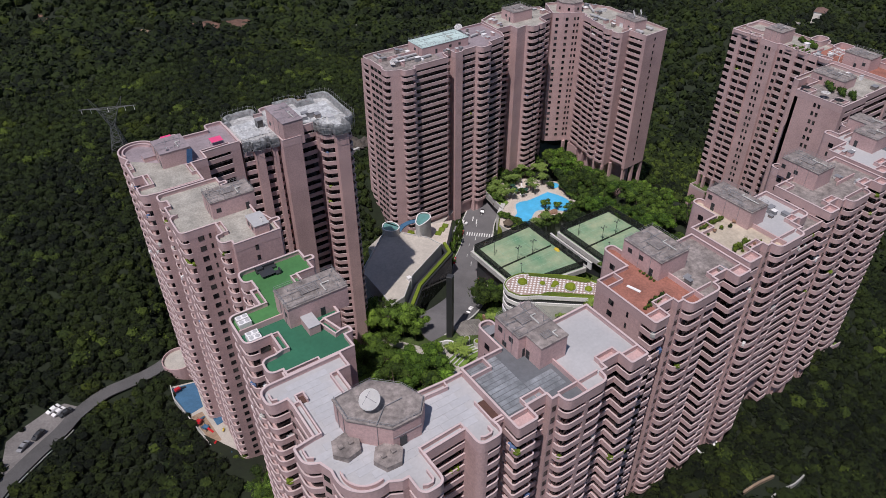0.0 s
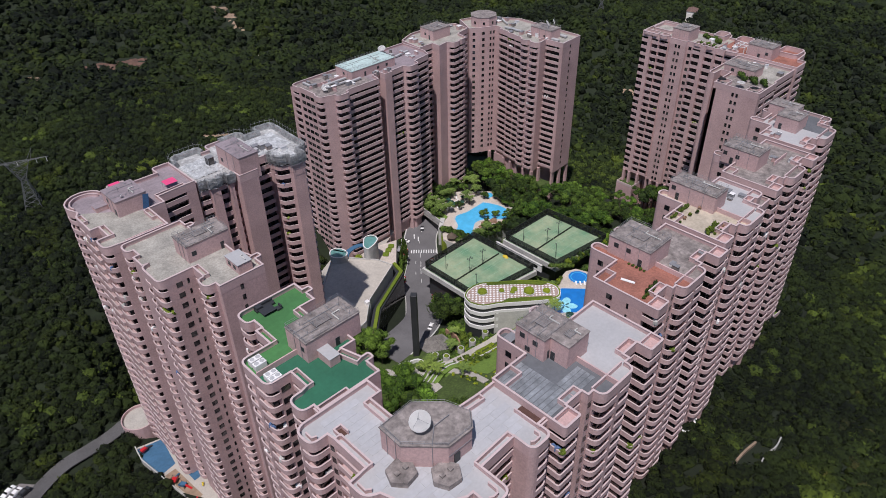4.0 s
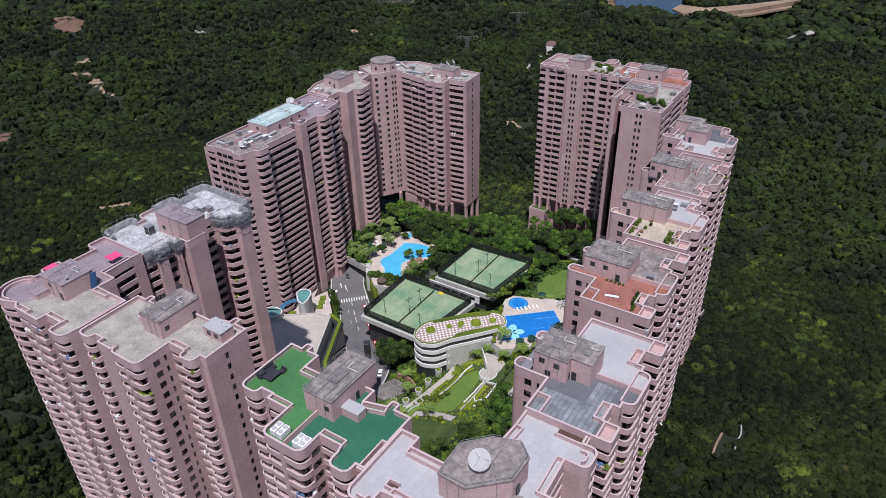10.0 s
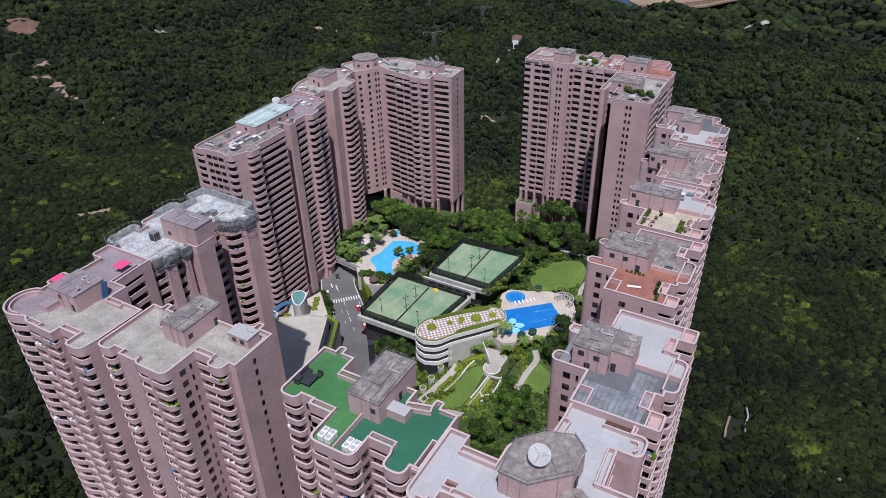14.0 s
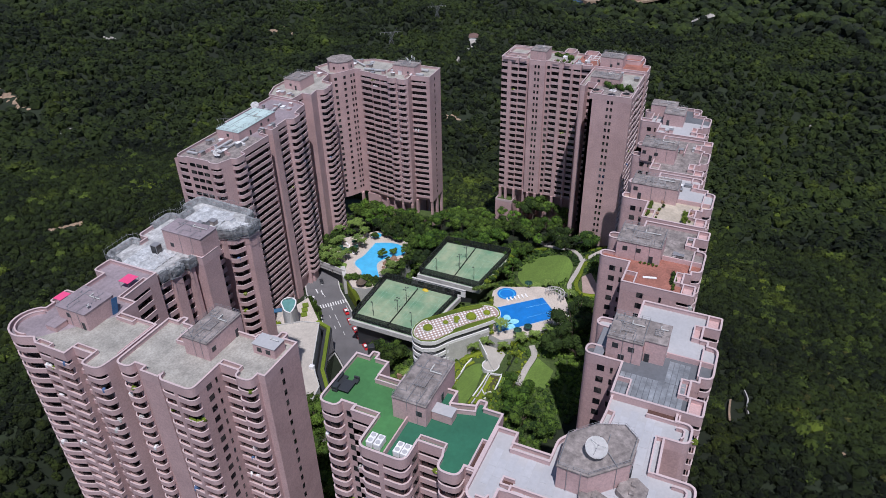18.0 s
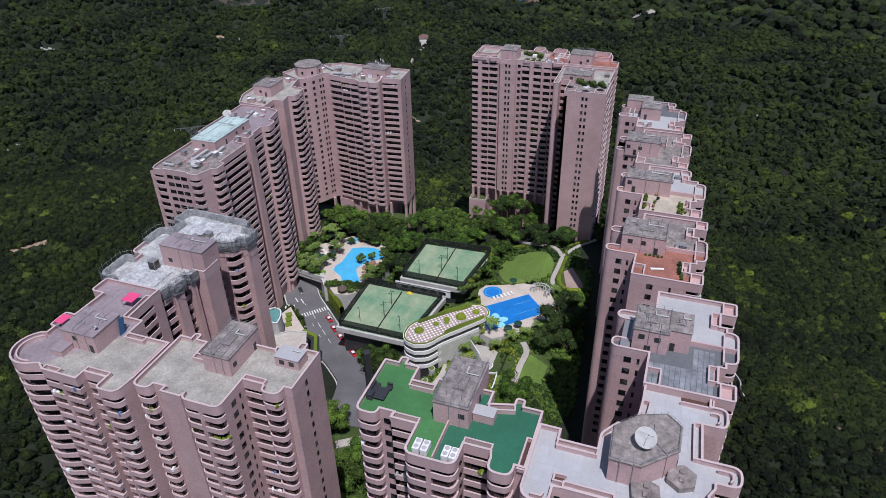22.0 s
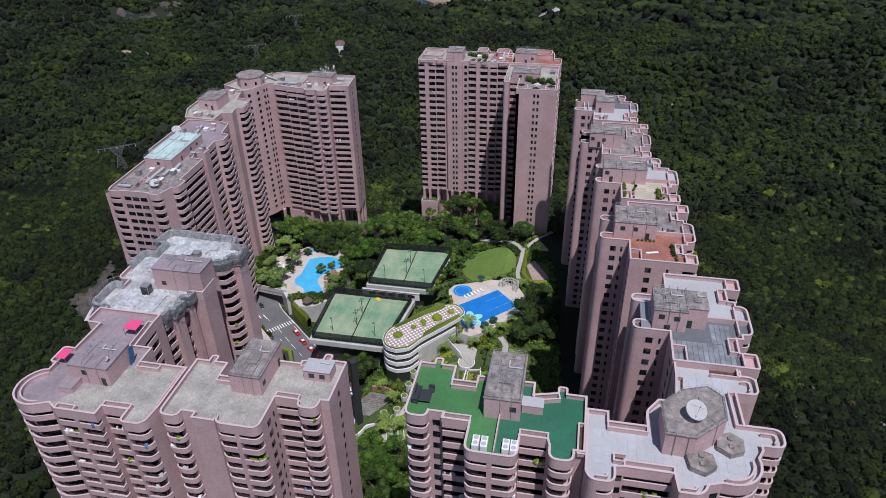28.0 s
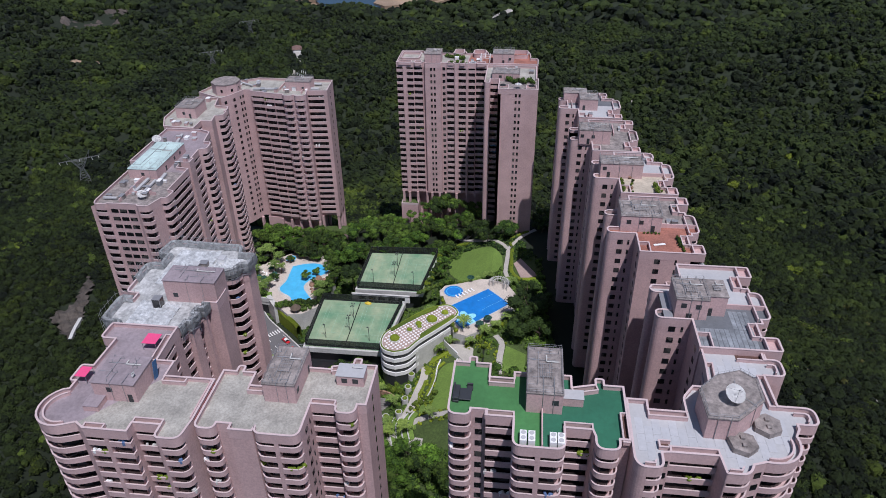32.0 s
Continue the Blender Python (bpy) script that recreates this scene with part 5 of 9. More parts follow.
# ---- the courtyard: roads and podiums ----
def ribbon(name, path, width, z_of, material, lift=0.1, thick=0.4, **tags):
    """A strip of paving along a path; width: one number or one for each point."""
    pts = []
    for i in range(len(path) - 1):
        n = max(1, int(math.dist(path[i], path[i + 1]) / 2.5))
        for k in range(n):
            s = k / n
            w = width if isinstance(width, (int, float)) else width[i] * (1 - s) + width[i + 1] * s
            pts.append((path[i][0] * (1 - s) + path[i + 1][0] * s, path[i][1] * (1 - s) + path[i + 1][1] * s, w))
    pts.append((*path[-1], width if isinstance(width, (int, float)) else width[-1]))
    bm = bmesh.new()
    prev = None
    for i, (x, y, w) in enumerate(pts):
        a, b = pts[max(0, i - 1)], pts[min(len(pts) - 1, i + 1)]
        dx, dy = b[0] - a[0], b[1] - a[1]
        l = math.hypot(dx, dy) or 1
        nx, ny = -dy / l, dx / l
        z = max(z_of(x, y), z_of(x + nx * w / 2, y + ny * w / 2), z_of(x - nx * w / 2, y - ny * w / 2)) + lift
        row = [bm.verts.new((x + nx * s * w / 2, y + ny * s * w / 2, zz)) for s, zz in ((-1, z - thick), (-1, z), (1, z), (1, z - thick))]
        if prev:
            for k in range(4):
                bm.faces.new((prev[k], row[k], row[(k + 1) % 4], prev[(k + 1) % 4]))
        prev = row
    return mesh_ob(name, bm, material, **tags)


def curve_pts(pts, n=8):
    """A smooth path through the points."""
    out = []
    for i in range(len(pts) - 1):
        p0, p1, p2, p3 = pts[max(0, i - 1)], pts[i], pts[i + 1], pts[min(len(pts) - 1, i + 2)]
        for k in range(n):
            t = k / n
            out.append(tuple(0.5 * (2 * p1[j] + (p2[j] - p0[j]) * t + (2 * p0[j] - 5 * p1[j] + 4 * p2[j] - p3[j]) * t * t + (3 * p1[j] - p0[j] - 3 * p2[j] + p3[j]) * t ** 3) for j in range(2)))
    out.append(pts[-1])
    return out


def slab(name, pts, z0, z1, material, top=None, **tags):
    bm = bmesh.new()
    prism(bm, pts, z0, z1, 0, 1 if top else None)
    return mesh_ob(name, bm, [material, top] if top else material, **tags)


ROADZ = 1.35
ROAD = curve_pts([(186, 236), (174, 227), (164, 216), (150, 200.5), (140, 188), (130, 178), (118, 173.5), (104, 172)])
flat = lambda x, y: max(ROADZ - 0.1, gz(x, y))
ribbon("road", ROAD, 15.5, flat, M_ASPH, kind="structure", label="grey asphalt drive of the estate", category="road")


def mark(x, y, w, d, rz, name="road_marking", material=None):
    bm = boxes((-w / 2, w / 2, -d / 2, d / 2, 0, 0.012))
    o = mesh_ob(name, bm, material or M_MARK, kind="structure")
    o.matrix_basis = pose(x, y, max(flat(x, y), ROADZ) + 0.42, 0, 0, rz)
    return o


for k in range(11):
    mark(162.6 + 8.6 * k / 10, 221.0 - 8.2 * k / 10, 2.8, 0.5, 46)
for s in (0.30, 0.345, 0.39, 0.435, 0.48):
    i = int(s * (len(ROAD) - 1))
    a, b = ROAD[i], ROAD[i + 1]
    mark(a[0], a[1], 4.3, 0.22, math.degrees(math.atan2(b[1] - a[1], b[0] - a[0])))
for x, y, w in ((158, 213, 2.2), (152.5, 207, 2.2), (178, 230.5, 2), (166.5, 209.0, 5), (170.5, 224, 1.6)):
    mark(x, y, w, 0.2, 48)
for k in range(4):
    mark(171.6 + 1.3 * (k % 2), 225.8 + 1.5 * k, 1.9, 0.5, 50)
# kerb of the drive
for off in (7.9, -7.9):
    edge = inset(ROAD, off)
    ribbon("kerb", edge[3:-4], 0.5, flat, M_CONC, lift=0.24, kind="structure", label="pale concrete kerb", category="kerb")


def car(x, y, z, rz, paint, label):
    t = thing("car", label, "car", x, y, z, rz, group="cars of the estate")
    bm = bmesh.new()
    prof = [(-2.25, 0.35), (-2.25, 0.82), (-1.75, 0.95), (-1.25, 0.98), (-0.75, 1.42), (0.75, 1.42), (1.35, 0.98), (2.05, 0.86), (2.28, 0.7), (2.28, 0.35)]
    sides = [[bm.verts.new((px, s * (0.84 if pz < 1.2 else 0.66), pz)) for px, pz in prof] for s in (-1, 1)]
    n = len(prof)
    for k in range(n):
        f = bm.faces.new((sides[0][k], sides[0][(k + 1) % n], sides[1][(k + 1) % n], sides[1][k]))
        f.material_index = 1 if k in (3, 5) else 0
    for s in sides:
        bm.faces.new(s)
    part("body", bm, [paint, M_GLASS], t)
    bm = boxes((-0.72, 0.72, -0.6, 0.6, 1.42, 1.46))
    part("roof_panel", bm, M_WHITE if paint is M_RED else paint, t)
    for wx in (-1.35, 1.4):
        for wy in (-0.8, 0.8):
            bm = bmesh.new()
            tube(bm, (wx, wy - 0.1, 0.32), (wx, wy + 0.1, 0.32), 0.32, 12)
            o = part("wheel", bm, M_DARK, t)
            bm = bmesh.new()
            tube(bm, (wx, wy - 0.115, 0.32), (wx, wy + 0.115, 0.32), 0.19, 10)
            part("rim", bm, M_STEEL, o)


for x, y, rz, red in ((164.0, 208.2, 50, 1), (158.6, 203.0, 49, 1), (154.2, 197.6, 50, 1), (149.4, 192.4, 51, 1), (144.6, 186.6, 52, 1), (145.3, 207.4, 47, 1), (160.4, 222.6, 40, 1)):
    car(x, y, flat(x, y) + 0.12, rz, M_RED, "red taxi with a pale roof on the estate drive")
for x, y, rz, m, l in ((128.6, 171.8, 30, M_WHITE, "white car on the estate drive"), (180.0, 232.0, 45, M_DARK, "black car on the estate drive"), (166.2, 229.6, 120, M_WHITE, "white van parked beside the drive"), (160, 226.8, 40, M_STEEL, "silver car parked beside the drive")):
    car(x, y, flat(x, y) + 0.12, rz, m, l)

# forecourt under the far row and the bridge that carries the lagoon terrace
slab("podium_1", [(134, 222), (150, 228), (166, 236), (190, 241), (196, 250), (140, 240)], -2, 6, M_WALL, M_PATH, kind="structure", label="pink podium under the far towers", category="podium")
slab("bridge", [(181.2, 218.6), (187.4, 221), (191, 241.6), (184.2, 239.6)], 7.4, 10.4, M_CONC, M_LAWN, kind="structure", label="white concrete bridge with planting over the drive", category="bridge")
# a solid dark block gives the way under the bridge its shade by colour
slab("underpass_shade", [(183.2, 219.6), (187.8, 221.6), (191.4, 241), (186.2, 239)], 0, 7.4, M_DARK, kind="structure", label="dark block painted as the shade below the bridge", category="opening")
slab("bridge_parapet", [(180.9, 218.6), (181.3, 218.4), (184.5, 239.8), (184.0, 239.9)], 9.2, 11.4, M_CONC, kind="structure", label="pale concrete parapet of the bridge", category="parapet")
slab("retaining_wall_1", [(176.6, 216.6), (178.0, 215.2), (185.5, 221), (184, 222.6)], 0, 10.5, M_CONC, kind="structure", label="concrete retaining wall beside the drive", category="wall")

# ---- tennis courts ----
def podium(name, pts, z, wall_label):
    # shade of the open car park is a solid block in near-black colour
    slab(name + "_base", inset(pts, 2.2, True), -3, z - 2.0, M_DARK, kind="structure", label="dark block as shade of the open car park under the court", category="podium")
    return slab(name, pts, z - 2.2, z, M_CONC, M_CONC, kind="structure", label=wall_label, category="podium")


def lines(cx, cy, z, along):
    """The markings of one tennis court; along: the way its length runs."""
    L, W = 23.77 / 2, 10.97 / 2
    s = W - 1.37
    items = [(-L, L, -W, -W), (-L, L, W, W), (-L, -L, -W, W), (L, L, -W, W), (-L, L, -s, -s), (-L, L, s, s), (-6.4, -6.4, -s, s), (6.4, 6.4, -s, s), (-6.4, 6.4, 0, 0)]
    for a, b, c, d in items:
        bm = boxes((a - 0.05, b + 0.05, c - 0.05, d + 0.05, 0, 0.006))
        o = mesh_ob("court_line", bm, M_LINE, kind="structure")
        o.matrix_basis = pose(cx, cy, z, 0, 0, 0 if along == "x" else 90)


M_MESH, nt, bsdf = nodes_of("fence_net")
bsdf.inputs["Base Color"].default_value = (0.012, 0.016, 0.014, 1)
bsdf.inputs["Roughness"].default_value = 0.9
clear = nt.nodes.new("ShaderNodeBsdfTransparent")
mixs = nt.nodes.new("ShaderNodeMixShader")
mixs.inputs[0].default_value = 0.7
nt.links.new(clear.outputs[0], mixs.inputs[1])
nt.links.new(bsdf.outputs[0], mixs.inputs[2])
nt.links.new(mixs.outputs[0], nt.nodes["Material Output"].inputs[0])


def fence(path, z, h, closed=True, label="tall dark green wire fence round the tennis court"):
    t = thing("court_fence", label, "fence", group="court fences")
    n = len(path)
    for i in range(n if closed else n - 1):
        a, b = path[i], path[(i + 1) % n]
        bm = bmesh.new()
        band(bm, [a, b], inset([a, b], 0.04), z, z + h)
        part("netting", bm, M_MESH, t)
        m = max(2, int(math.dist(a, b) / 3))
        bm = bmesh.new()
        tube(bm, (*a, z + h), (*b, z + h), 0.05, 5)
        part("top_rail", bm, M_DARK, t)
        for k in range(m):
            x, y = a[0] + (b[0] - a[0]) * k / m, a[1] + (b[1] - a[1]) * k / m
            bm = bmesh.new()
            tube(bm, (x, y, z - 0.1), (x, y, z + h + 0.1), 0.06, 5)
            part("post", bm, M_DARK, t)


C1Z, C2Z = 16.8, 20.0
COURT1 = [(145.0, 161.5), (176.0, 157.5), (176.0, 192.6), (145.0, 192.0)]
COURT2 = [(181.6, 150.0), (212.0, 146.2), (210.4, 178.0), (181.6, 178.6)]
podium("podium_2", inset(COURT1, -1.0, True), C1Z - 0.15, "white concrete podium under the lower tennis court")
podium("podium_3", inset(COURT2, -0.8, True), C2Z - 0.15, "white concrete podium under the upper tennis court")
for c, z, n in ((COURT1, C1Z, 1), (COURT2, C2Z, 2)):
    slab("court_surface_%d" % n, inset(c, -0.1, True), z - 0.145, z, M_COURT, kind="structure", label="faded green tennis court surface", category="tennis court")
    fence(inset(c, 0.1, True), z, 3.6)
    cx, cy = sum(p[0] for p in c) / 4, sum(p[1] for p in c) / 4
    for s in (-1, 1):
        lines(cx, cy + s * 7.9, z + 0.004, "x")
    # net across the pair of courts
    t = thing("tennis_net", "dark tennis net across the paired courts", "tennis net", cx, cy, z, group="tennis nets")
    for s in (-1, 1):
        bm = boxes((-14.0 if s < 0 else 0.3, -0.3 if s < 0 else 14.0, -0.02, 0.02, 0.05, 0.95))
        part("netting", bm, M_MESH, t)
        bm = boxes((-14.0 if s < 0 else 0.3, -0.3 if s < 0 else 14.0, -0.04, 0.04, 0.93, 1.02))
        part("tape", bm, M_DARK, t)
    for dx in (-14, 0, 14):
        bm = bmesh.new()
        tube(bm, (dx, 0, 0), (dx, 0, 1.1), 0.08, 6)
        part("post", bm, M_DARK, t)
    for dx, dy in ((-4, 0.6), (4, 0.6), (-10, 9), (-10, -9)):
        t = thing("floodlight", "dark floodlight mast with lamps beside the tennis net", "floodlight", cx + dx, cy + dy, z, group="floodlights of the courts")
        bm = bmesh.new()
        tube(bm, (0, 0, 0), (0, 0, 7), 0.10, 6)
        part("mast", bm, M_DARK, t)
        for ex, ey in ((-0.9, -0.5), (0.9, -0.5), (-0.9, 0.5), (0.9, 0.5)) if abs(dy) < 2 else ((0, 0.4),):
            bm = bmesh.new()
            tube(bm, (0, 0, 6.9), (ex, ey, 6.9), 0.05, 4)
            part("arm", bm, M_DARK, t)
            bm = boxes((ex - 0.35, ex + 0.35, ey - 0.25, ey + 0.25, 6.8, 7.0), bevel=0.04)
            part("lamp_head", bm, M_DARK, t)
# changing rooms in the wall between the courts
t = thing("pavilion", "low white pavilion with dark windows between the courts", "pavilion", 177.4, 154.6, C1Z)
bm = boxes((0, 0.7, 0, 25.5, -0.4, 3.25), bevel=0.05)
part("wall", bm, M_WHITE, t)
bm = boxes((-0.25, 0.72, -0.2, 25.7, 3.25, 3.35), bevel=0.03)
part("roof", bm, M_CONC, t)
for k in range(5):
    bm = boxes((-0.06, 0.06, 2 + 4.4 * k, 5 + 4.4 * k, 0.7, 2.3))
    part("window", bm, M_GLASS, t)

# ---- club terrace with the round end ----
TERR = curve_pts([(131.8, 153), (134, 148.2), (140, 144.4), (148.3, 137.6), (156.6, 131.6), (161, 132.4), (163.4, 136.4), (161.5, 142), (156.5, 148), (150.2, 153.2), (143.5, 158.6), (137.4, 159.4), (133.2, 157.2), (131.8, 153)], 4)[:-1]
TZ = 27.6
t = thing("clubhouse", "white round-ended clubhouse with ribbon windows and roof garden", "clubhouse")
bm = bmesh.new()
prism(bm, inset(TERR, 0.4, True), 4, TZ - 0.4)
part("glass_wall", bm, M_DARK, t, "dark ribbon glazing")
for k in range(4):
    z = TZ - 0.7 - 3.4 * k
    bm = bmesh.new()
    band(bm, TERR, inset(TERR, 1.0, True), z - 0.75, z + 0.9, True)
    part("fascia", bm, M_WHITE, t)
side = curve_pts([(138.0, 145.7), (140, 144.4), (148.3, 137.6), (156.6, 131.6)], 4)
bm = bmesh.new()
band(bm, inset(side, -0.06), inset(side, 0.8), 6, TZ - 4.2)
part("side_wall", bm, M_CONC, t, "plain white wall below the roof garden")
bm = bmesh.new()
prism(bm, inset(TERR, 0.25, True), TZ - 0.45, TZ)
part("roof_terrace", bm, M_BRICKTILE, t, "red and white tiled roof terrace")
bm = bmesh.new()
band(bm, inset(TERR, 0.25, True), inset(TERR, 0.75, True), TZ, TZ + 0.45, True)
part("hedge", bm, M_HEDGE, t, "low green hedge round the roof terrace")
bm = bmesh.new()
prism(bm, [(139.6, 145.0), (143, 142.6), (149.5, 137.4), (155.6, 132.8), (157.2, 133.2), (153.4, 136.4), (148.6, 140.8), (144, 144.4)], TZ, TZ + 0.35)
part("planting_bed", bm, M_HEDGE, t, "green planting bed")
bm = bmesh.new()
prism(bm, [(161.6, 139.6), (161.2, 141.4), (156, 147.6), (150, 152.4), (145, 156.6), (144.4, 155.8), (149.6, 151.2), (155, 146), (159.6, 140.6)], TZ, TZ + 0.3)
part("planting_bed", bm, M_HEDGE, t, "green planting bed")
# square paving tiles
tile = None
for i in range(32):
    for j in range(31):
        x, y = 132.4 + 1.0 * i, 131.8 + 0.92 * j
        inside = sum(((a[1] > y) != (b[1] > y)) and (x < (b[0] - a[0]) * (y - a[1]) / (b[1] - a[1]) + a[0]) for a, b in zip(inset(TERR, 1.6, True), inset(TERR, 1.6, True)[1:] + inset(TERR, 1.6, True)[:1])) % 2
        if inside and (i + j) % 2 == 0:
            if tile is None:
                tile = part("tile", boxes((-0.4, 0.4, -0.36, 0.36, 0, 0.03)), M_WHITE, t)
                tile.location = (x, y, TZ)
            else:
                again(tile, "tile", x, y, TZ, parent=t)
for x, y, r in ((139.8, 154.0, 2.2), (145.6, 149.2, 1.3), (147.8, 145.6, 1.1), (149.6, 146.2, 1.5), (152.8, 141.4, 2.5), (157.6, 136.7, 1.7)):
    p = thing("round_planter", "round stone planter with clipped yellow-green shrub", "planter", x, y, TZ, group="planters on the roof terrace")
    bm = bmesh.new()
    prism(bm, circle(0, 0, r, 20), 0, 0.5)
    part("rim", bm, M_CONC, p)
    bm = bmesh.new()
    bmesh.ops.create_icosphere(bm, subdivisions=3, radius=r * 0.85)
    g = random.Random(int(x))
    for v in bm.verts:
        v.co *= 1 + g.uniform(-0.1, 0.1)
        v.co.z = max(v.co.z * 0.7, 0) + 0.5
    part("shrub", bm, M_LIME, p)

# ---- swimming pool and its deck ----
PZ = 25.0
DECK = [(149.4, 132.6), (147.6, 127.2), (152.4, 120.6), (160.6, 113.0), (168.6, 108.6), (176.4, 108.4), (183.8, 112.6), (187.0, 119.4), (186.6, 124.4), (182.4, 133.4), (180.2, 139.4), (176.2, 141.2), (171.6, 140.2), (166.2, 139.0), (162.6, 138.6), (160.4, 134.6)]
slab("pool_deck", DECK, 12, PZ, M_CONC, M_PAVE, kind="structure", label="pale paved pool deck", category="deck")
POOL = [(151.6, 129.3), (169.9, 111.2), (179.6, 120.7), (166.0, 135.6), (160, 136)]
t = thing("swimming_pool", "blue tiled swimming pool with a pale flower mosaic", "swimming pool")
bm = bmesh.new()
band(bm, inset(POOL, -0.55, True), POOL, PZ - 0.02, PZ + 0.14, True)
part("pool_edge", bm, M_CONC, t)
bm = bmesh.new()
prism(bm, POOL, PZ + 0.02, PZ + 0.06)
part("water", bm, M_BLUE, t)
bm = bmesh.new()
for k in range(5):
    a = 72 * k + 20
    c = (158.4 + 2.7 * math.cos(radians(a)), 128.6 + 2.7 * math.sin(radians(a)))
    prism(bm, [(c[0] + (2.4 * math.cos(q) * math.cos(radians(a)) - 1.6 * math.sin(q) * math.sin(radians(a))), c[1] + (2.4 * math.cos(q) * math.sin(radians(a)) + 1.6 * math.sin(q) * math.cos(radians(a)))) for q in np.linspace(0, 6.283, 17)[:-1]], PZ + 0.05, PZ + 0.068)
part("flower_mosaic", bm, M_FLOWER, t, "pale turquoise flower mosaic")
for s in (0.3, 0.7):
    a, b = (151.6 + (166.0 - 151.6) * s + 4, 129.3 + (135.6 - 129.3) * s - 4), (169.9 + (179.6 - 169.9) * s, 111.2 + (120.7 - 111.2) * s)
    bm = bmesh.new()
    tube(bm, (a[0] + 5, a[1] - 5, PZ + 0.05), (*b, PZ + 0.05), 0.045, 4)
    part("lane_rope", bm, M_FLOWER, t)
kp = circle(176.4, 135.2, 4.3, 28)
t = thing("paddling_pool", "round blue paddling pool with stepped rings", "paddling pool")
bm = bmesh.new()
prism(bm, kp, PZ, PZ + 0.10)
part("water", bm, M_BLUE, t)
for d in (0.0, 1.1, 2.1):
    bm = bmesh.new()
    band(bm, inset(kp, d, True), inset(kp, d + 0.3, True), PZ + 0.02, PZ + 0.14 - 0.02 * d, True)
    part("ring", bm, M_CYAN if d else M_CONC, t)


DECK_SHRUBS = [(161.6 + 1.25 * k, 136.9 + 0.36 * k) for k in range(8)] + [(149.6 + 1.5 * k, 131.4 + 0.75 * k) for k in range(6)]


def parasol(x, y, z, r=1.5, material=None, label="dark green canvas parasol on the pool deck", group="parasols"):
    t = thing("parasol", label, "parasol", x, y, z, group=group)
    bm = bmesh.new()
    tube(bm, (0, 0, 0), (0, 0, 2.5), 0.04, 6)
    part("pole", bm, M_STEEL, t)
    bm = bmesh.new()
    apex = bm.verts.new((0, 0, 2.75))
    ring = [bm.verts.new((r * math.cos(a), r * math.sin(a), 2.15)) for a in np.linspace(0, 2 * math.pi, 9)[:-1]]
    for k in range(8):
        bm.faces.new((apex, ring[k], ring[(k + 1) % 8]))
    bmesh.ops.solidify(bm, geom=bm.faces[:], thickness=0.03)
    part("canopy", bm, material or M_PARASOL, t)
    bm = bmesh.new()
    tube(bm, (0, 0, 0), (0, 0, 0.08), 0.35, 10)
    part("base", bm, M_CONC, t)


LOUNGER = None


def lounger(x, y, z, rz, label="white sun lounger on the pool deck", group="sun loungers"):
    global LOUNGER
    if LOUNGER is not None:
        o = copy_thing(LOUNGER, pose(x, y, z, 0, 0, rz))
        return tagged(o, label, "sun lounger", group)
    t = thing("sun_lounger", label, "sun lounger", x, y, z, rz, group=group)
    part("bed", boxes((-0.95, 0.5, -0.33, 0.33, 0.28, 0.36), bevel=0.02), M_WHITE, t)
    bm = boxes((0, 0.75, -0.33, 0.33, 0, 0.07), bevel=0.02)
    o = part("backrest", bm, M_WHITE, t)
    o.matrix_basis = pose(0.48, 0, 0.3, 0, -35, 0)
    for lx in (-0.8, 0.4):
        for ly in (-0.28, 0.28):
            part("leg", boxes((lx - 0.03, lx + 0.03, ly - 0.03, ly + 0.03, 0, 0.28)), M_WHITE, t)
    LOUNGER = t
    return t


for x, y in ((153.6, 122.4), (157.3, 119.4), (184.6, 128.6)):
    parasol(x, y, PZ, 1.7)
for k in range(7):
    lounger(160 + 1.9 * k, 113.6 - 0.9 * k + 0.35 * (k % 3), PZ, 130 + 9 * (k % 3))
for k in range(6):
    lounger(172.2 + 1.15 * k, 133.2 - 1.2 * k, PZ, 45 + 6 * (k % 2))
# curved pergola at the end of the pool
t = thing("pergola", "white curved pergola of posts and ring beams", "pergola", 181.3, 116.3, PZ)
for r in (2.6, 4.2):
    bm = bmesh.new()
    band(bm, circle(0, 0, r, 20, -120, 80), circle(0, 0, r - 0.25, 20, -120, 80), 2.6, 2.9)
    part("ring_beam", bm, M_CONC, t)
    for a in range(-120, 81, 33):
        bm = bmesh.new()
        tube(bm, ((r - 0.12) * math.cos(radians(a)), (r - 0.12) * math.sin(radians(a)), 0), ((r - 0.12) * math.cos(radians(a)), (r - 0.12) * math.sin(radians(a)), 2.6), 0.14, 8)
        part("post", bm, M_CONC, t)
for a in range(-115, 81, 15):
    bm = bmesh.new()
    tube(bm, (2.2 * math.cos(radians(a)), 2.2 * math.sin(radians(a)), 3.0), (4.5 * math.cos(radians(a)), 4.5 * math.sin(radians(a)), 3.0), 0.09, 4)
    part("rafter", bm, M_CONC, t)

# ---- lagoon pool ----
LZ = 10.0
slab("lagoon_terrace", [(178.5, 216), (172.4, 209), (173.6, 202.6), (178.4, 198), (181, 196), (212, 196), (221, 205), (221, 222), (205, 238), (196, 240), (184, 222.5)], -2, LZ, M_CONC, M_PAVE, kind="structure", label="pale paved terrace round the lagoon pool", category="terrace")
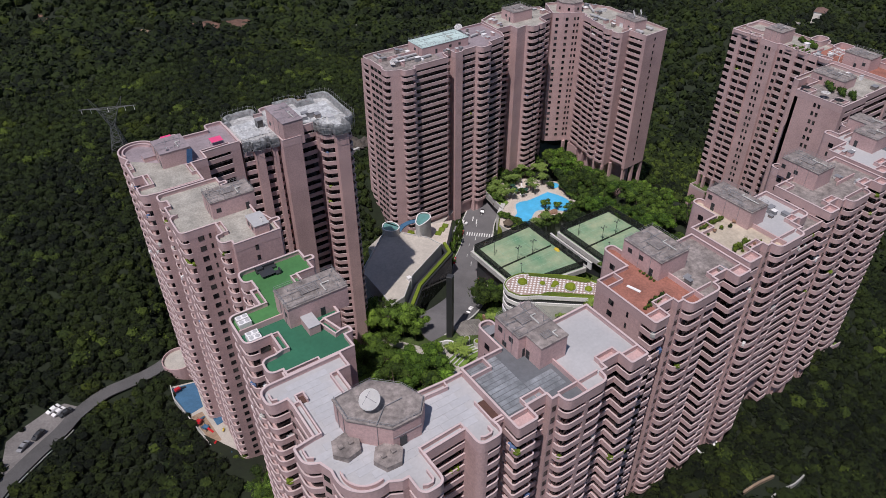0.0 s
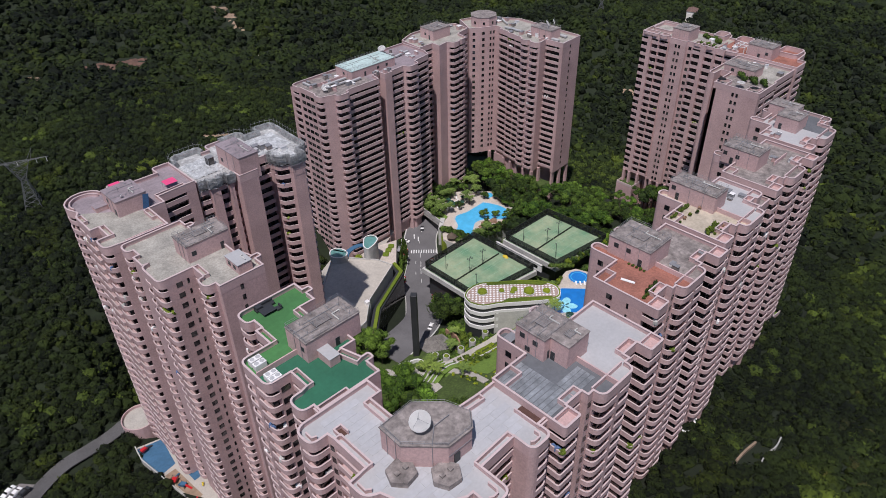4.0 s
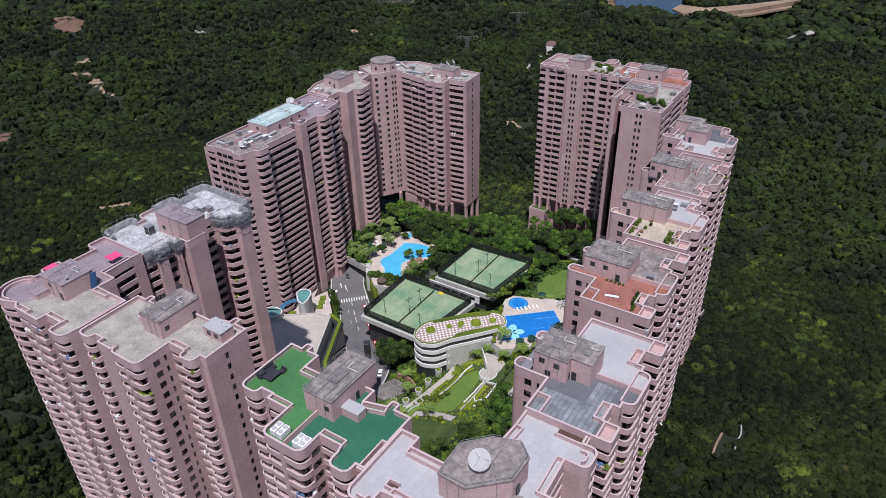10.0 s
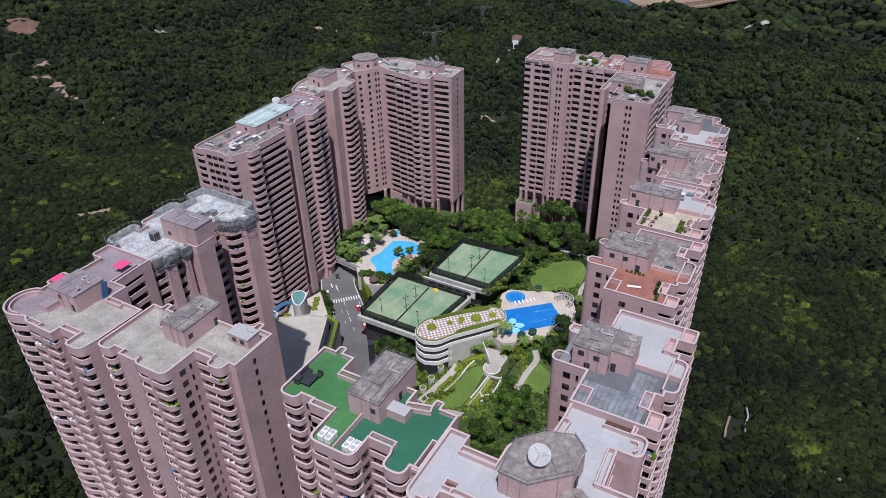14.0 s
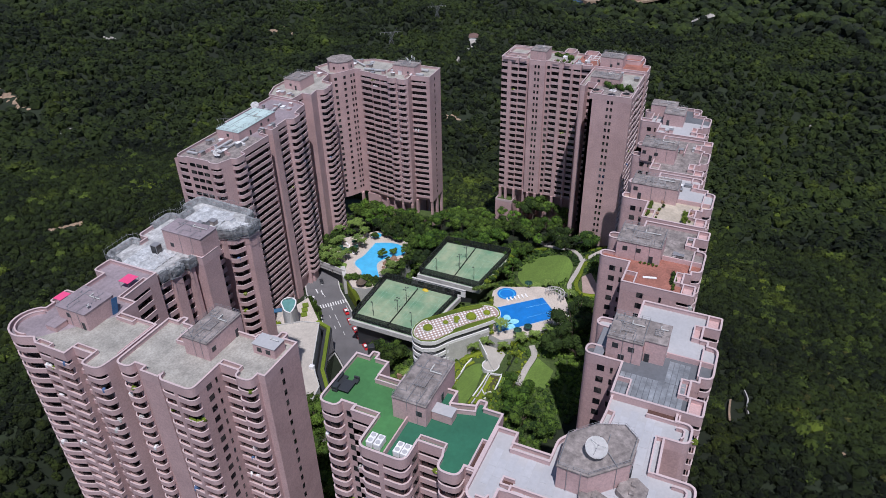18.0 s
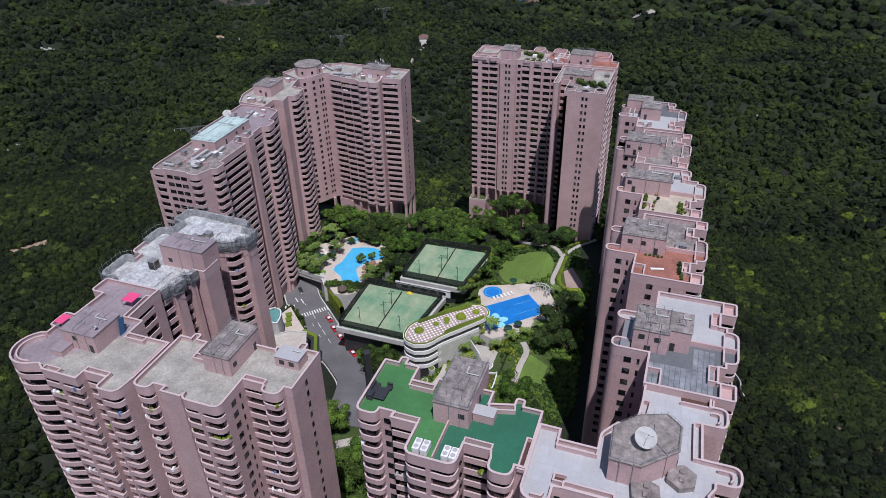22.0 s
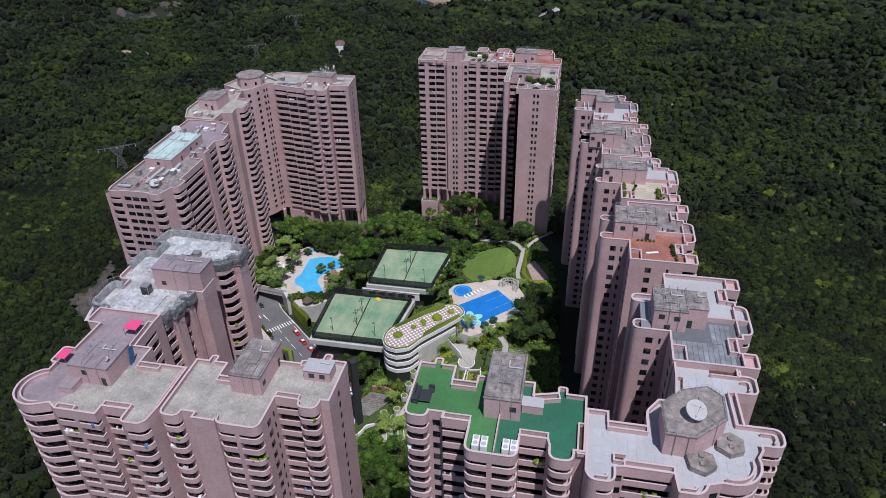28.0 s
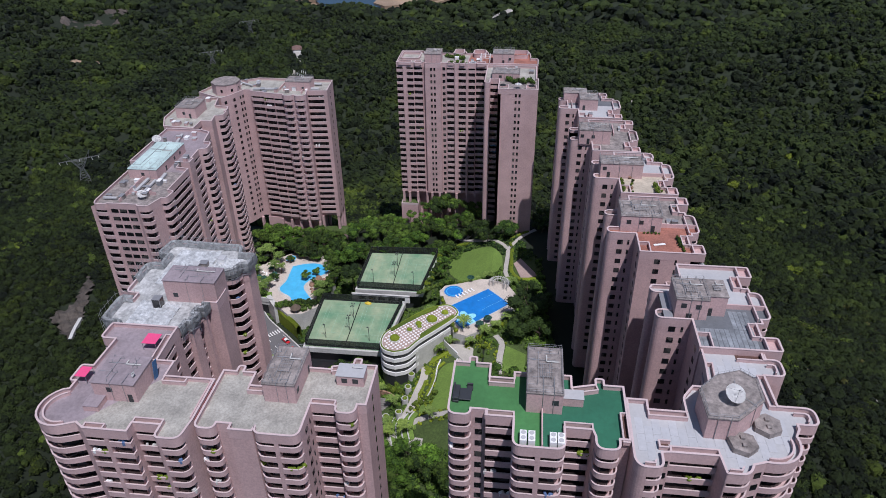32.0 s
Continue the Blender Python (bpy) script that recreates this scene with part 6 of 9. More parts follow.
LAG = curve_pts([(209.6, 217.8), (202.3, 217.5), (196.9, 217.4), (192, 218.6), (188.6, 217), (185.4, 212), (181, 209.2), (178.8, 205.8), (180, 201.9), (182.9, 200.8), (187, 203.6), (192.4, 207.4), (196.4, 207.5), (200, 205.4), (202.8, 202.6), (206.8, 199.6), (211.2, 202.1), (213.2, 207.2), (212, 213), (209.6, 217.8)], 4)[:-1]
t = thing("lagoon_pool", "free-form bright cyan lagoon pool with pale rim", "swimming pool")
bm = bmesh.new()
band(bm, inset(LAG, -0.9, True), LAG, LZ - 0.02, LZ + 0.12, True)
part("pool_edge", bm, M_CONC, t)
bm = bmesh.new()
prism(bm, LAG[::-1] if sum(a[0] * b[1] - b[0] * a[1] for a, b in zip(LAG, LAG[1:] + LAG[:1])) < 0 else LAG, LZ + 0.02, LZ + 0.07)
part("water", bm, M_CYAN, t)
bm = bmesh.new()
prism(bm, circle(216.5, 221.0, 2.6, 18), LZ, LZ + 0.09)
part("water", bm, M_CYAN, t, "small round side basin")
for k in range(16):
    g = random.Random(k)
    a = g.uniform(0, 6.28)
    x, y, r = 195.4 + 6.0 * math.cos(a) + g.uniform(-1, 1), 200.0 + 3.6 * math.sin(a) + g.uniform(-1, 1), g.uniform(0.8, 1.9)
    bm = bmesh.new()
    bmesh.ops.create_icosphere(bm, subdivisions=2, radius=r)
    for v in bm.verts:
        v.co *= 1 + g.uniform(-0.2, 0.2)
        v.co.z *= 0.6
    o = mesh_ob("boulder", bm, M_ROCK, label="rounded brown boulder beside the lagoon pool", category="rock", group="boulders by the lagoon")
    o.location = (x, y, LZ + 0.2)
for k in range(9):
    g = random.Random(40 + k)
    parasol(190 + g.uniform(0, 16), 223.5 + g.uniform(0, 8), LZ, 1.5, label="dark green canvas parasol by the lagoon", group="parasols by the lagoon")
for k in range(14):
    g = random.Random(60 + k)
    lounger(187 + 1.6 * k, 222.6 + g.uniform(-0.5, 8.5), LZ, g.uniform(0, 180), "white sun lounger by the lagoon pool", "sun loungers by the lagoon")
t = thing("thatched_hut", "small thatched hut beside the lagoon pool", "hut", 174.9, 205.8, LZ)
bm = bmesh.new()
tube(bm, (0, 0, 2.0), (0, 0, 4.2), 2.4, 12, 0.2)
part("thatch", bm, M_BARK, t)
for a in range(45, 360, 90):
    bm = bmesh.new()
    tube(bm, (1.5 * math.cos(radians(a)), 1.5 * math.sin(radians(a)), 0), (1.5 * math.cos(radians(a)), 1.5 * math.sin(radians(a)), 2.2), 0.1, 6)
    part("post", bm, M_BARK, t)

for k in range(11):
    q = random.Random(860 + k)
    shrub(q.uniform(174.4, 179.4), q.uniform(198.8, 204.6) + (6 if k > 7 else 0) * 0.4, LZ, q.uniform(0.8, 1.4), label="leafy shrub between pool and court", group="shrubs beside the lagoon", material=(M_TREE, M_HEDGE, M_PALM)[k % 3])

for k, (x, y) in enumerate(DECK_SHRUBS):
    shrub(x, y, PZ, 0.8 + 0.2 * (k % 3), label="leafy shrub along the edge of the pool deck", group="shrubs on the pool deck", material=(M_PALM, M_HEDGE, M_LIME)[k % 3], h=1.2)

# ---- the low club building with the drums ----
CLUBZ = 19.5
CLUB = [(96.5, 179), (103, 180.4), (112.4, 189.6), (134.2, 200.8), (132.2, 208), (120, 224), (97.2, 204)]
t = thing("club_building", "low club building with a wide pale roof", "building")
bm = bmesh.new()
prism(bm, CLUB, -2, CLUBZ, 0, 1)
part("body", bm, [M_CONC, M_CLUB], t)
bm = bmesh.new()
band(bm, inset(CLUB, -0.05, True), inset(CLUB, 0.3, True), CLUBZ - 0.3, CLUBZ + 0.5, True)
part("parapet", bm, M_CONC, t)
FR = inset([(103.6, 180.2), (113, 189.0), (135, 200.2), (136.5, 206)], -3.2)
bm = bmesh.new()
band(bm, FR, inset(FR, 3.0), 1.5, 14.0)
part("glass_front", bm, M_GLASS, t, "dark glazed front above the drive")
bm = bmesh.new()
band(bm, inset(FR, -0.3), inset(FR, 2.9), 14.0, 15.2)
part("fascia", bm, M_DARK, t)
bm = bmesh.new()
band(bm, inset(FR, 0.2), inset(FR, 1.6), 15.2, 16.1)
part("hedge", bm, M_HEDGE, t, "clipped hedge along the terrace edge")
bm = boxes((109.4, 111.0, 187.6, 189.4, 15.2, 21.0), bevel=0.05)
part("chimney", bm, M_WHITE, t)
for ring, z, l in ((rounded([(133.6, 218.8, 1.6, ""), (129.0, 213.6, 1.6, ""), (129.0, 210.4, 1.2, ""), (133.6, 211.2, 2.4, ""), (138.2, 213.8, 2.6, ""), (137.6, 218.6, 2.6, "")]), 25.5, "tall white leaf-shaped tower"), (rounded([(119.4, 225.4, 2.4, ""), (116.6, 220.8, 2.4, ""), (119.8, 216.8, 2.2, ""), (123.8, 217.2, 2.2, ""), (124.8, 221, 2.4, ""), (122.9, 225, 2.2, "")]), 22.5, "wide white rounded tower")):
    ring = [(a[0], a[1]) for a in ring]
    d = thing("glass_drum", l + " with a turquoise glass roof", "drum", group="drums of the club")
    bm = bmesh.new()
    band(bm, ring, inset(ring, 0.3, True), -1, z, True)
    part("wall", bm, M_CONC, d)
    bm = bmesh.new()
    band(bm, inset(ring, -0.08, True), inset(ring, 0.38, True), z, z + 0.14, True)
    part("rim", bm, M_WHITE, d)
    bm = bmesh.new()
    prism(bm, inset(ring, 0.25, True), z - 0.6, z - 0.35)
    part("glass_roof", bm, M_TURQ, d)
slab("club_garden", [(126, 222), (132, 209), (140, 205.5), (152.5, 219.4), (141, 222.5)], -2, 14.5, M_CONC, M_PAVE, kind="structure", label="paved garden terrace beside the club", category="terrace")
for k in range(3):
    bm = boxes((-1.3, 1.3, -1.3, 1.3, 0, 0.6), bevel=0.1)
    o = mesh_ob("hedge_block", bm, M_HEDGE, label="square clipped hedge in the club garden", category="hedge", group="square hedges")
    o.matrix_basis = pose(141.4 + 2.9 * k, 214.0 + 1.6 * k, 14.5, 0, 0, 40)
path = curve_pts([(126.2, 221.6), (128.6, 224.2), (131.8, 225.8), (135.9, 225.7), (138.4, 223)], 4)
bm = bmesh.new()
band(bm, path, inset(path, 2.4), 15.6, 16.0)
mesh_ob("blue_canopy", bm, M_PLAYB, label="blue curved canopy between the drums", category="canopy")
shrub(130.4, 219.4, 14.4, 2.0, label="rounded yellow-green shrub in the club yard", group="garden shrubs", material=M_LIME)
slab("club_yard", [(112, 216), (126, 210), (132, 222), (124, 232), (112, 226)], -2, 12, M_CONC, M_PATH, kind="structure", label="paved yard between the club drums", category="yard")

# ---- garden ----
def bed(name, pts, h, material, label, category, lift=0.0, **tags):
    """A flat bed that follows the ground."""
    bm = bmesh.new()
    prism(bm, pts, 0, 1)
    for axis_no in (0, 1):
        lo, hi = min(p[axis_no] for p in pts), max(p[axis_no] for p in pts)
        for k in range(1, int((hi - lo) / 2.5) + 1):
            at_co, at_no = [0, 0, 0], [0, 0, 0]
            at_co[axis_no], at_no[axis_no] = lo + 2.5 * k, 1
            bmesh.ops.bisect_plane(bm, geom=bm.verts[:] + bm.edges[:] + bm.faces[:], plane_co=at_co, plane_no=at_no)
    for v in bm.verts:
        v.co.z = gz(v.co.x, v.co.y) + (h if v.co.z > 0.5 else -1.5) + lift
    return mesh_ob(name, bm, material, label=label, category=category, **tags)


bed("garden_ground", [(112, 112), (130, 104), (149, 104), (149.5, 128), (141, 143), (134, 150), (112, 152)], 0.12, M_COVER, "low green ground cover in the garden", "planting", kind="structure")
bed("lawn", curve_pts([(116, 129), (124, 128), (133, 129), (138.4, 129.4), (139.8, 133.6), (136.4, 136.6), (130, 137), (123, 138.6), (118.6, 141.6), (114, 140), (116, 129)], 4)[:-1], 0.22, M_LAWN, "curved green lawn in the garden", "lawn", kind="structure")
bed("lawn", [(131.7, 121.1), (132.8, 115.1), (128.6, 114.5), (126.8, 120.1)], 0.2, M_LAWN, "small green lawn between white kerbs", "lawn", kind="structure")
bed("flower_bed", [(133, 125.3), (132, 121.4), (123.6, 121), (124.4, 124.5)], 0.3, surface("flower_bed_soil", (0.10, 0.075, 0.035), 0.95, 3.0, 0.45, 0.3, 0.4, 0.8, tint=(0.08, 0.10, 0.02)), "brown and green flower bed", "flower bed", kind="structure")
bed("lawn", [(108.2, 148.2), (110.7, 144.5), (111.3, 141.8), (108, 141.5), (105.7, 145.5)], 0.2, M_LAWN, "curved strip of lawn beside the path", "lawn", kind="structure")
bed("lawn", [(130, 113), (131, 104), (141, 104), (146, 111.6), (138.6, 112.4)], 0.2, M_LAWN, "green lawn beside the garden path", "lawn", kind="structure")
bed("lawn", curve_pts([(214, 141.5), (219.5, 135), (219.5, 123.4), (211.4, 116.8), (203, 115.6), (195.4, 115.4), (190.6, 117), (189.6, 122), (192.6, 131), (203, 139.4), (214, 141.5)], 4)[:-1], 0.25, M_LAWN, "rounded green lawn beyond the pool", "lawn", kind="structure")
bed("patio", [(203.2, 110.6), (207.6, 107.6), (193.4, 99.6), (190.4, 106.6)], 0.3, M_BRICKTILE, "red paved patio beside the hedge", "patio", kind="structure")
PATHS = []
for pth, w in (([(129.5, 113.6), (138.6, 113.7), (147, 113.3), (152, 116)], 2.3), ([(139.4, 142.4), (133, 142.3), (126, 143.6), (119, 145.0), (112, 147.4)], 3.0), ([(186.6, 112.6), (190.6, 112.4), (197.1, 114.0), (207.4, 113.6), (215.2, 113.8), (222, 118), (226, 126), (231, 135), (236, 141), (243, 146)], 1.9), ([(215.2, 113.8), (226, 108), (233, 101)], 1.6), ([(231, 135), (236, 132.6), (243, 131)], 1.6), ([(105.6, 159.5), (103.8, 150.6), (101.6, 139.7)], 2.0), ([(104, 150), (110, 145), (113, 136), (112, 126)], 2.5)):
    PATHS += curve_pts(pth, 5)
    ribbon("garden_path", curve_pts(pth, 5), w, gz, M_PATH, lift=0.3, kind="structure", label="pale stone garden path", category="path")


def hedge(path, w=0.8, h=0.9, label="clipped yellow-green garden hedge", z=None):
    path = curve_pts(path, 4)
    bm = bmesh.new()
    a, b = inset(path, w / 2), inset(path, -w / 2)
    g = random.Random(int(path[0][0] * 10))
    prev = None
    for p, q in zip(a, b):
        zz = gz((p[0] + q[0]) / 2, (p[1] + q[1]) / 2) if z is None else z
        j = g.uniform(-0.12, 0.12)
        row = [bm.verts.new((*p, zz - 0.5)), bm.verts.new((*p, zz + h * 0.8 + j)), bm.verts.new(((p[0] + q[0]) / 2, (p[1] + q[1]) / 2, zz + h + j)), bm.verts.new((*q, zz + h * 0.8 - j)), bm.verts.new((*q, zz - 0.5))]
        if prev:
            for k in range(4):
                bm.faces.new((prev[k], row[k], row[k + 1], prev[k + 1]))
        prev = row
    mesh_ob("hedge", bm, M_LIME, label=label, category="hedge", group="hedges of the garden")


for pth, w, h in (([(118.6, 142.6), (123.4, 139.8), (130.4, 138.4), (137, 138), (140.6, 135)], 1.2, 0.8), ([(121, 145), (126, 142.4), (132, 141.2)], 1.2, 0.7), ([(123, 147.6), (128, 145.6), (133, 144.6)], 1.2, 0.7),
                  ([(134.8, 143.6), (137.6, 140.6), (140.4, 143.2)], 2.2, 0.9), ([(141.6, 141), (146, 134.6), (147.4, 129.6)], 1.6, 1.1), ([(117, 127.4), (124.6, 126.6), (132.6, 127)], 0.9, 0.6), ([(117, 124.8), (124.8, 124.2), (131, 124.4)], 1.4, 0.6),
                  ([(214.4, 111.6), (204.9, 111.6), (196, 111.2), (190.2, 107.2), (190.4, 100.6)], 1.7, 1.3), ([(222, 144), (224.4, 141.8), (227, 136.6), (226.2, 133)], 2.2, 1.3), ([(217, 112), (224.3, 112.6), (231, 104.4)], 1.3, 1.1), ([(212.6, 146.6), (216.6, 151), (215.6, 158)], 2.0, 1.5), ([(180.4, 197.6), (186, 215), (184, 221.6)], 0.5, 0.4)):
    hedge(pth, w, h)
hedge([(184.5, 220.5), (178.4, 215), (174.2, 210.6), (170, 205.6), (166.4, 202.4)], 2.0, 7.6, "tall green hedge wall beside the drive", 1.6)
hedge([(186, 229), (192, 236), (198, 242)], 2.0, 1.0, "hedge on the bridge over the drive", 9.6)
for pth in ([(116.6, 126.2), (124.8, 125.4), (132.8, 125.6)], [(119, 141.9), (123.6, 139.2), (130.4, 137.7), (136.6, 137.4)], [(120, 146.6), (126, 143.8), (133, 142.8)]):
    ribbon("garden_kerb", curve_pts(pth, 4), 0.35, gz, M_CONC, lift=0.75, thick=1.0, kind="structure", label="white curved garden kerb", category="kerb")
# white stepped terrace between garden and pool, with a round bastion
slab("garden_terrace", [(147.6, 134.6), (142.6, 131.4), (139.4, 128.6), (136.4, 126), (135.2, 121.3), (137.6, 116.4), (140.6, 116.4), (144, 121.8), (147.4, 127)], 12, 20.6, M_WHITE, M_PATH, kind="structure", label="white paved garden terrace", category="terrace")
slab("garden_bastion", circle(137.4, 127.0, 3.3, 24), 12, 20.1, M_WHITE, M_PATH, kind="structure", label="round white bastion of the garden terrace", category="terrace")
path = circle(137.4, 127.0, 3.3, 24, 60, 300)
bm = bmesh.new()
band(bm, path, inset(path, 0.3), 20.1, 20.9)
mesh_ob("curved_wall", bm, M_WHITE, label="white curved wall round the garden bastion", category="wall", group="white garden walls")
path = curve_pts([(148.4, 136.2), (144.4, 132.8), (141.4, 130.2)], 4)
bm = bmesh.new()
band(bm, path, inset(path, 0.35), 13, 21.4)
mesh_ob("curved_wall", bm, M_WHITE, label="white curved wall beside the garden terrace", category="wall", group="white garden walls")
for k in range(4):
    slab("stair_step", [(135.2 - 0.45 * k, 121.2), (135.7 - 0.45 * k, 121.2), (136.2 - 0.45 * k, 124.6), (135.7 - 0.45 * k, 124.6)], 14, 20.4 - 0.2 * k, M_CONC, kind="structure", label="white garden step", category="step")
for x, y in ((132.6, 120.0), (133.2, 118.4), (133.8, 116.7), (142.7, 121.7), (139.3, 120.5), (141.0, 118.2)):
    t = thing("topiary", "dark green shrub clipped to a cone", "shrub", x, y, max(gz(x, y), 20.6 if x > 136 else 0), group="clipped cones of the garden")
    bm = bmesh.new()
    bmesh.ops.create_icosphere(bm, subdivisions=3, radius=1)
    q = random.Random(int(x * 10))
    for v in bm.verts:
        up = (v.co.z + 1) / 2
        v.co = Vector((v.co.x * 0.8 * (1.25 - 0.8 * up), v.co.y * 0.8 * (1.25 - 0.8 * up), up * 2.2)) * q.uniform(0.93, 1.07)
    part("foliage", bm, M_TREE, t)
# white zigzag kerbs round the beds
for pth in ([(133.6, 126.4), (127, 126.6), (120.4, 127.2)], [(133.4, 120.9), (128, 120.4), (123.2, 120.3)], [(124.2, 125.2), (122.2, 123.6), (123.4, 121.6), (121, 120.2), (119.4, 122.6)], [(132.6, 121), (133.4, 125.6)], [(142.4, 136.8), (138.4, 137.6), (134, 137.6)]):
    ribbon("garden_kerb", pth, 0.4, gz, M_WHITE, lift=0.8, thick=1.2, kind="structure", label="white garden kerb", category="kerb")
for k in range(4):
    slab("stair_step", [(122.4 - 0.8 * k, 122.2), (123 - 0.8 * k, 122.2), (122.6 - 0.8 * k, 125.6), (122 - 0.8 * k, 125.6)], 12, 20.6 - 0.25 * k, M_BRICKTILE, kind="structure", label="brown garden step", category="step")
for (x, y) in ((134.5, 147.2), (127.6, 147.4), (121.5, 147.6), (115, 148.8), (113.6, 153.4)):
    t = thing("planter_drum", "round white planter drum with shrub", "planter", x, y, gz(x, y), group="planter drums")
    bm = bmesh.new()
    band(bm, circle(0, 0, 1.3, 16), circle(0, 0, 1.0, 16), -1, 3.4, True)
    part("wall", bm, M_CONC, t)
    bm = bmesh.new()
    bmesh.ops.create_icosphere(bm, subdivisions=2, radius=1.0)
    bmesh.ops.translate(bm, verts=bm.verts[:], vec=(0, 0, 3.1))
    part("shrub", bm, M_HEDGE, t)
# stepped cascade of wet stone, with a brown wall along its upper edge
wet = surface("wet_stone", (0.20, 0.185, 0.165), 0.3, 1.2, 0.3, 0.3, 0.3, 0.3, jitter=0.2)
for k in range(13):
    u = k / 12
    half = 4.6 + 1.6 * math.sin(3.1 * u)
    cx, cy = 124.8 - 9.0 * u, 157.4 + 2.6 * u
    row = [(cx + 0.55 + 0.2 * c * c * 4, cy + c * half * 2) for c in (-0.5, -0.25, 0, 0.25, 0.5)]
    slab("cascade_step", row + [(x - 1.1, y + 0.3) for x, y in row[::-1]], 5, 10.6 - 1.9 * u, wet, kind="structure", label="wet grey stone step of a garden cascade", category="cascade")
path = curve_pts([(127.4, 162), (127.6, 157), (125.4, 152.6), (121.6, 151.2)], 4)
bm = bmesh.new()
band(bm, path, inset(path, 0.6), 6, 11.8)
mesh_ob("cascade_wall", bm, M_ROCK, label="brown stone wall above the garden cascade", category="wall")
path = curve_pts([(104.6, 160.6), (106.4, 159.6), (109.2, 158.4), (110.4, 154.8)], 4)
bm = bmesh.new()
band(bm, path, inset(path, 0.5), 5, 10.4)
mesh_ob("curved_wall", bm, M_WHITE, label="white curved wall below the cascade", category="wall", group="white garden walls")
for x, y, r in ((128.9, 153.5, 1.9), (130.6, 155.4, 1.6), (127.4, 150.4, 1.5), (131.6, 152.4, 1.4)):
    shrub(x, y, gz(x, y), r, label="rounded yellow-green garden shrub", group="garden shrubs", h=1.4)
for k in range(9):
    shrub(116 + 1.5 * (k % 3) + 0.6 * k, 146 - 1.2 * k, gz(116, 146 - 1.2 * k), 0.9 + 0.3 * (k % 3), label="rounded yellow-green garden shrub", group="garden shrubs")
for x, y, r in ((144.6, 119.6, 1.6), (148.5, 121.8, 1.2), (151.8, 126.2, 1.3), (120.6, 121.0, 1.5), (126.4, 162.6, 1.8), (111, 131, 1.2), (134, 117.6, 0.6), (135.5, 116.4, 0.6), (137, 115.4, 0.6)):
    shrub(x, y, gz(x, y), r, label="rounded yellow-green garden shrub", group="garden shrubs")
# stone terraces and stairs at the low end of the garden
for k in range(4):
    slab("terrace_step", [(94 + 1.2 * k, 133), (99 + k, 132), (100 + k, 141), (95 + 1.2 * k, 142)], 6, 13.6 + 0.6 * k, M_CONC, M_PATH, kind="structure", label="stepped stone garden terrace", category="terrace")
# tall dark sign pillar beside the drive
bm = boxes((-1.15, 1.15, -1.15, 1.15, -3, 31), bevel=0.08)
o = mesh_ob("pillar", bm, M_DARK, label="tall square dark pillar beside the drive", category="pillar")
o.matrix_basis = pose(112.3, 162.6, 7.0, 0, 0, 40)
ribbon("garden_path", curve_pts([(90, 181), (94, 172.5), (97.6, 164), (100.4, 156), (104, 150)], 5), 3.4, gz, M_PATH, lift=0.4, kind="structure", label="pale stone garden path", category="path")

# white bowl planter and the curved lawn terraces below it
t = thing("bowl_planter", "low round concrete bowl planter with green planting", "planter", 103.2, 159.8, gz(103, 160))
bm = bmesh.new()
band(bm, circle(0, 0, 2.9, 28), circle(0, 0, 2.5, 28), -2, 0.8, True)
part("wall", bm, M_CONC, t)
bm = bmesh.new()
prism(bm, circle(0, 0, 2.55, 28), -2, 0.5)
part("soil", bm, M_LAWN, t, "green planting in the bowl")
for k in range(4):
    path = curve_pts([(100.5 + 0.6 * k, 148.8 - 1.9 * k), (105.5 + 0.6 * k, 150.6 - 2.0 * k), (110.5 + 0.6 * k, 151.4 - 2.2 * k), (114.5 + 0.4 * k, 150.6 - 2.4 * k)], 5)
    bm = bmesh.new()
    band(bm, path, inset(path, -0.4), 6, 12.2 + 0.9 * k)
    mesh_ob("terrace_wall", bm, M_CONC, label="low curved white terrace wall", category="wall", group="terrace walls")
    bm = bmesh.new()
    band(bm, inset(path, -0.45), inset(path, -2.1), 6, 12.0 + 0.9 * k)
    mesh_ob("lawn", bm, M_LAWN, label="stepped strip of lawn", category="lawn", kind="structure")

bm = bmesh.new()
bmesh.ops.create_icosphere(bm, subdivisions=3, radius=1)
q = random.Random(77)
for v in bm.verts:
    v.co = Vector((v.co.x * 0.9, v.co.y * 1.5, max(0.0, v.co.z) * 0.8)) * q.uniform(0.92, 1.08)
o = mesh_ob("tarpaulin", bm, surface("yellow_tarpaulin", (0.62, 0.45, 0.03), 0.6, 2.5, 0.1, 0.1, 0.4, 0.3), label="yellow tarpaulin over gear beside the court", category="tarpaulin")
o.location = (175.0, 172.6, C1Z)

hedge([(112.5, 170.6), (117, 171.6), (121.4, 174), (124.4, 177.4)], 1.4, 0.9, "curved clipped hedge on the drive island")
for k in range(12):
    q = random.Random(700 + k)
    x, y = 147.2 + 1.9 * k * 0.62 + q.uniform(-0.5, 0.5), 127.4 - 1.5 * k + q.uniform(-0.6, 0.6)
    shrub(x, y, max(gz(x, y), 19.5), q.uniform(1.0, 1.8), label="leafy shrub below the pool deck", group="shrubs below the pool deck", material=(M_LIME, M_HEDGE, M_TREE)[k % 3], h=1.3)
for k in range(16):
    q = random.Random(740 + k)
    shrub(178.6 + 0.16 * k + q.uniform(-0.4, 0.4), 216.6 - 1.15 * k, LZ - 1.4, q.uniform(1.2, 1.8), label="leafy shrub along the lagoon terrace wall", group="shrubs along the lagoon wall", material=M_LIME if k % 2 else M_HEDGE, h=1.2)
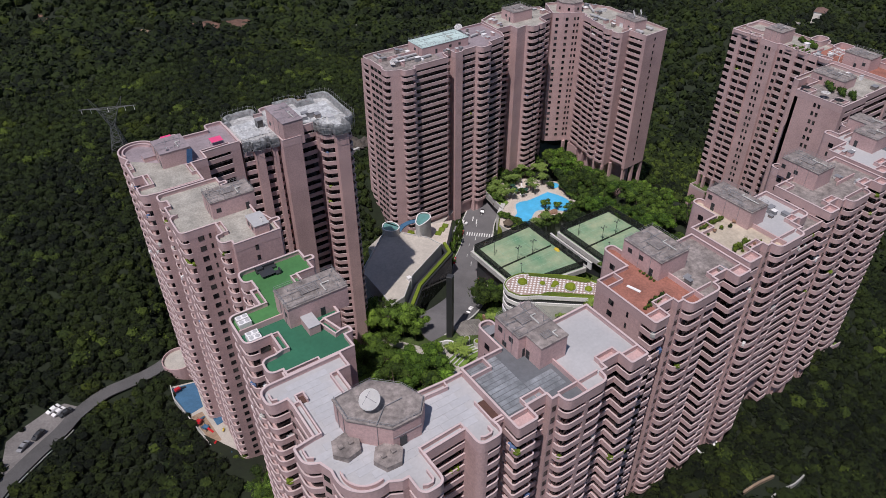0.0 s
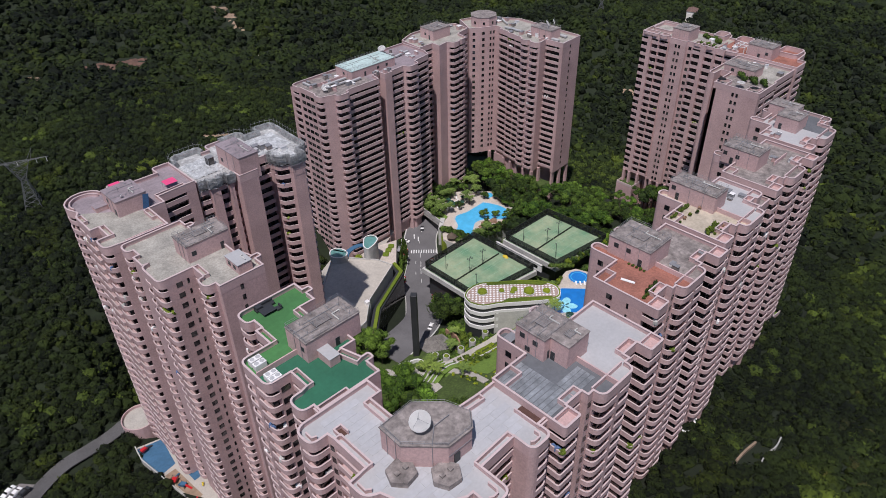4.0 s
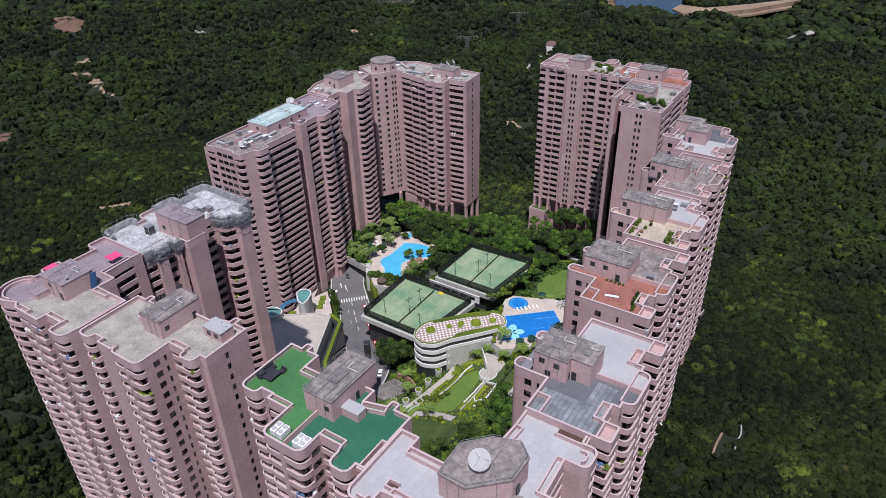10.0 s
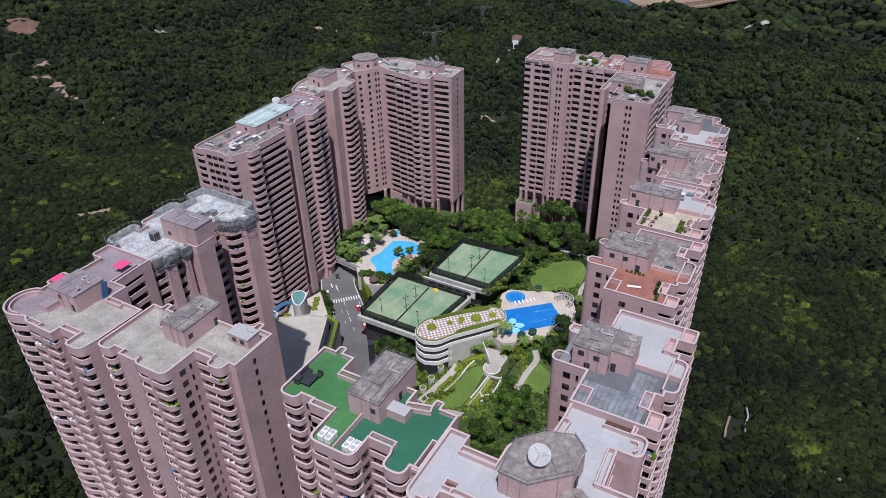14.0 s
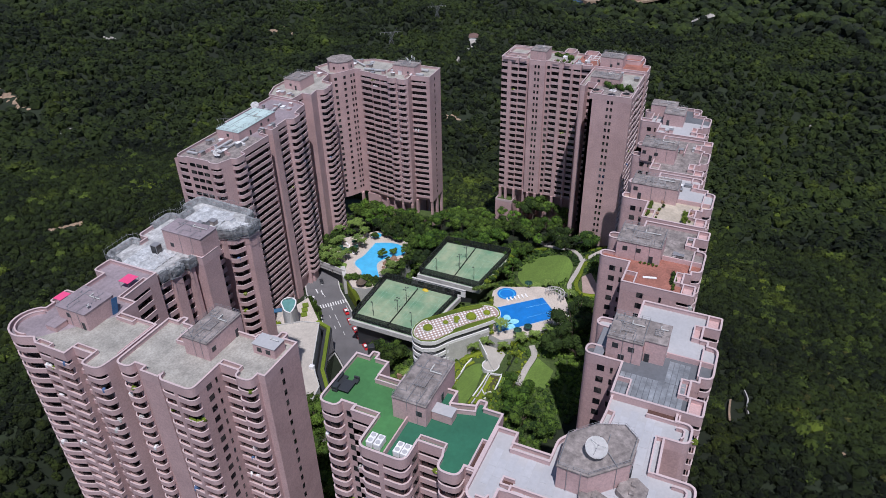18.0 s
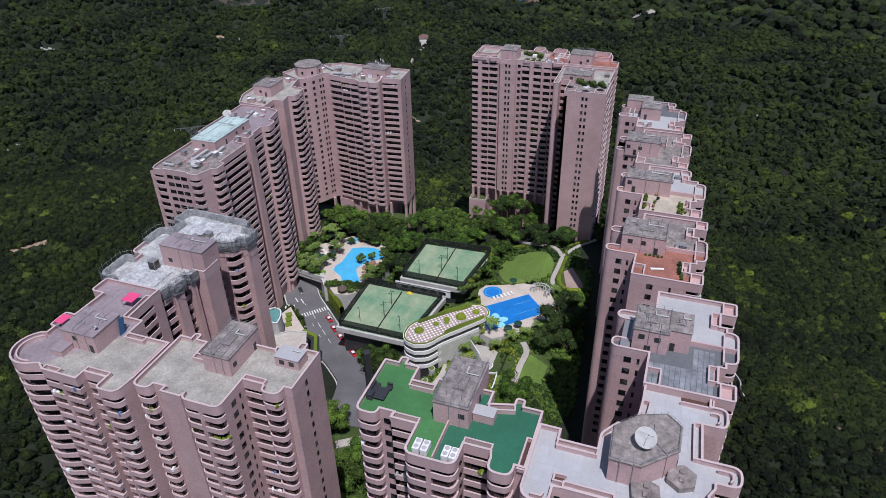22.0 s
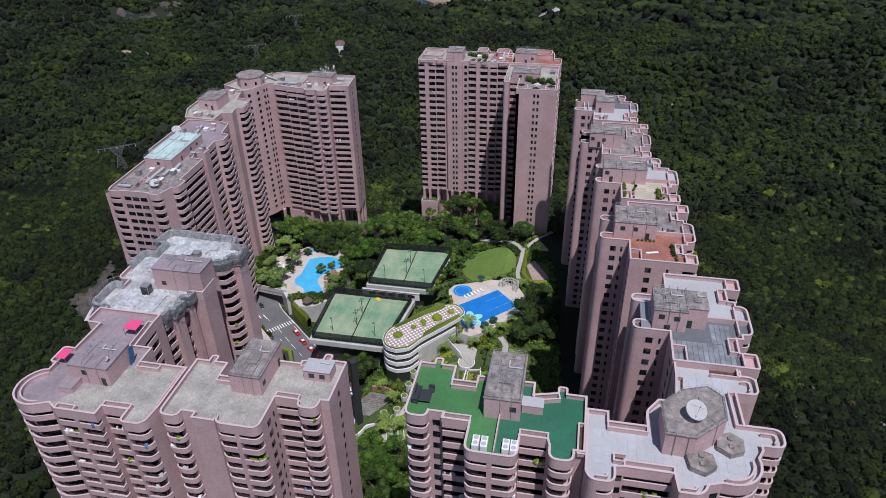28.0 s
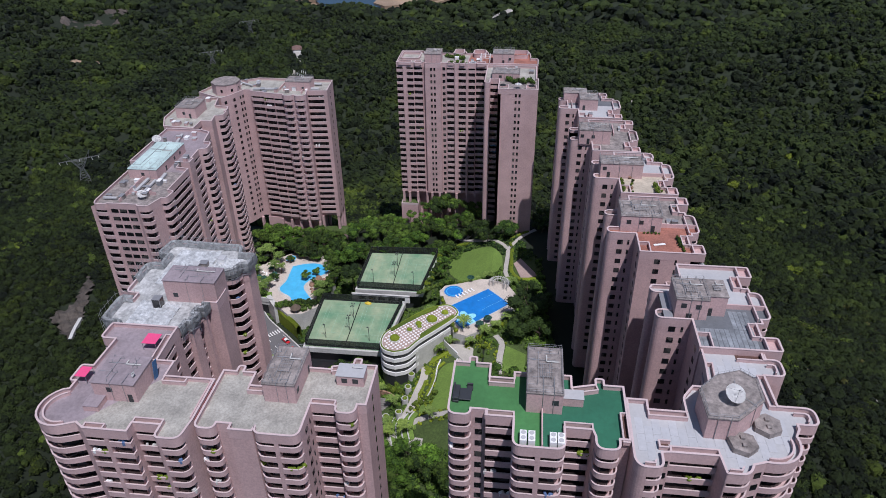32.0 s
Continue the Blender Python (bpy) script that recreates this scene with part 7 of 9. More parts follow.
for k in range(10):
    q = random.Random(770 + k)
    shrub(146.2 + 1.2 * (k % 5) + q.uniform(-0.4, 0.4), 159.9 - 1.9 * (k % 5) + (3.0 if k > 4 else 0) * 0.4, C1Z, q.uniform(0.7, 1.1), label="low shrub between the court and the club terrace", group="shrubs beside the lower court", material=M_HEDGE)


# ---- trees of the courtyard ----
def leaf_crown(seed, lobes=11, leaves=75, squash=0.75):
    """A crown one unit in radius: dark inner lumps under many small leaf sprays, ragged at the rim."""
    g = np.random.RandomState(seed)
    co, faces = [], []
    bm = bmesh.new()
    bmesh.ops.create_icosphere(bm, subdivisions=2, radius=1)
    base = np.array([v.co[:] for v in bm.verts])
    tri = np.array([[v.index for v in f.verts] for f in bm.faces])
    bm.free()
    quads = []
    n0 = 0
    for k in range(lobes):
        a, d = g.uniform(0, 6.283), g.uniform(0.15, 0.68) ** 0.8
        c = np.array([d * math.cos(a), d * math.sin(a), g.uniform(-0.15, 0.55) * (1 - 0.5 * d)]) * [1, 1, squash]
        r = g.uniform(0.22, 0.40)
        co.append(base * r * g.uniform(0.75, 1.1, (len(base), 1)) * 0.78 + c)
        faces.append(tri + n0)
        n0 += len(base)
        for _ in range(leaves):
            v = g.normal(size=3)
            v /= np.linalg.norm(v)
            v[2] = abs(v[2]) * 0.9 - 0.2
            p = c + v * r * g.uniform(0.9, 1.22)
            up = v + 0.55 * g.normal(size=3) + [0, 0, 0.4]
            e1 = np.cross(up, g.normal(size=3))
            e2 = np.cross(up, e1)
            s = g.uniform(0.045, 0.10)
            e1 *= s / np.linalg.norm(e1)
            e2 *= s / np.linalg.norm(e2)
            quads.append((p - e1 * 0.6, p + e2 * 0.6, p + e1 * 1.2))
    q = np.array(quads).reshape(-1, 3)
    co.append(q)
    faces.append(np.arange(len(q)).reshape(-1, 3) + n0)
    return np.concatenate(co).astype(np.float32), np.concatenate(faces)


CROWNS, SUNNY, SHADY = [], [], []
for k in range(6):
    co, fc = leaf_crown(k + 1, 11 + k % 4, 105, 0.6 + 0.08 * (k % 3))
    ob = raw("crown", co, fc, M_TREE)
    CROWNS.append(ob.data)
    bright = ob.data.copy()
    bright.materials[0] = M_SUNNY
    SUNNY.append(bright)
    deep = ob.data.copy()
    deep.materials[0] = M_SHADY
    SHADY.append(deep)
    bpy.data.objects.remove(ob)
TRUNKS = []
for k in range(3):
    bm = bmesh.new()
    tube(bm, (0, 0, -1.0), (0.05, 0.02, 0.55), 0.06, 7, 0.045)
    g = random.Random(k)
    for j in range(6):
        a = g.uniform(0, 6.28)
        tube(bm, (0.04, 0.02, 0.4 + 0.05 * j), (0.6 * math.cos(a), 0.6 * math.sin(a), 0.95 + 0.08 * j), 0.03, 5, 0.01)
    me = bpy.data.meshes.new("trunk")
    bm.to_mesh(me)
    bm.free()
    me.materials.append(M_BARK)
    TRUNKS.append(me)


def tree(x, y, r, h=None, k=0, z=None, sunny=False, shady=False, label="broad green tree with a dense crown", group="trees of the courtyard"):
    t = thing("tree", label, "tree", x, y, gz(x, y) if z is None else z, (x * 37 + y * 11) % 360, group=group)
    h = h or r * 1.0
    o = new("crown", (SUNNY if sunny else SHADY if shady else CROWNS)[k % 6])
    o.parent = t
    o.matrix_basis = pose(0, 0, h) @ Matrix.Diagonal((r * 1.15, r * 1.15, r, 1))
    o = new("trunk", TRUNKS[k % 3])
    o.parent = t
    o.matrix_basis = Matrix.Diagonal((r, r, h, 1))
    return t


g = random.Random(11)
def plant(spots, start):
    for i, (x, y, r) in enumerate(spots):
        tree(x, y, r, k=start + i, h=r * g.uniform(0.85, 1.1))


# beside the drive, the pool and the lawn
plant(((140, 176.5, 5), (135.6, 170.4, 7.2), (141, 168, 4.5), (144, 207, 2.0)), 0)
plant(((215.5, 150, 4.5), (214, 158, 4), (196, 201, 4.2), (200, 203, 2.6), (192, 205.5, 2.2), (206, 197.5, 2.6), (187, 196.5, 3)), 3)
# at the inner feet of the first towers
plant(((112, 106, 5), (90.5, 190, 6), (95, 177, 5.5), (88, 172, 5.5), (80, 176, 6), (82, 160, 7.5), (76, 166, 5.5), (78, 146, 6), (70, 138, 6), (86, 136, 5), (72, 155, 6), (104, 114, 5), (90, 120, 6), (92, 108, 6), (80, 125, 6)), 1)
plant(((70, 120, 6), (66, 108, 6), (60, 98, 6), (76, 96, 6), (50, 92, 6), (110, 98, 5), (56, 128, 6), (58, 142, 6), (52, 115, 5), (46, 130, 5), (50, 150, 5), (24, 128, 4.5), (30, 125, 5), (37, 130, 5), (26, 133, 4), (22.5, 123, 3.6), (40, 123, 4.5), (33, 133, 4)), 2)
for x, y, r, h in ((99, 175.5, 5.5, 12), (92, 178, 6, 13), (104.6, 173, 4.4, 8), (94, 184, 6, 14), (88, 184, 6, 13), (101, 170, 4, 6)):
    tree(x, y, r, h=h, k=int(x), label="tall dense tree beside the club building")
for x, y, h in ((148.2, 212.5, 8.5), (151.6, 214.8, 9.5), (154.7, 217.4, 9.0), (158.0, 220.6, 8.0), (161.6, 226.0, 7.0)):
    t = thing("conifer", "tall narrow dark conifer on the drive island", "tree", x, y, ROADZ + 0.3, x * 40 % 360, group="conifers of the drive")
    o = new("crown", CROWNS[int(x) % 6])
    o.parent = t
    o.matrix_basis = pose(0, 0, h * 0.42) @ Matrix.Diagonal((2.1, 2.1, h * 0.72, 1))
    o = new("trunk", TRUNKS[int(x) % 3])
    o.parent = t
    o.matrix_basis = Matrix.Diagonal((1.2, 1.2, h * 0.5, 1))
ISLAND_KERB = curve_pts([(146, 209.6), (152, 214.4), (158.6, 220.6), (165, 229)], 4)
ribbon("traffic_island", ISLAND_KERB, 2.6, flat, M_CONC, lift=0.55, kind="structure", label="long kerbed island in the drive", category="traffic island")
ribbon("island_planting", ISLAND_KERB, 2.0, flat, M_COVER, lift=0.62, kind="structure", label="green planting on the drive island", category="planting")
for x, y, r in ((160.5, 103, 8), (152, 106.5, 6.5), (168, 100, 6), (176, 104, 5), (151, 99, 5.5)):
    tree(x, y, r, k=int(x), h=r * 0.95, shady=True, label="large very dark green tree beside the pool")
BELT = [(216, 205), (222, 226), (229, 231), (237, 220), (236, 205), (243, 196), (256, 186), (257, 174), (250, 160), (252, 146), (246, 132), (233, 132), (222, 140), (217, 152), (214, 165), (213, 183), (213, 195)]


def within(pt, poly):
    x, y = pt
    return sum(((a[1] > y) != (b[1] > y)) and (x < (b[0] - a[0]) * (y - a[1]) / (b[1] - a[1]) + a[0]) for a, b in zip(poly, poly[1:] + poly[:1])) % 2 == 1


placed_at = []
tries = 0
while len(placed_at) < 62 and tries < 5000:
    tries += 1
    p = (g.uniform(208, 262), g.uniform(128, 236))
    if p[0] > 243 and p[1] > 156 or p[0] > 236 and p[1] > 196:
        continue
    if within(p, BELT) and all(math.dist(p, q) > 4.2 for q in placed_at):
        placed_at.append(p)
        r = g.uniform(3.4, 5.6) * (0.75 if p[0] > 236 else 1)
        tree(p[0], p[1], r, k=len(placed_at), h=r * g.uniform(0.8, 1.15), z=max(gz(*p), 11 if p[1] < 195 else 9), sunny=len(placed_at) % 4 == 0, label="dense dark green tree in the courtyard belt")
for x, y, r, h, k in ((257, 157, 4.2, 6.0, 1), (257.5, 143.5, 4.6, 6.6, 3), (257, 137, 4.4, 5.8, 0), (256, 131, 4.4, 5.6, 2), (251, 131, 4.4, 4.6, 4), (258, 150, 5.8, 7.4, 5), (241, 150, 4.2, 3.8, 1), (248, 158, 3.6, 3.4, 2), (254, 150, 6.2, 6.0, 1), (248, 138, 4.6, 4.6, 4), (229, 127.5, 6.0, 5.2, 2), (226, 114, 5.4, 4.8, 5), (198, 185, 5.2, 5.0, 3), (220, 149, 5.4, 5.0, 0), (226, 162, 4.8, 4.4, 4), (192, 139, 2.8, 2.6, 1), (252, 166, 3.0, 2.6, 2), (247, 176, 3.2, 2.8, 3), (250, 186, 3.4, 3.0, 5), (240, 188, 4.2, 3.6, 0)):
    tree(x, y, r, h=h, k=k, z=max(gz(x, y), 15.5 if x > 238 else 12), sunny=x in (248, 226, 220, 241), shady=x in (229, 254, 198), label="large spreading tree at the edge of the courtyard")
for k in range(26):
    p = (g.uniform(186, 236), 0)
    y = 238 + g.uniform(-7, 5) + (p[0] - 186) * 0.12
    tree(p[0], y, g.uniform(2.4, 3.6), k=k, z=8.5, label="dense green tree below the far towers")
for k in range(14):
    tree(224 + g.uniform(0, 13), 228 + g.uniform(0, 13), g.uniform(2.2, 3.4), k=k, z=12.5, label="small leafy tree at the foot of the far towers")
for x, y in ((230, 98), (226, 116), (236, 98), (224, 124), (232, 128)):
    tree(x, y, g.uniform(4, 5.5), k=int(x), label="dark tree beside the far towers")

PALM = None


def palm(x, y, z, s, label="pale green fan palm", group="palms"):
    global PALM
    if PALM is not None:
        o = copy_thing(PALM, pose(x, y, z, 0, 0, (x * 53) % 360) @ Matrix.Scale(1, 4))
        o.scale = (s, s, s)
        return o
    t = thing("palm", label, "palm tree", x, y, z, group=group)
    bm = bmesh.new()
    tube(bm, (0, 0, -0.6), (0.1, 0, 3.2), 0.16, 7, 0.12)
    part("trunk", bm, M_BARK, t)
    rng2 = random.Random(5)
    for k in range(8):
        a, up = 45 * k + rng2.uniform(-12, 12), rng2.uniform(-5, 60)
        bm = bmesh.new()
        rib = [Vector((2.4 * u * math.cos(radians(up)), 0, 2.4 * u * math.sin(radians(up)) - 1.4 * u * u)) for u in (0, 0.25, 0.5, 0.75, 1)]
        for p, q in zip(rib, rib[1:]):
            bm.faces.new([bm.verts.new(v) for v in (p - Vector((0, 0.05, 0)), q - Vector((0, 0.05, 0)), q + Vector((0, 0.05, 0)), p + Vector((0, 0.05, 0)))])
            for e in (-1, 1):
                for u in (0.2, 0.55, 0.9):
                    o = p.lerp(q, u)
                    long = rng2.uniform(0.75, 1.15) * (1.1 - 0.35 * (o - rib[0]).length / 2.4)
                    tip = o + Vector((0.55 * long, e * 0.8 * long, -0.12 * long + rng2.uniform(-0.15, 0.35)))
                    bm.faces.new([bm.verts.new(v) for v in (o, tip, o + Vector((0.34, e * 0.1, 0.06)))])
        o = part("frond", bm, M_PALM, t)
        o.matrix_basis = pose(0.1, 0, 3.2, 0, 0, a)
    t.scale = (s, s, s)
    PALM = t
    return t


for i, (x, y) in enumerate(((149.5, 144.1), (146.9, 137.8), (149.1, 132.8), (147.2, 125.9), (151.5, 120.2), (155.4, 116), (160, 111.6), (152.2, 128.6), (183.5, 136), (180.6, 139.5), (185.8, 130), (188, 126), (173, 144.6), (165.8, 147.4), (189.5, 121), (186, 111), (110, 152), (106.4, 145.6), (112, 137), (121, 152), (129, 158.5), (106, 151.5))):
    palm(x, y, max(gz(x, y), PZ if within((x, y), DECK) else -9) - 0.2, 1.15 + 0.3 * ((i * 7) % 5) / 4)
for x, y in ((189.7, 238.4), (190, 233.6), (190.2, 228.4), (190.5, 223.3), (184.6, 230.6), (186.3, 225.4), (215.5, 235), (219.1, 233), (209.3, 238), (216.3, 230.5), (212.5, 225), (197.5, 233.7), (204.7, 225)):
    palm(x, y, LZ - 0.2, 1.45)
for i in range(26):
    q = random.Random(200 + i)
    x, y = (182 + q.uniform(0, 38), 222 + q.uniform(-1, 17)) if i < 14 else q.choice(((q.uniform(178.5, 183), q.uniform(203, 218)), (q.uniform(183, 214), q.uniform(196.5, 199.5)), (q.uniform(214.5, 220), q.uniform(201, 222))))
    if not within((x, y), LAG):
        if i % 2:
            palm(x, y, LZ - 0.2, q.uniform(1.0, 1.4))
        else:
            tree(x, y, q.uniform(1.7, 2.7), h=q.uniform(2.2, 3.4), k=i, z=LZ, label="small leafy tree on the lagoon terrace", group="small trees by the lagoon")
for k in range(16):
    shrub(186.6 + 0.42 * k + 1.6 * (k % 2), 135.6 - 1.25 * k, max(gz(186.6 + 0.42 * k, 135.6 - 1.25 * k), 21), 0.8 + 0.2 * (k % 3), label="leafy shrub between lawn and pool", group="shrubs beside the lawn", material=M_PALM if k % 2 else M_HEDGE)
for k in range(16):
    shrub(178.2 + 0.2 * k, 146.8 - 0.6 * k + 4, 21 + 0.2 * k, 1.2, label="leafy shrub behind the paddling pool", group="shrubs behind the paddling pool", material=M_PALM if k % 3 else M_HEDGE)

for k in range(22):
    q = random.Random(500 + k)
    shrub(213.2 + q.uniform(-0.6, 1.2), 147 + 1.45 * k, C2Z - 1.2, q.uniform(1.3, 2.1), label="leafy shrub beside the upper court", group="shrubs beside the upper court", material=M_TREE if k % 3 else M_LIME)
for k in range(20):
    q = random.Random(540 + k)
    shrub(183 + 1.5 * k, 148.6 - 0.19 * k + q.uniform(-0.8, 0.4), C2Z - 0.9, q.uniform(1.2, 1.9), label="leafy shrub below the upper court", group="shrubs below the upper court", material=M_TREE if k % 3 else M_LIME)
for k in range(17):
    q = random.Random(580 + k)
    s_ = k / 16
    tree(178.4 + 3.0 * s_ + q.uniform(-0.5, 0.5), 215 - 17 * s_, q.uniform(1.6, 2.6), k=k, z=LZ - 1.5, label="small green tree along the lagoon terrace", group="small trees by the lagoon")
for k in range(16):
    q = random.Random(610 + k)
    tree(183 + 1.9 * k, 196.4 + q.uniform(-1.2, 0.6), q.uniform(1.8, 2.8), k=k + 2, z=LZ - 1.0, label="small green tree along the lagoon terrace", group="small trees by the lagoon")
for x, y, r in ((200.2, 208.6, 2.6), (203.6, 204.0, 2.2), (196.8, 203.6, 1.7), (192.6, 200.2, 2.3), (208.6, 199.8, 2.4), (215.6, 207, 2.6), (216.4, 214, 2.4), (213, 220, 2.2)):
    tree(x, y, r, k=int(x), z=LZ, label="small spreading tree beside the lagoon pool", group="small trees by the lagoon")

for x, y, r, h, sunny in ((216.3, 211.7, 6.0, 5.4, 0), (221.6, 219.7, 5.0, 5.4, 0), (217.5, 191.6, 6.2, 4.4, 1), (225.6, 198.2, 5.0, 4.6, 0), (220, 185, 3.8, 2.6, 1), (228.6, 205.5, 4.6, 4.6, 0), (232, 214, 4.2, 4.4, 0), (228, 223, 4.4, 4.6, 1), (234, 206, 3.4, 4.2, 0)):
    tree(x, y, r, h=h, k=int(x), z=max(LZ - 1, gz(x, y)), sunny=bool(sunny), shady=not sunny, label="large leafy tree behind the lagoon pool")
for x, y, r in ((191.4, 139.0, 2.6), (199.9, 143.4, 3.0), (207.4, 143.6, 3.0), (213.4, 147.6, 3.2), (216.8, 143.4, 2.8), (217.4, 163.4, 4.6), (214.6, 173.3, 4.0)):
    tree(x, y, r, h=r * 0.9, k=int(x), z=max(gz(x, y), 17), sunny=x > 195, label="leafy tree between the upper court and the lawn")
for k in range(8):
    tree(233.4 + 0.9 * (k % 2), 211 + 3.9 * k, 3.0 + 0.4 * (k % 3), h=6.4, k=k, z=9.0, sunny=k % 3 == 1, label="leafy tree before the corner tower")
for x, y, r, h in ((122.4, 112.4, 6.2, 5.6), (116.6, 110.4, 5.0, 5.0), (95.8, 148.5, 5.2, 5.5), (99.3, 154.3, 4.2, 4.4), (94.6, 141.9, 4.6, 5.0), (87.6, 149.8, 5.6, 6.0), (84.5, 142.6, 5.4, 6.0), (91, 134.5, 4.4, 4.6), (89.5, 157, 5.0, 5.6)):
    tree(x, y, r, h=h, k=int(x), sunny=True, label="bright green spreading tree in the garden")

# ---- woods ----
ESTATE = [(17, 153), (19, 146), (18, 120), (16, 88), (16, 60), (27, 50), (52, 54.2), (81, 55), (82.4, 60.2), (92, 61.2), (123, 61.6), (125, 63), (152, 66.4), (153.4, 69.2), (165, 69.4), (167, 68.2), (194, 69), (198, 71.8), (229, 78), (232, 99), (274, 101), (276, 174), (258, 176), (256, 200), (262, 204), (262, 262), (236, 270), (212, 277), (194, 262), (160, 260), (128, 259), (124, 234), (90, 208), (46, 206), (24, 203), (13, 192)]
OUTER = curve_pts([(-60, 140), (-46, 158), (-39, 169.9), (-29, 181.2), (-20.8, 188.9), (-14.8, 195), (-5.6, 200.4), (3.9, 202), (11.3, 203), (20, 205.5), (45, 213), (66, 219)], 5)
# bare ground showing through the woods: a line of places, how far it spreads, how many patches, and rock or earth
SCARS = [([(167, 480), (175, 475), (181, 471), (190, 468)], 2.6, 46, 0), ([(128, 341), (135, 339), (142, 337)], 2.2, 26, 0), ([(278, 611), (281, 598), (276, 574), (267, 544)], 5.0, 44, 0), ([(305, 636), (296, 622)], 7.0, 16, 0),
         ([(372, 760), (355, 735), (350, 716)], 13.0, 40, 2), ([(489, 717), (500, 685)], 2.6, 26, 1), ([(474, 690), (484, 675)], 3.0, 16, 1), ([(640, 590), (618, 569), (606, 548), (596, 574)], 5.0, 34, 0),
         ([(263, 491), (246, 485)], 2.0, 7, 1), ([(837, 742), (850, 724), (880, 706), (853, 680)], 13.0, 22, 3), ([(899, 710), (920, 696), (940, 690)], 11.0, 14, 3), ([(133, 509), (150, 500), (166, 516)], 9.0, 40, 2), ([(91, 507), (97, 502)], 4.5, 14, 0), ([(44, 592), (53, 574)], 6.0, 16, 2),
         ([(116, 15)], 1.2, 5, 0), ([(107, 0), (103, -1)], 1.0, 6, 1), ([(631, 82)], 2.5, 4, 1), ([(558, 14)], 2.5, 5, 1), ([(1017, 146), (1022, 152), (1031, 160)], 9.0, 60, 1), ([(455, 278), (451, 287)], 4.5, 14, 0), ([(690, 366), (700, 380)], 5.0, 9, 0)]


SLOPE = [(136.3, 294.7), (148.2, 292.2), (162.6, 295.9), (174.7, 299.9), (168, 292), (156.6, 288), (146, 283.5), (138.2, 280.1), (124, 276.8), (127.2, 283.1)]
DRAIN = [(125, 277.4), (131.5, 279.6), (139, 281.5)]
STREAMS = [[(146, 41.2), (138.4, 40.2), (132.3, 40.4), (126.1, 39.9)], [(137, 45.1), (128.7, 45.2), (121.3, 44.8)]]
OPEN = [(p[0], p[1]) for p in ((-34, 184), (-29, 189), (-24, 194), (-19, 198.6), (-33, 189), (-26, 196.6))]


def lumps(name, pts, radius, template, seed, material, label, level=None):
    rs = np.random.RandomState(seed)
    base, tri = template
    n, m = len(pts), len(base)
    r = radius * rs.uniform(0.6, 1.2, n)
    zs = (ground(pts[:, 0], pts[:, 1]) if level is None else level) + r * 0.2 + rs.uniform(0, 0.34, n) * radius
    ang = rs.uniform(0, 6.283, n)
    c, s = np.cos(ang)[:, None], np.sin(ang)[:, None]
    jit = rs.uniform(0.8, 1.15, (n, m))
    X = base[None, :, 0] * jit
    Y = base[None, :, 1] * jit
    Z = base[None, :, 2] * jit * rs.uniform(0.7, 1.15, n)[:, None]
    co = np.stack([(X * c - Y * s) * r[:, None] + pts[:, 0:1], (X * s + Y * c) * r[:, None] + pts[:, 1:2], Z * r[:, None] + zs[:, None]], -1).reshape(-1, 3)
    faces = (tri[None] + (np.arange(n) * m)[:, None, None]).reshape(-1, 3)
    return raw(name, co.astype(np.float32), faces, material, kind="stuff", label=label, category="woods")


def inside_of(p, poly):
    """Which of the places lie inside an outline."""
    hole = np.zeros(len(p), bool)
    for a, b in zip(poly, poly[1:] + poly[:1]):
        cross = (a[1] > p[:, 1]) != (b[1] > p[:, 1])
        dy = (b[1] - a[1]) or 1e-9
        hole ^= cross & (p[:, 0] < (b[0] - a[0]) * (p[:, 1] - a[1]) / dy + a[0])
    return hole


def scatter(x0, x1, y0, y1, step, seed, skip=None):
    rs = np.random.RandomState(seed)
    xs, ys = np.meshgrid(np.arange(x0, x1, step), np.arange(y0, y1, step), indexing="ij")
    p = np.stack([xs.ravel(), ys.ravel()], -1)
    p = p + rs.uniform(-0.6, 0.6, p.shape) * step
    ok = np.ones(len(p), bool)
    if skip:
        ok &= ~((p[:, 0] > skip[0]) & (p[:, 0] < skip[1]) & (p[:, 1] > skip[2]) & (p[:, 1] < skip[3]))
    # the valley that can be overlooked
    bearing = np.degrees(np.arctan2(p[:, 0] + 30, p[:, 1] - 50))
    ok &= (np.hypot(p[:, 0] + 30, p[:, 1] - 50) < 260) | ((bearing > -8) & (bearing < 124))
    ok &= ~inside_of(p, ESTATE)
    ok &= ~inside_of(p, SLOPE)
    for q in OUTER:
        ok &= np.hypot(p[:, 0] - q[0], p[:, 1] - q[1]) > 3.9
    for q in curve_pts(STREAMS[0], 6) + curve_pts(STREAMS[1], 6):
        ok &= np.hypot(p[:, 0] - q[0], p[:, 1] - q[1]) > 1.9
    for q in OPEN:
        ok &= np.hypot(p[:, 0] - q[0], p[:, 1] - q[1]) > 5.0
    for line, wide, count, stone in SCARS:
        for cx, cy in line + [((a[0] + b[0]) / 2, (a[1] + b[1]) / 2) for a, b in zip(line, line[1:])]:
            ok &= np.hypot(p[:, 0] - cx, p[:, 1] - cy) > (wide * 1.15 + step * 0.3) * rs.uniform(0.45, 1.1, len(p))
    ok &= ~(inside_of(p, LAKE) | inside_of(p, SPITS[0]) | inside_of(p, SPITS[1]))
    return p[ok]


def ball(level):
    bm = bmesh.new()
    bmesh.ops.create_icosphere(bm, subdivisions=level, radius=1)
    base = np.array([v.co[:] for v in bm.verts])
    tri = np.array([[v.index for v in f.verts] for f in bm.faces])
    bm.free()
    keep = base[tri].mean(1)[:, 2] > -0.45
    return base, tri[keep]


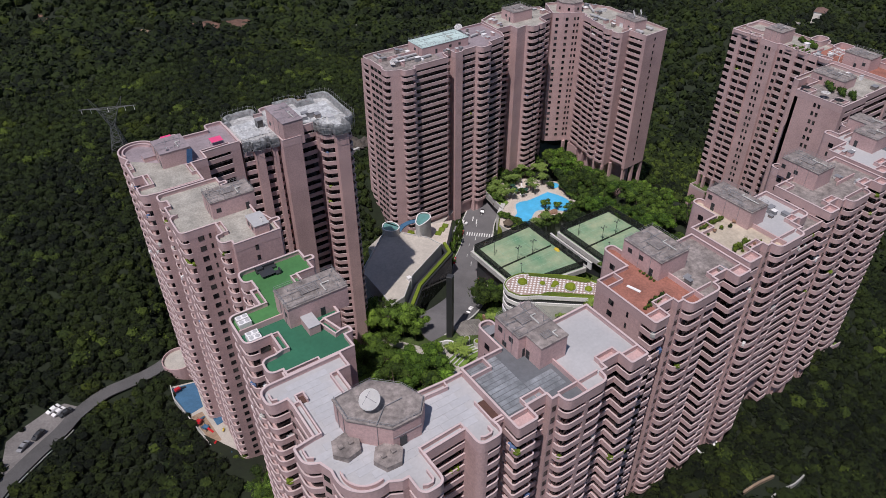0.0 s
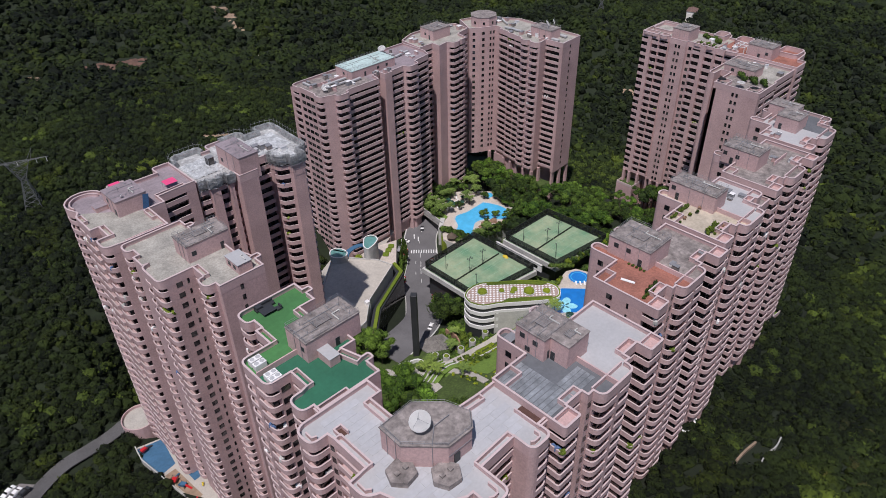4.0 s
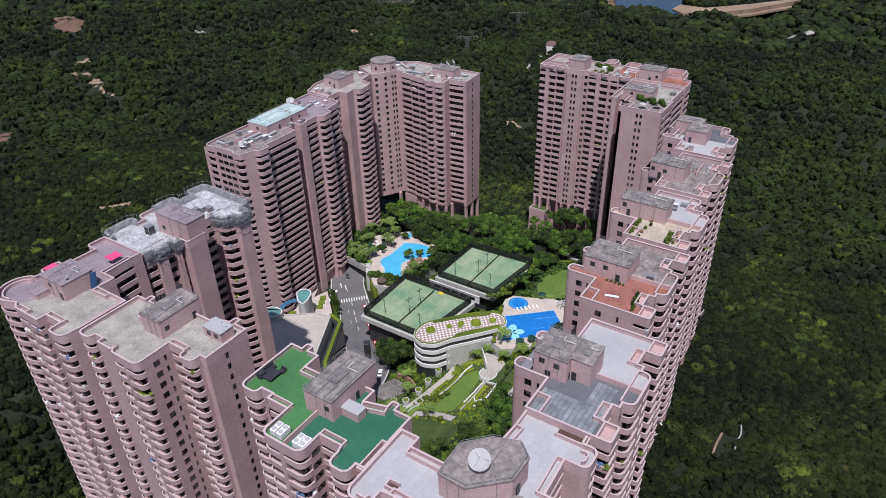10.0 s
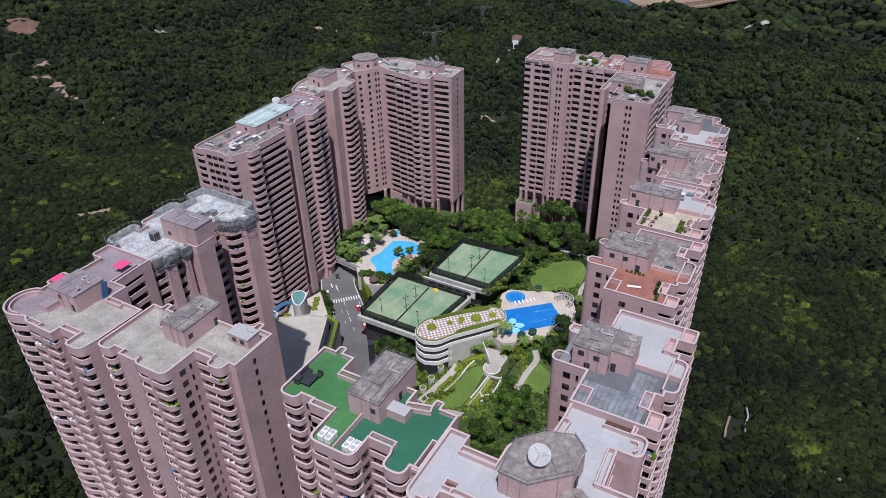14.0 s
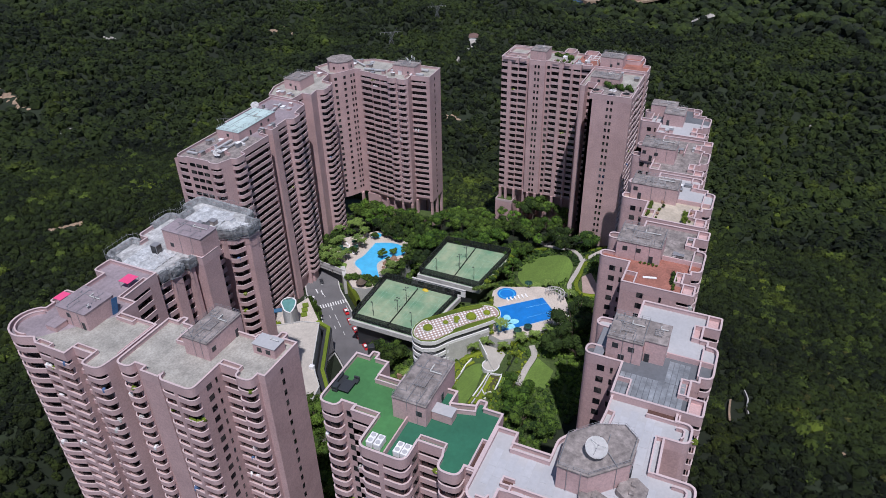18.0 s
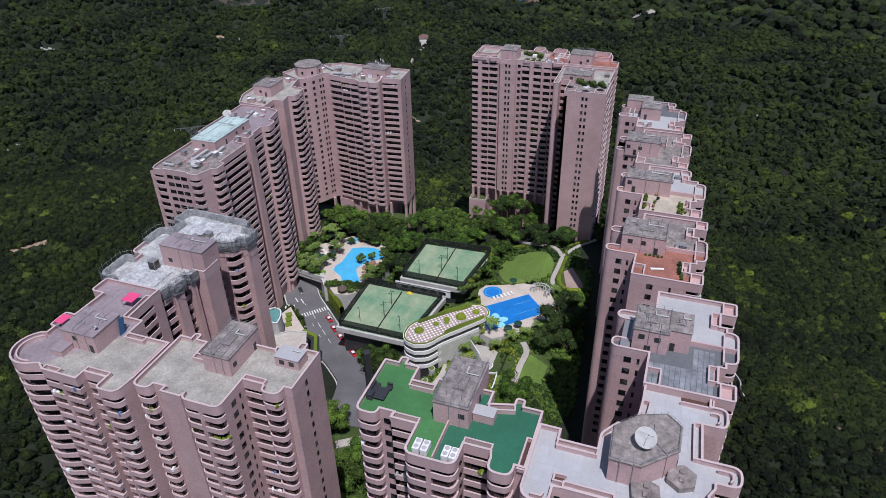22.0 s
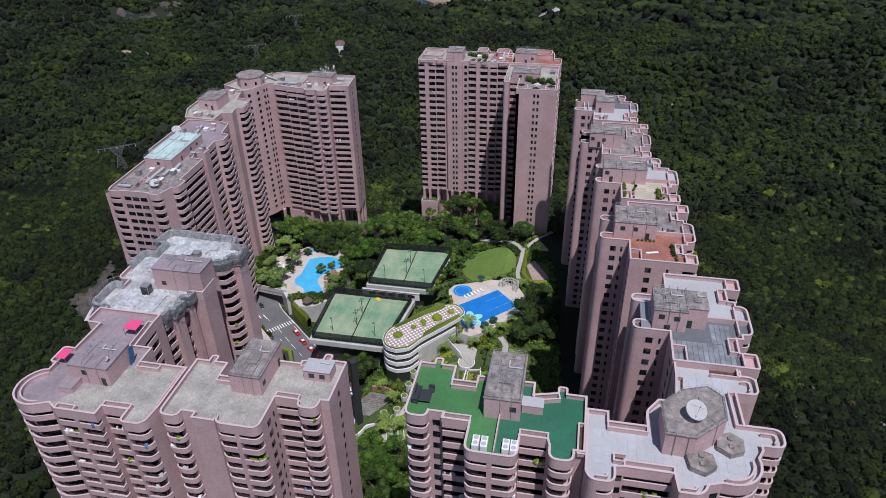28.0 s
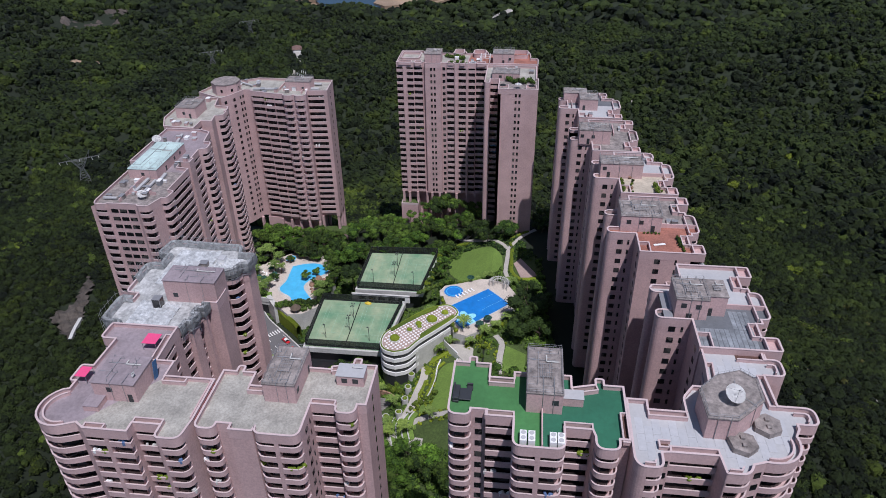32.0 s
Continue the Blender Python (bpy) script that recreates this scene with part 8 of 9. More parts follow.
def leafy(leaves, seed, size):
    """A small core with loose leaf sprays over it."""
    q = np.random.RandomState(seed)
    base, tri = ball(1)
    v = q.normal(size=(leaves, 3))
    v /= np.linalg.norm(v, axis=1)[:, None]
    v[:, 2] = np.abs(v[:, 2]) * 1.1 - 0.25
    up = v + 0.6 * q.normal(size=(leaves, 3)) + [0, 0, 0.4]
    e1 = np.cross(up, q.normal(size=(leaves, 3)))
    e2 = np.cross(up, e1)
    e1 *= size * q.uniform(0.8, 1.7, (leaves, 1)) / np.linalg.norm(e1, axis=1)[:, None]
    e2 *= size * q.uniform(0.8, 1.7, (leaves, 1)) / np.linalg.norm(e2, axis=1)[:, None]
    p = v * q.uniform(0.85, 1.15, (leaves, 1))
    leaf = np.stack([p - e1 * 0.5, p + e2, p + e1], 1).reshape(-1, 3)
    return np.concatenate([base * 0.92, leaf]), np.concatenate([tri, np.arange(leaves * 3).reshape(-1, 3) + len(base)])


LEAF_NEAR, LEAF_MID, LEAF_FAR = leafy(32, 1, 0.22), leafy(13, 2, 0.36), leafy(3, 3, 0.6)
lumps("woodland", scatter(-120, 330, -70, 420, 3.4, 1), 2.45, LEAF_NEAR, 2, M_FOREST, "dense dark green hillside woods round the estate")
lumps("undergrowth", scatter(-120, 330, -70, 420, 3.3, 9), 1.55, leafy(9, 4, 0.4), 12, M_FOREST, "low scrub between the hillside trees")
lumps("woodland", scatter(-220, 900, -400, 950, 6.9, 3, (-120, 330, -70, 420)), 4.7, LEAF_MID, 4, M_FOREST, "dense dark green woods on the valley slopes")
lumps("woodland", scatter(-220, 2400, -900, 1900, 12.5, 5, (-220, 900, -400, 950)), 8.2, LEAF_FAR, 6, M_FOREST, "distant dark green woods in the valley")

gx, gy = np.meshgrid(np.arange(1385, 1700, 11.0), np.arange(236, 426, 11.0), indexing="ij")
spots = np.stack([gx.ravel(), gy.ravel()], -1) + np.random.RandomState(70).uniform(-5, 5, (gx.size, 2))
lumps("woodland", spots[inside_of(spots, ISLAND)], 8.0, LEAF_FAR, 71, M_FOREST, "dark woods on the headland in the reservoir", WATER_Z + 4)

# lighter trees: a stand beyond the far towers, its sunlit look put into the leaf colour, and clumps here and there on
# the slopes
lumps("young_trees", scatter(256, 350, 168, 335, 5.2, 31), 3.1, LEAF_NEAR, 32, M_LITPALE, "valley trees behind the towers, painted in a sunlit lighter green")
mids = scatter(-60, 430, -160, 430, 34, 41)
spread = np.random.RandomState(42)
clumps = np.concatenate([mids + spread.normal(size=mids.shape) * 4.5 for _ in range(6)])
clear = np.array([not within(tuple(c), ESTATE) and min(math.dist(c, w) for w in OUTER) > 6 and min(math.dist(c, w) for w in OPEN) > 7 for c in clumps])
lumps("young_trees", clumps[clear], 2.7, LEAF_NEAR, 43, M_LITPALE, "clumps of yellow-green trees among the darker woods")

# yellowish scrub on the near slope and bright clumps in the valley
M_BRIGHT = foliage("bright_leaves", (0.035, 0.055, 0.008), (0.21, 0.26, 0.022), 0.9, 0.4)
M_SCRUB = foliage("scrub_leaves", (0.022, 0.026, 0.008), (0.125, 0.125, 0.03), 0.9, 0.5)
scrub = scatter(110, 215, -40, 34, 5.5, 51)
scrub = scrub[rough(scrub[:, 0], scrub[:, 1], 26, 13) > 0.1]
lumps("scrub", scrub, 1.7, LEAF_NEAR, 52, M_SCRUB, "yellowish scrub on the open slope")
BANDS = ((348, 68, 9, 22), (325, 59, 7, 18), (302, 50, 7, 20), (278, 42, 6, 18), (254, 34, 6, 20), (240, 27, 5, 16), (226, 21, 5, 18), (215, 11, 6, 20), (195, 6, 6, 18), (172, 2, 7, 22))
for cx, cy, spread_of, count in BANDS:
    where = np.random.RandomState(int(cx)).normal(size=(count, 2)) * spread_of + [cx, cy]
    where = where[~inside_of(where, ESTATE)]
    lumps("young_trees", where, 2.1, LEAF_NEAR, int(cy) + 200, M_LITPALE, "belt of lighter green trees on the slope below the towers")
mids = np.array([(366, -37), (451, 36), (372, -30), (330, 10), (300, -55), (420, -80), (352, 60), (480, -10), (395, 95), (540, 120), (240, -28), (270, 30), (255, 330), (330, 350), (190, 345), (120, 400), (90, 330), (360, 260), (400, 330), (520, 380)], float)
clumps = np.concatenate([mids + spread.normal(size=mids.shape) * 3.2 for _ in range(5)])
lumps("young_trees", clumps, 2.6, LEAF_NEAR, 53, M_BRIGHT, "bright yellow-green trees standing out of the woods")

# shrubbery between the paths of the courtyard
YARD = [(94, 100), (125, 90), (170, 96), (205, 98), (226, 108), (232, 130), (217, 150), (214, 196), (222, 226), (205, 240), (186, 236), (176, 214), (164, 200), (146, 178), (130, 166), (112, 168), (94, 178), (70, 178), (44, 150), (44, 96)]
LAWNS = [((127, 132), 18, 12), ((141, 127), 9, 14), ((133, 117), 9, 5), ((104, 155), 10, 13), ((96, 172), 5, 10), ((138, 108.5), 9, 5.5), ((206, 128), 15, 12.6), ((199, 105.5), 8.5, 5.5), ((138.6, 122.4), 6.6, 6.6), ((120, 160), 7, 7.5)]
keep = []
rs = np.random.RandomState(8)
for x in np.arange(46, 232, 1.75):
    for y in np.arange(90, 240, 1.75):
        px, py = x + rs.uniform(-0.9, 0.9), y + rs.uniform(-0.9, 0.9)
        if not within((px, py), YARD) or within((px, py), DECK) or within((px, py), TERR):
            continue
        if within((px, py), inset(COURT1, -1.5, True)) or within((px, py), inset(COURT2, -1.5, True)) or (177.5 < px < 221 and 196 < py < 238) or within((px, py), CLUB):
            continue
        if any(((px - c[0]) / a) ** 2 + ((py - c[1]) / b) ** 2 < 1 for c, a, b in LAWNS) or (96 < px < 112 and 121 < py < 147) or min(math.dist((px, py), w) for w in ROAD[::3]) < 9.5:
            continue
        if any(math.dist((px, py), w) < 1.7 for w in PATHS):
            continue
        keep.append((px, py))
beds = []
for x in np.arange(110, 152, 1.15):
    for y in np.arange(112, 150, 1.15):
        px, py = x + rs.uniform(-0.5, 0.5), y + rs.uniform(-0.5, 0.5)
        if within((px, py), DECK) or within((px, py), TERR) or any(math.dist((px, py), w) < 1.5 for w in PATHS):
            continue
        if min(math.dist((px, py), c) for c in ((134.5, 147.2), (127.6, 147.4), (121.5, 147.6), (115, 148.8))) < 1.7:
            continue
        if (abs(px - 129) < 14 and abs(py - 131.8) < 5.4) or ((px - 138.6) / 6.8) ** 2 + ((py - 122.4) / 6.8) ** 2 < 1 or (130 < px < 147 and py < 112.6):
            continue
        if rough(np.array(px), np.array(py), 5.0, 7) > -0.12:
            beds.append((px, py))
gx, gy = np.meshgrid(np.arange(42, 236, 2.5), np.arange(86, 244, 2.5), indexing="ij")
held = inside_of(np.stack([gx.ravel(), gy.ravel()], -1), YARD).reshape(gx.shape)
n_y = gx.shape[1]
cover_faces = [(i * n_y + j, (i + 1) * n_y + j, (i + 1) * n_y + j + 1, i * n_y + j + 1) for i in range(gx.shape[0] - 1) for j in range(n_y - 1) if held[i, j] and held[i + 1, j] and held[i, j + 1]]
raw("garden_ground", np.stack([gx, gy, ground(gx, gy) + 0.07], -1).reshape(-1, 3).astype(np.float32), np.array(cover_faces), M_COVER, True, kind="structure", label="low green ground cover between the courtyard paths", category="planting")
lumps("shrubbery", np.array(beds), 0.62, LEAF_MID, 22, M_LIME, "low yellow-green planting in the garden beds")
lumps("shrubbery", np.array(keep), 1.15, LEAF_MID, 21, M_TREE, "mixed green shrubbery filling the courtyard garden")

# bare patches, rock and the reservoir shore
M_SCREE = surface("pale_rock", (0.34, 0.315, 0.285), 0.95, 0.8, 0.35, 0.3, 0.05, 0.8)
M_CRAG = surface("grey_crag", (0.072, 0.06, 0.05), 0.95, 0.6, 0.4, 0.35, 0.06, 0.8)
M_REDSOIL = surface("red_soil", (0.15, 0.085, 0.06), 0.95, 0.6, 0.3, 0.3, 0.05, 0.5)
for i, (line, wide, count, stone) in enumerate(SCARS):
    q = random.Random(i)
    bm = bmesh.new()
    for k in range(count):
        u = q.uniform(0, len(line) - 1)
        a, b = line[int(u)], line[min(int(u) + 1, len(line) - 1)]
        cx = a[0] + (b[0] - a[0]) * (u - int(u)) + q.gauss(0, 0.5) * wide
        cy = a[1] + (b[1] - a[1]) * (u - int(u)) + q.gauss(0, 0.5) * wide
        r, lean = wide * q.uniform(0.16, 0.5) + 0.25, q.uniform(0, 3.14)
        mid = bm.verts.new((cx, cy, gz(cx, cy) + r * (0.55 if stone in (1, 3) else 0.22) + 0.5))
        rim = []
        for n in range(8):
            w = r * q.uniform(0.6, 1.15) * (1.5 if n % 4 in (0, 1) else 1.0)
            x, y = cx + w * math.cos(lean + 0.785 * n), cy + w * math.sin(lean + 0.785 * n)
            rim.append(bm.verts.new((x, y, gz(x, y) + q.uniform(-0.1, 0.35))))
        for n in range(8):
            bm.faces.new((mid, rim[n], rim[(n + 1) % 8]))
    mesh_ob("bare_ground", bm, (M_SAND, M_SCREE, M_REDSOIL, M_CRAG)[stone], label="bare rock among the trees" if stone in (1, 3) else "bare patches of earth among the trees", category="bare ground", kind="structure")
# rocky cutting with a drain channel above the road
gx, gy = np.meshgrid(np.arange(112, 182, 1.6), np.arange(258, 316, 1.6), indexing="ij")
rs = np.random.RandomState(77)
spots = np.stack([gx.ravel(), gy.ravel()], -1)
held = inside_of(spots, SLOPE).reshape(gx.shape)
face_z = ground(gx, gy) + 1.2 + rough(gx, gy, 9, 12) * 0.9 + rs.uniform(-0.45, 0.45, gx.shape)
slope_co = np.stack([gx + rs.uniform(-0.5, 0.5, gx.shape), gy + rs.uniform(-0.5, 0.5, gx.shape), face_z], -1).reshape(-1, 3).astype(np.float32)
n_y = gx.shape[1]
slope_faces = [(i * n_y + j, (i + 1) * n_y + j, (i + 1) * n_y + j + 1, i * n_y + j + 1) for i in range(gx.shape[0] - 1) for j in range(n_y - 1) if held[i, j] and held[i + 1, j] and held[i, j + 1]]
raw("rock_slope", slope_co, np.array(slope_faces), M_CRAG, kind="structure", label="bare grey-brown rock cutting in the woods", category="rock face")
ribbon("drain", curve_pts([DRAIN[0], DRAIN[1], DRAIN[2]], 4), 1.3, gz, M_CONC, lift=2.6, thick=1.5, kind="structure", label="pale concrete drain channel on the rock cutting", category="drain")
# thin pale water courses on the near slope
ribbon("stream", curve_pts(STREAMS[0], 6), 0.38, gz, M_CONC, lift=1.6, thick=1.6, kind="structure", label="thin pale stream channel down the wooded slope", category="stream")
ribbon("stream", curve_pts(STREAMS[1], 6), 0.6, gz, M_SAND, lift=1.2, thick=1.4, kind="structure", label="narrow bare gully on the wooded slope", category="gully")
# outer road with parked cars
ribbon("road", OUTER, 5.2, gz, surface("old_asphalt", (0.095, 0.092, 0.09), 0.95, 2.0, 0.16, 0.2, 0.1, 0.2), lift=0.5, kind="structure", label="narrow pale grey hillside road", category="road")
ribbon("verge", inset(OUTER, -2.7)[:22], 0.3, gz, M_MARK, lift=0.75, kind="structure", label="white painted edge of the hillside road", category="road edge")
LAYBY = [(-38.3, 177.8), (-36.8, 175.6), (-28.7, 184.0), (-20.4, 191.6), (-14.3, 198.2), (-17.8, 201.1), (-22.8, 199.7), (-30.1, 194.8), (-35.5, 190)]
bed("lay_by", LAYBY, 0.42, surface("lay_by_concrete", (0.20, 0.185, 0.175), 0.95, 1.5, 0.2, 0.25, 0.15, 0.2), "concrete lay-by beside the hillside road", "lay-by", kind="structure")
for x, y, rz, m, l in ((-21.2, 199.0, 25, M_WHITE, "white van parked in the lay-by"), (-20.0, 197.4, 25, M_WHITE, "white car parked in the lay-by"), (-18.2, 196.4, 25, M_DARK, "dark car parked in the lay-by"), (-27.0, 189.4, 42, M_DARK, "black car parked in the lay-by"), (-31.4, 185.8, 44, M_STEEL, "silver car parked in the lay-by")):
    car(x, y, gz(x, y) + 0.55, rz, m, l)

# ---- playground at the foot of the first towers ----
PLZ = 13.0
PLAY = [(14.0, 192.5), (13.2, 186), (18.0, 153.5), (21.0, 150.4), (26.4, 149), (27, 170), (23.6, 190)]
slab("playground", PLAY, 2, PLZ, M_CONC, M_PATH, kind="structure", label="paved playground terrace", category="playground")
slab("play_surface", [(14.2, 191.6), (13.9, 186), (15.4, 176.5), (20.6, 177.5), (22, 189.8)], PLZ, PLZ + 0.03, M_PLAYB, kind="structure", label="faded blue rubber play surface", category="play surface")
slab("play_surface", [(21.6, 170.5), (21.8, 167), (25, 167.4), (24.8, 171)], PLZ, PLZ + 0.04, M_PLAYB, kind="structure", label="small blue rubber play surface", category="play surface")
slab("play_surface", [(15.8, 175.4), (18.2, 159.8), (21, 160.6), (19.6, 175.6)], PLZ, PLZ + 0.03, M_SAND, kind="structure", label="sandy play surface", category="play surface")
edge = [(14.0, 192.5), (13.2, 186), (18.0, 153.5)]
bm = bmesh.new()
band(bm, edge, inset(edge, 0.3), PLZ, PLZ + 1.0)
mesh_ob("playground_wall", bm, M_CONC, label="low white wall round the playground", category="wall")


def play_frame(x, y, rz, deck, slide, label):
    t = thing("climbing_frame", label, "play equipment", x, y, PLZ, rz, group="play equipment")
    for px in (-0.9, 0.9):
        for py in (-0.8, 0.8):
            bm = bmesh.new()
            tube(bm, (px, py, 0), (px, py, 2.1), 0.08, 6)
            part("post", bm, M_DARK, t)
    part("platform", boxes((-1.0, 1.0, -0.9, 0.9, 1.1, 1.25), bevel=0.03), deck, t)
    part("rail_panel", boxes((-1.0, 1.0, -0.92, -0.84, 1.3, 2.0), bevel=0.02), deck, t)
    o = part("slide", boxes((0, 2.4, -0.35, 0.35, 0, 0.1), bevel=0.03), slide, t)
    o.matrix_basis = pose(0.95, 0, 1.15, 0, 26, 0)
    part("step_ladder", boxes((-1.5, -1.0, -0.3, 0.3, 0, 0.6), (-1.3, -1.0, -0.3, 0.3, 0.6, 1.1)), M_DARK, t)


play_frame(17.2, 171.0, 40, M_RED, M_PLAYB, "red play frame with a blue slide")
play_frame(18.2, 167.6, 300, M_PLAYB, M_RED, "blue play frame with a red slide")
play_frame(15.6, 189.0, 10, M_RED, M_DARK, "small red and black play frame")
for x, y, m, l in ((18.9, 160.2, M_RED, "small red spring rider"), (22.8, 163.6, surface("yellow_paint", (0.55, 0.42, 0.04), 0.4, 3, 0.05, 0.05, 0.3, 0), "small yellow spring rider"), (19.8, 154.6, M_RED, "small red ride-on toy"), (21.4, 153.6, M_PLAYB, "small blue ride-on toy")):
    t = thing("spring_rider", l, "play equipment", x, y, PLZ, int(x * 50) % 360, group="spring riders")
    bm = bmesh.new()
    tube(bm, (0, 0, 0), (0, 0, 0.45), 0.16, 8, 0.12)
    part("spring", bm, M_DARK, t)
    part("seat", boxes((-0.65, 0.65, -0.25, 0.25, 0.45, 0.8), bevel=0.08), m, t)
    part("handle", boxes((0.3, 0.4, -0.35, 0.35, 0.8, 1.15), bevel=0.03), m, t)
for x, y, r in ((27, 172, 1.1), (26.6, 158, 1.0), (26.2, 154, 1.2), (22, 150.2, 1.3), (24.6, 149.4, 1.4), (18.2, 154, 1.2), (27.2, 164, 0.9)):
    shrub(x, y, PLZ, r, label="leafy shrub at the playground edge", group="shrubs round the playground")
# round terrace at the foot of the corner tower
bm = bmesh.new()
band(bm, circle(20.5, 202, 5.9, 24), circle(20.5, 202, 5.6, 24), 4, 15.6, True)
prism(bm, circle(20.5, 202, 5.65, 24), 4, 14.4, 1)
mesh_ob("round_terrace", bm, [M_BALC, M_PATH], label="round pink terrace at the foot of a tower", category="terrace")


# ---- pylons, far house ----
def pylon(x, y, h, rz):
    """A lattice pylon: a waisted body under one wide cross arm with two slanting horns for the earth wires."""
    t = thing("pylon", "grey steel lattice pylon above the trees", "pylon", x, y, gz(x, y), rz, group="pylons")
    waist = h * 0.62

    def wide(z):
        return 3.4 + (1.0 - 3.4) * z / waist if z <= waist else 1.0 + 3.6 * (z - waist) / (h - waist)

    def deep(z):
        return 3.4 + (1.0 - 3.4) * min(1, z / waist)
    bm = bmesh.new()
    levels = [waist * k / 6 for k in range(7)] + [waist + (h - waist) * k / 3 for k in (1, 2, 3)]
    for a, b in zip(levels, levels[1:]):
        for sx in (-1, 1):
            for sy in (-1, 1):
                tube(bm, (sx * wide(a), sy * deep(a), a), (sx * wide(b), sy * deep(b), b), 0.17, 4)
        for e in (-1, 1):
            for m in (-1, 1):
                tube(bm, (-m * wide(a), e * deep(a), a), (m * wide(b), e * deep(b), b), 0.1, 4)
                tube(bm, (e * wide(a), -m * deep(a), a), (e * wide(b), m * deep(b), b), 0.1, 4)
    part("lattice", bm, M_PYLON, t)
    bm = bmesh.new()
    for e in (-1, 1):
        tube(bm, (-12.5, 0, h + 0.3), (12.5, 0, h + 0.3), 0.16, 4)
        tube(bm, (0, e, h), (12.5, 0, h + 0.3), 0.14, 4)
        tube(bm, (0, e, h), (-12.5, 0, h + 0.3), 0.14, 4)
        tube(bm, (e * 4.6, 1, h), (e * 4.6, -1, h), 0.14, 4)
        for k in range(8):
            u = 12.5 * k / 8
            tube(bm, (e * u, 1 - k / 8, h), (e * (u + 1.3), k / 8 - 1, h + 0.2), 0.08, 4)
    part("cross_arm", bm, M_PYLON, t)
    for e in (-1, 1):
        bm = bmesh.new()
        for m in (-1, 1):
            tube(bm, (e * (4.6 + 0.9 * m), 0, h), (e * 7.2, 0, h + 5.2), 0.15, 4, 0.09)
        part("horn", bm, M_PYLON, t)
    for u in (-11.4, -7.4, 0, 7.4, 11.4):
        bm = bmesh.new()
        tube(bm, (u, 0, h), (u, 0, h - 1.9), 0.13, 5)
        part("insulator", bm, M_WHITE, t)


pylon(38, 331, 22, -22)
pylon(312, 389, 16, 125)
pylon(642, 444, 15, 125)
pylon(786, 455, 18, 125)
t = thing("house", "small pale house with a brown roof in the valley", "house", 704, 370, gz(704, 370) + 1, 20)
part("wall", boxes((-7, 7, -5, 5, -2, 5)), M_CONC, t)
bm = bmesh.new()
v = [bm.verts.new(p) for p in ((-7.5, -5.5, 5), (7.5, -5.5, 5), (7.5, 5.5, 5), (-7.5, 5.5, 5), (-6, 0, 7), (6, 0, 7))]
for f in ((0, 1, 5, 4), (2, 3, 4, 5), (1, 2, 5), (3, 0, 4), (3, 2, 1, 0)):
    bm.faces.new([v[k] for k in f])
part("roof", bm, surface("brown_roof_tiles", (0.17, 0.10, 0.08), 0.8, 2, 0.2, 0.2, 0.3, 0.2), t)
for k in range(3):
    o = part("window", boxes((-5.5 + 4 * k, -3.5 + 4 * k, -5.08, -4.9, 2, 4)), M_GLASS, t)
part("annex", boxes((-14, -7, -4, 4, -2, 3.4)), M_CONC, t)
ribbon("track", curve_pts([(690, 366), (660, 352), (620, 340), (560, 330)], 5), 5, gz, M_PATH, lift=3.0, thick=3, kind="structure", label="pale track down from the house", category="track")


# ---- more on the far roofs ----
def clutter(x0, x1, y0, y1, z, n, seed, label):
    q = random.Random(seed)
    for k in range(n):
        w, d, h = q.uniform(0.8, 2.6), q.uniform(0.8, 2.2), q.uniform(0.6, 1.9)
        x, y = q.uniform(x0, x1 - w), q.uniform(y0, y1 - d)
        cabinet("roof_box", x, x + w, y, y + d, z, h, q.choice((M_WHITE, M_STEEL, M_WALL, M_RGREY)), label, "roof equipment", q.choice((M_RWHITE, M_WHITE, M_STEEL)))


clutter(241.5, 248, 204, 238, 86.0, 9, 1, "pale equipment box on the far roof")
clutter(249, 257, 226, 252, 86.0, 6, 2, "pale equipment box on the far roof")
clutter(160, 172, 236.5, 240.5, 85.8, 4, 13, "grey equipment box on the far roof")
clutter(178, 193, 240, 254, 85.8, 6, 14, "grey equipment box on the far roof")
clutter(219, 230, 250, 262, 86.2, 6, 15, "pale equipment box on a roof terrace")
clutter(133, 151, 236, 253, 85.8, 11, 3, "grey equipment box near the dish")
clutter(199, 206, 248, 262, 86.2, 5, 4, "pale equipment box on a roof terrace")
clutter(263, 271, 128, 149, 95.0, 7, 5, "white equipment box beside the roof garden")
clutter(253, 261, 106, 124, 94.2, 6, 6, "white equipment box beside the roof garden")
clutter(183, 192, 72, 82, 96.1, 4, 7, "white equipment box on the grey roof")
clutter(142, 151, 69, 77, 102.1, 5, 8, "white equipment box on the grey roof")
clutter(107, 120, 65, 69, 102.1, 3, 9, "grey equipment box on the roof")
clutter(198.5, 206, 75, 86, 96.0, 3, 10, "grey equipment box on the end roof")
clutter(72.6, 86, 185, 198.6, SHEETZ, 5, 11, "sheeted box under the scaffolding")
for x0, x1, y0, y1, z in ((134, 152, 246.2, 246.5, 85.8), (140, 140.3, 236, 246, 85.8), (263.5, 272, 137, 137.3, 95), (263.5, 272, 143, 143.3, 95), (263.5, 272, 131, 131.3, 95), (246, 258, 225.2, 225.5, 86), (242, 248, 213.6, 213.9, 86), (106.25, 106.55, 61.4, 70.8, 102.1), (137.05, 137.35, 63.2, 72.1, 102.1), (181.8, 190, 76, 76.3, 96.1), (66.15, 66.45, 54.4, 63.3, 105.45), (26.2, 36.8, 170.1, 170.4, 100.1)):
    bm = boxes((x0, x1, y0, y1, z, z + 1.2))
    mesh_ob("roof_wall", bm, M_BALC, label="low pink dividing wall on a roof", category="wall", group="dividing walls on the roofs")
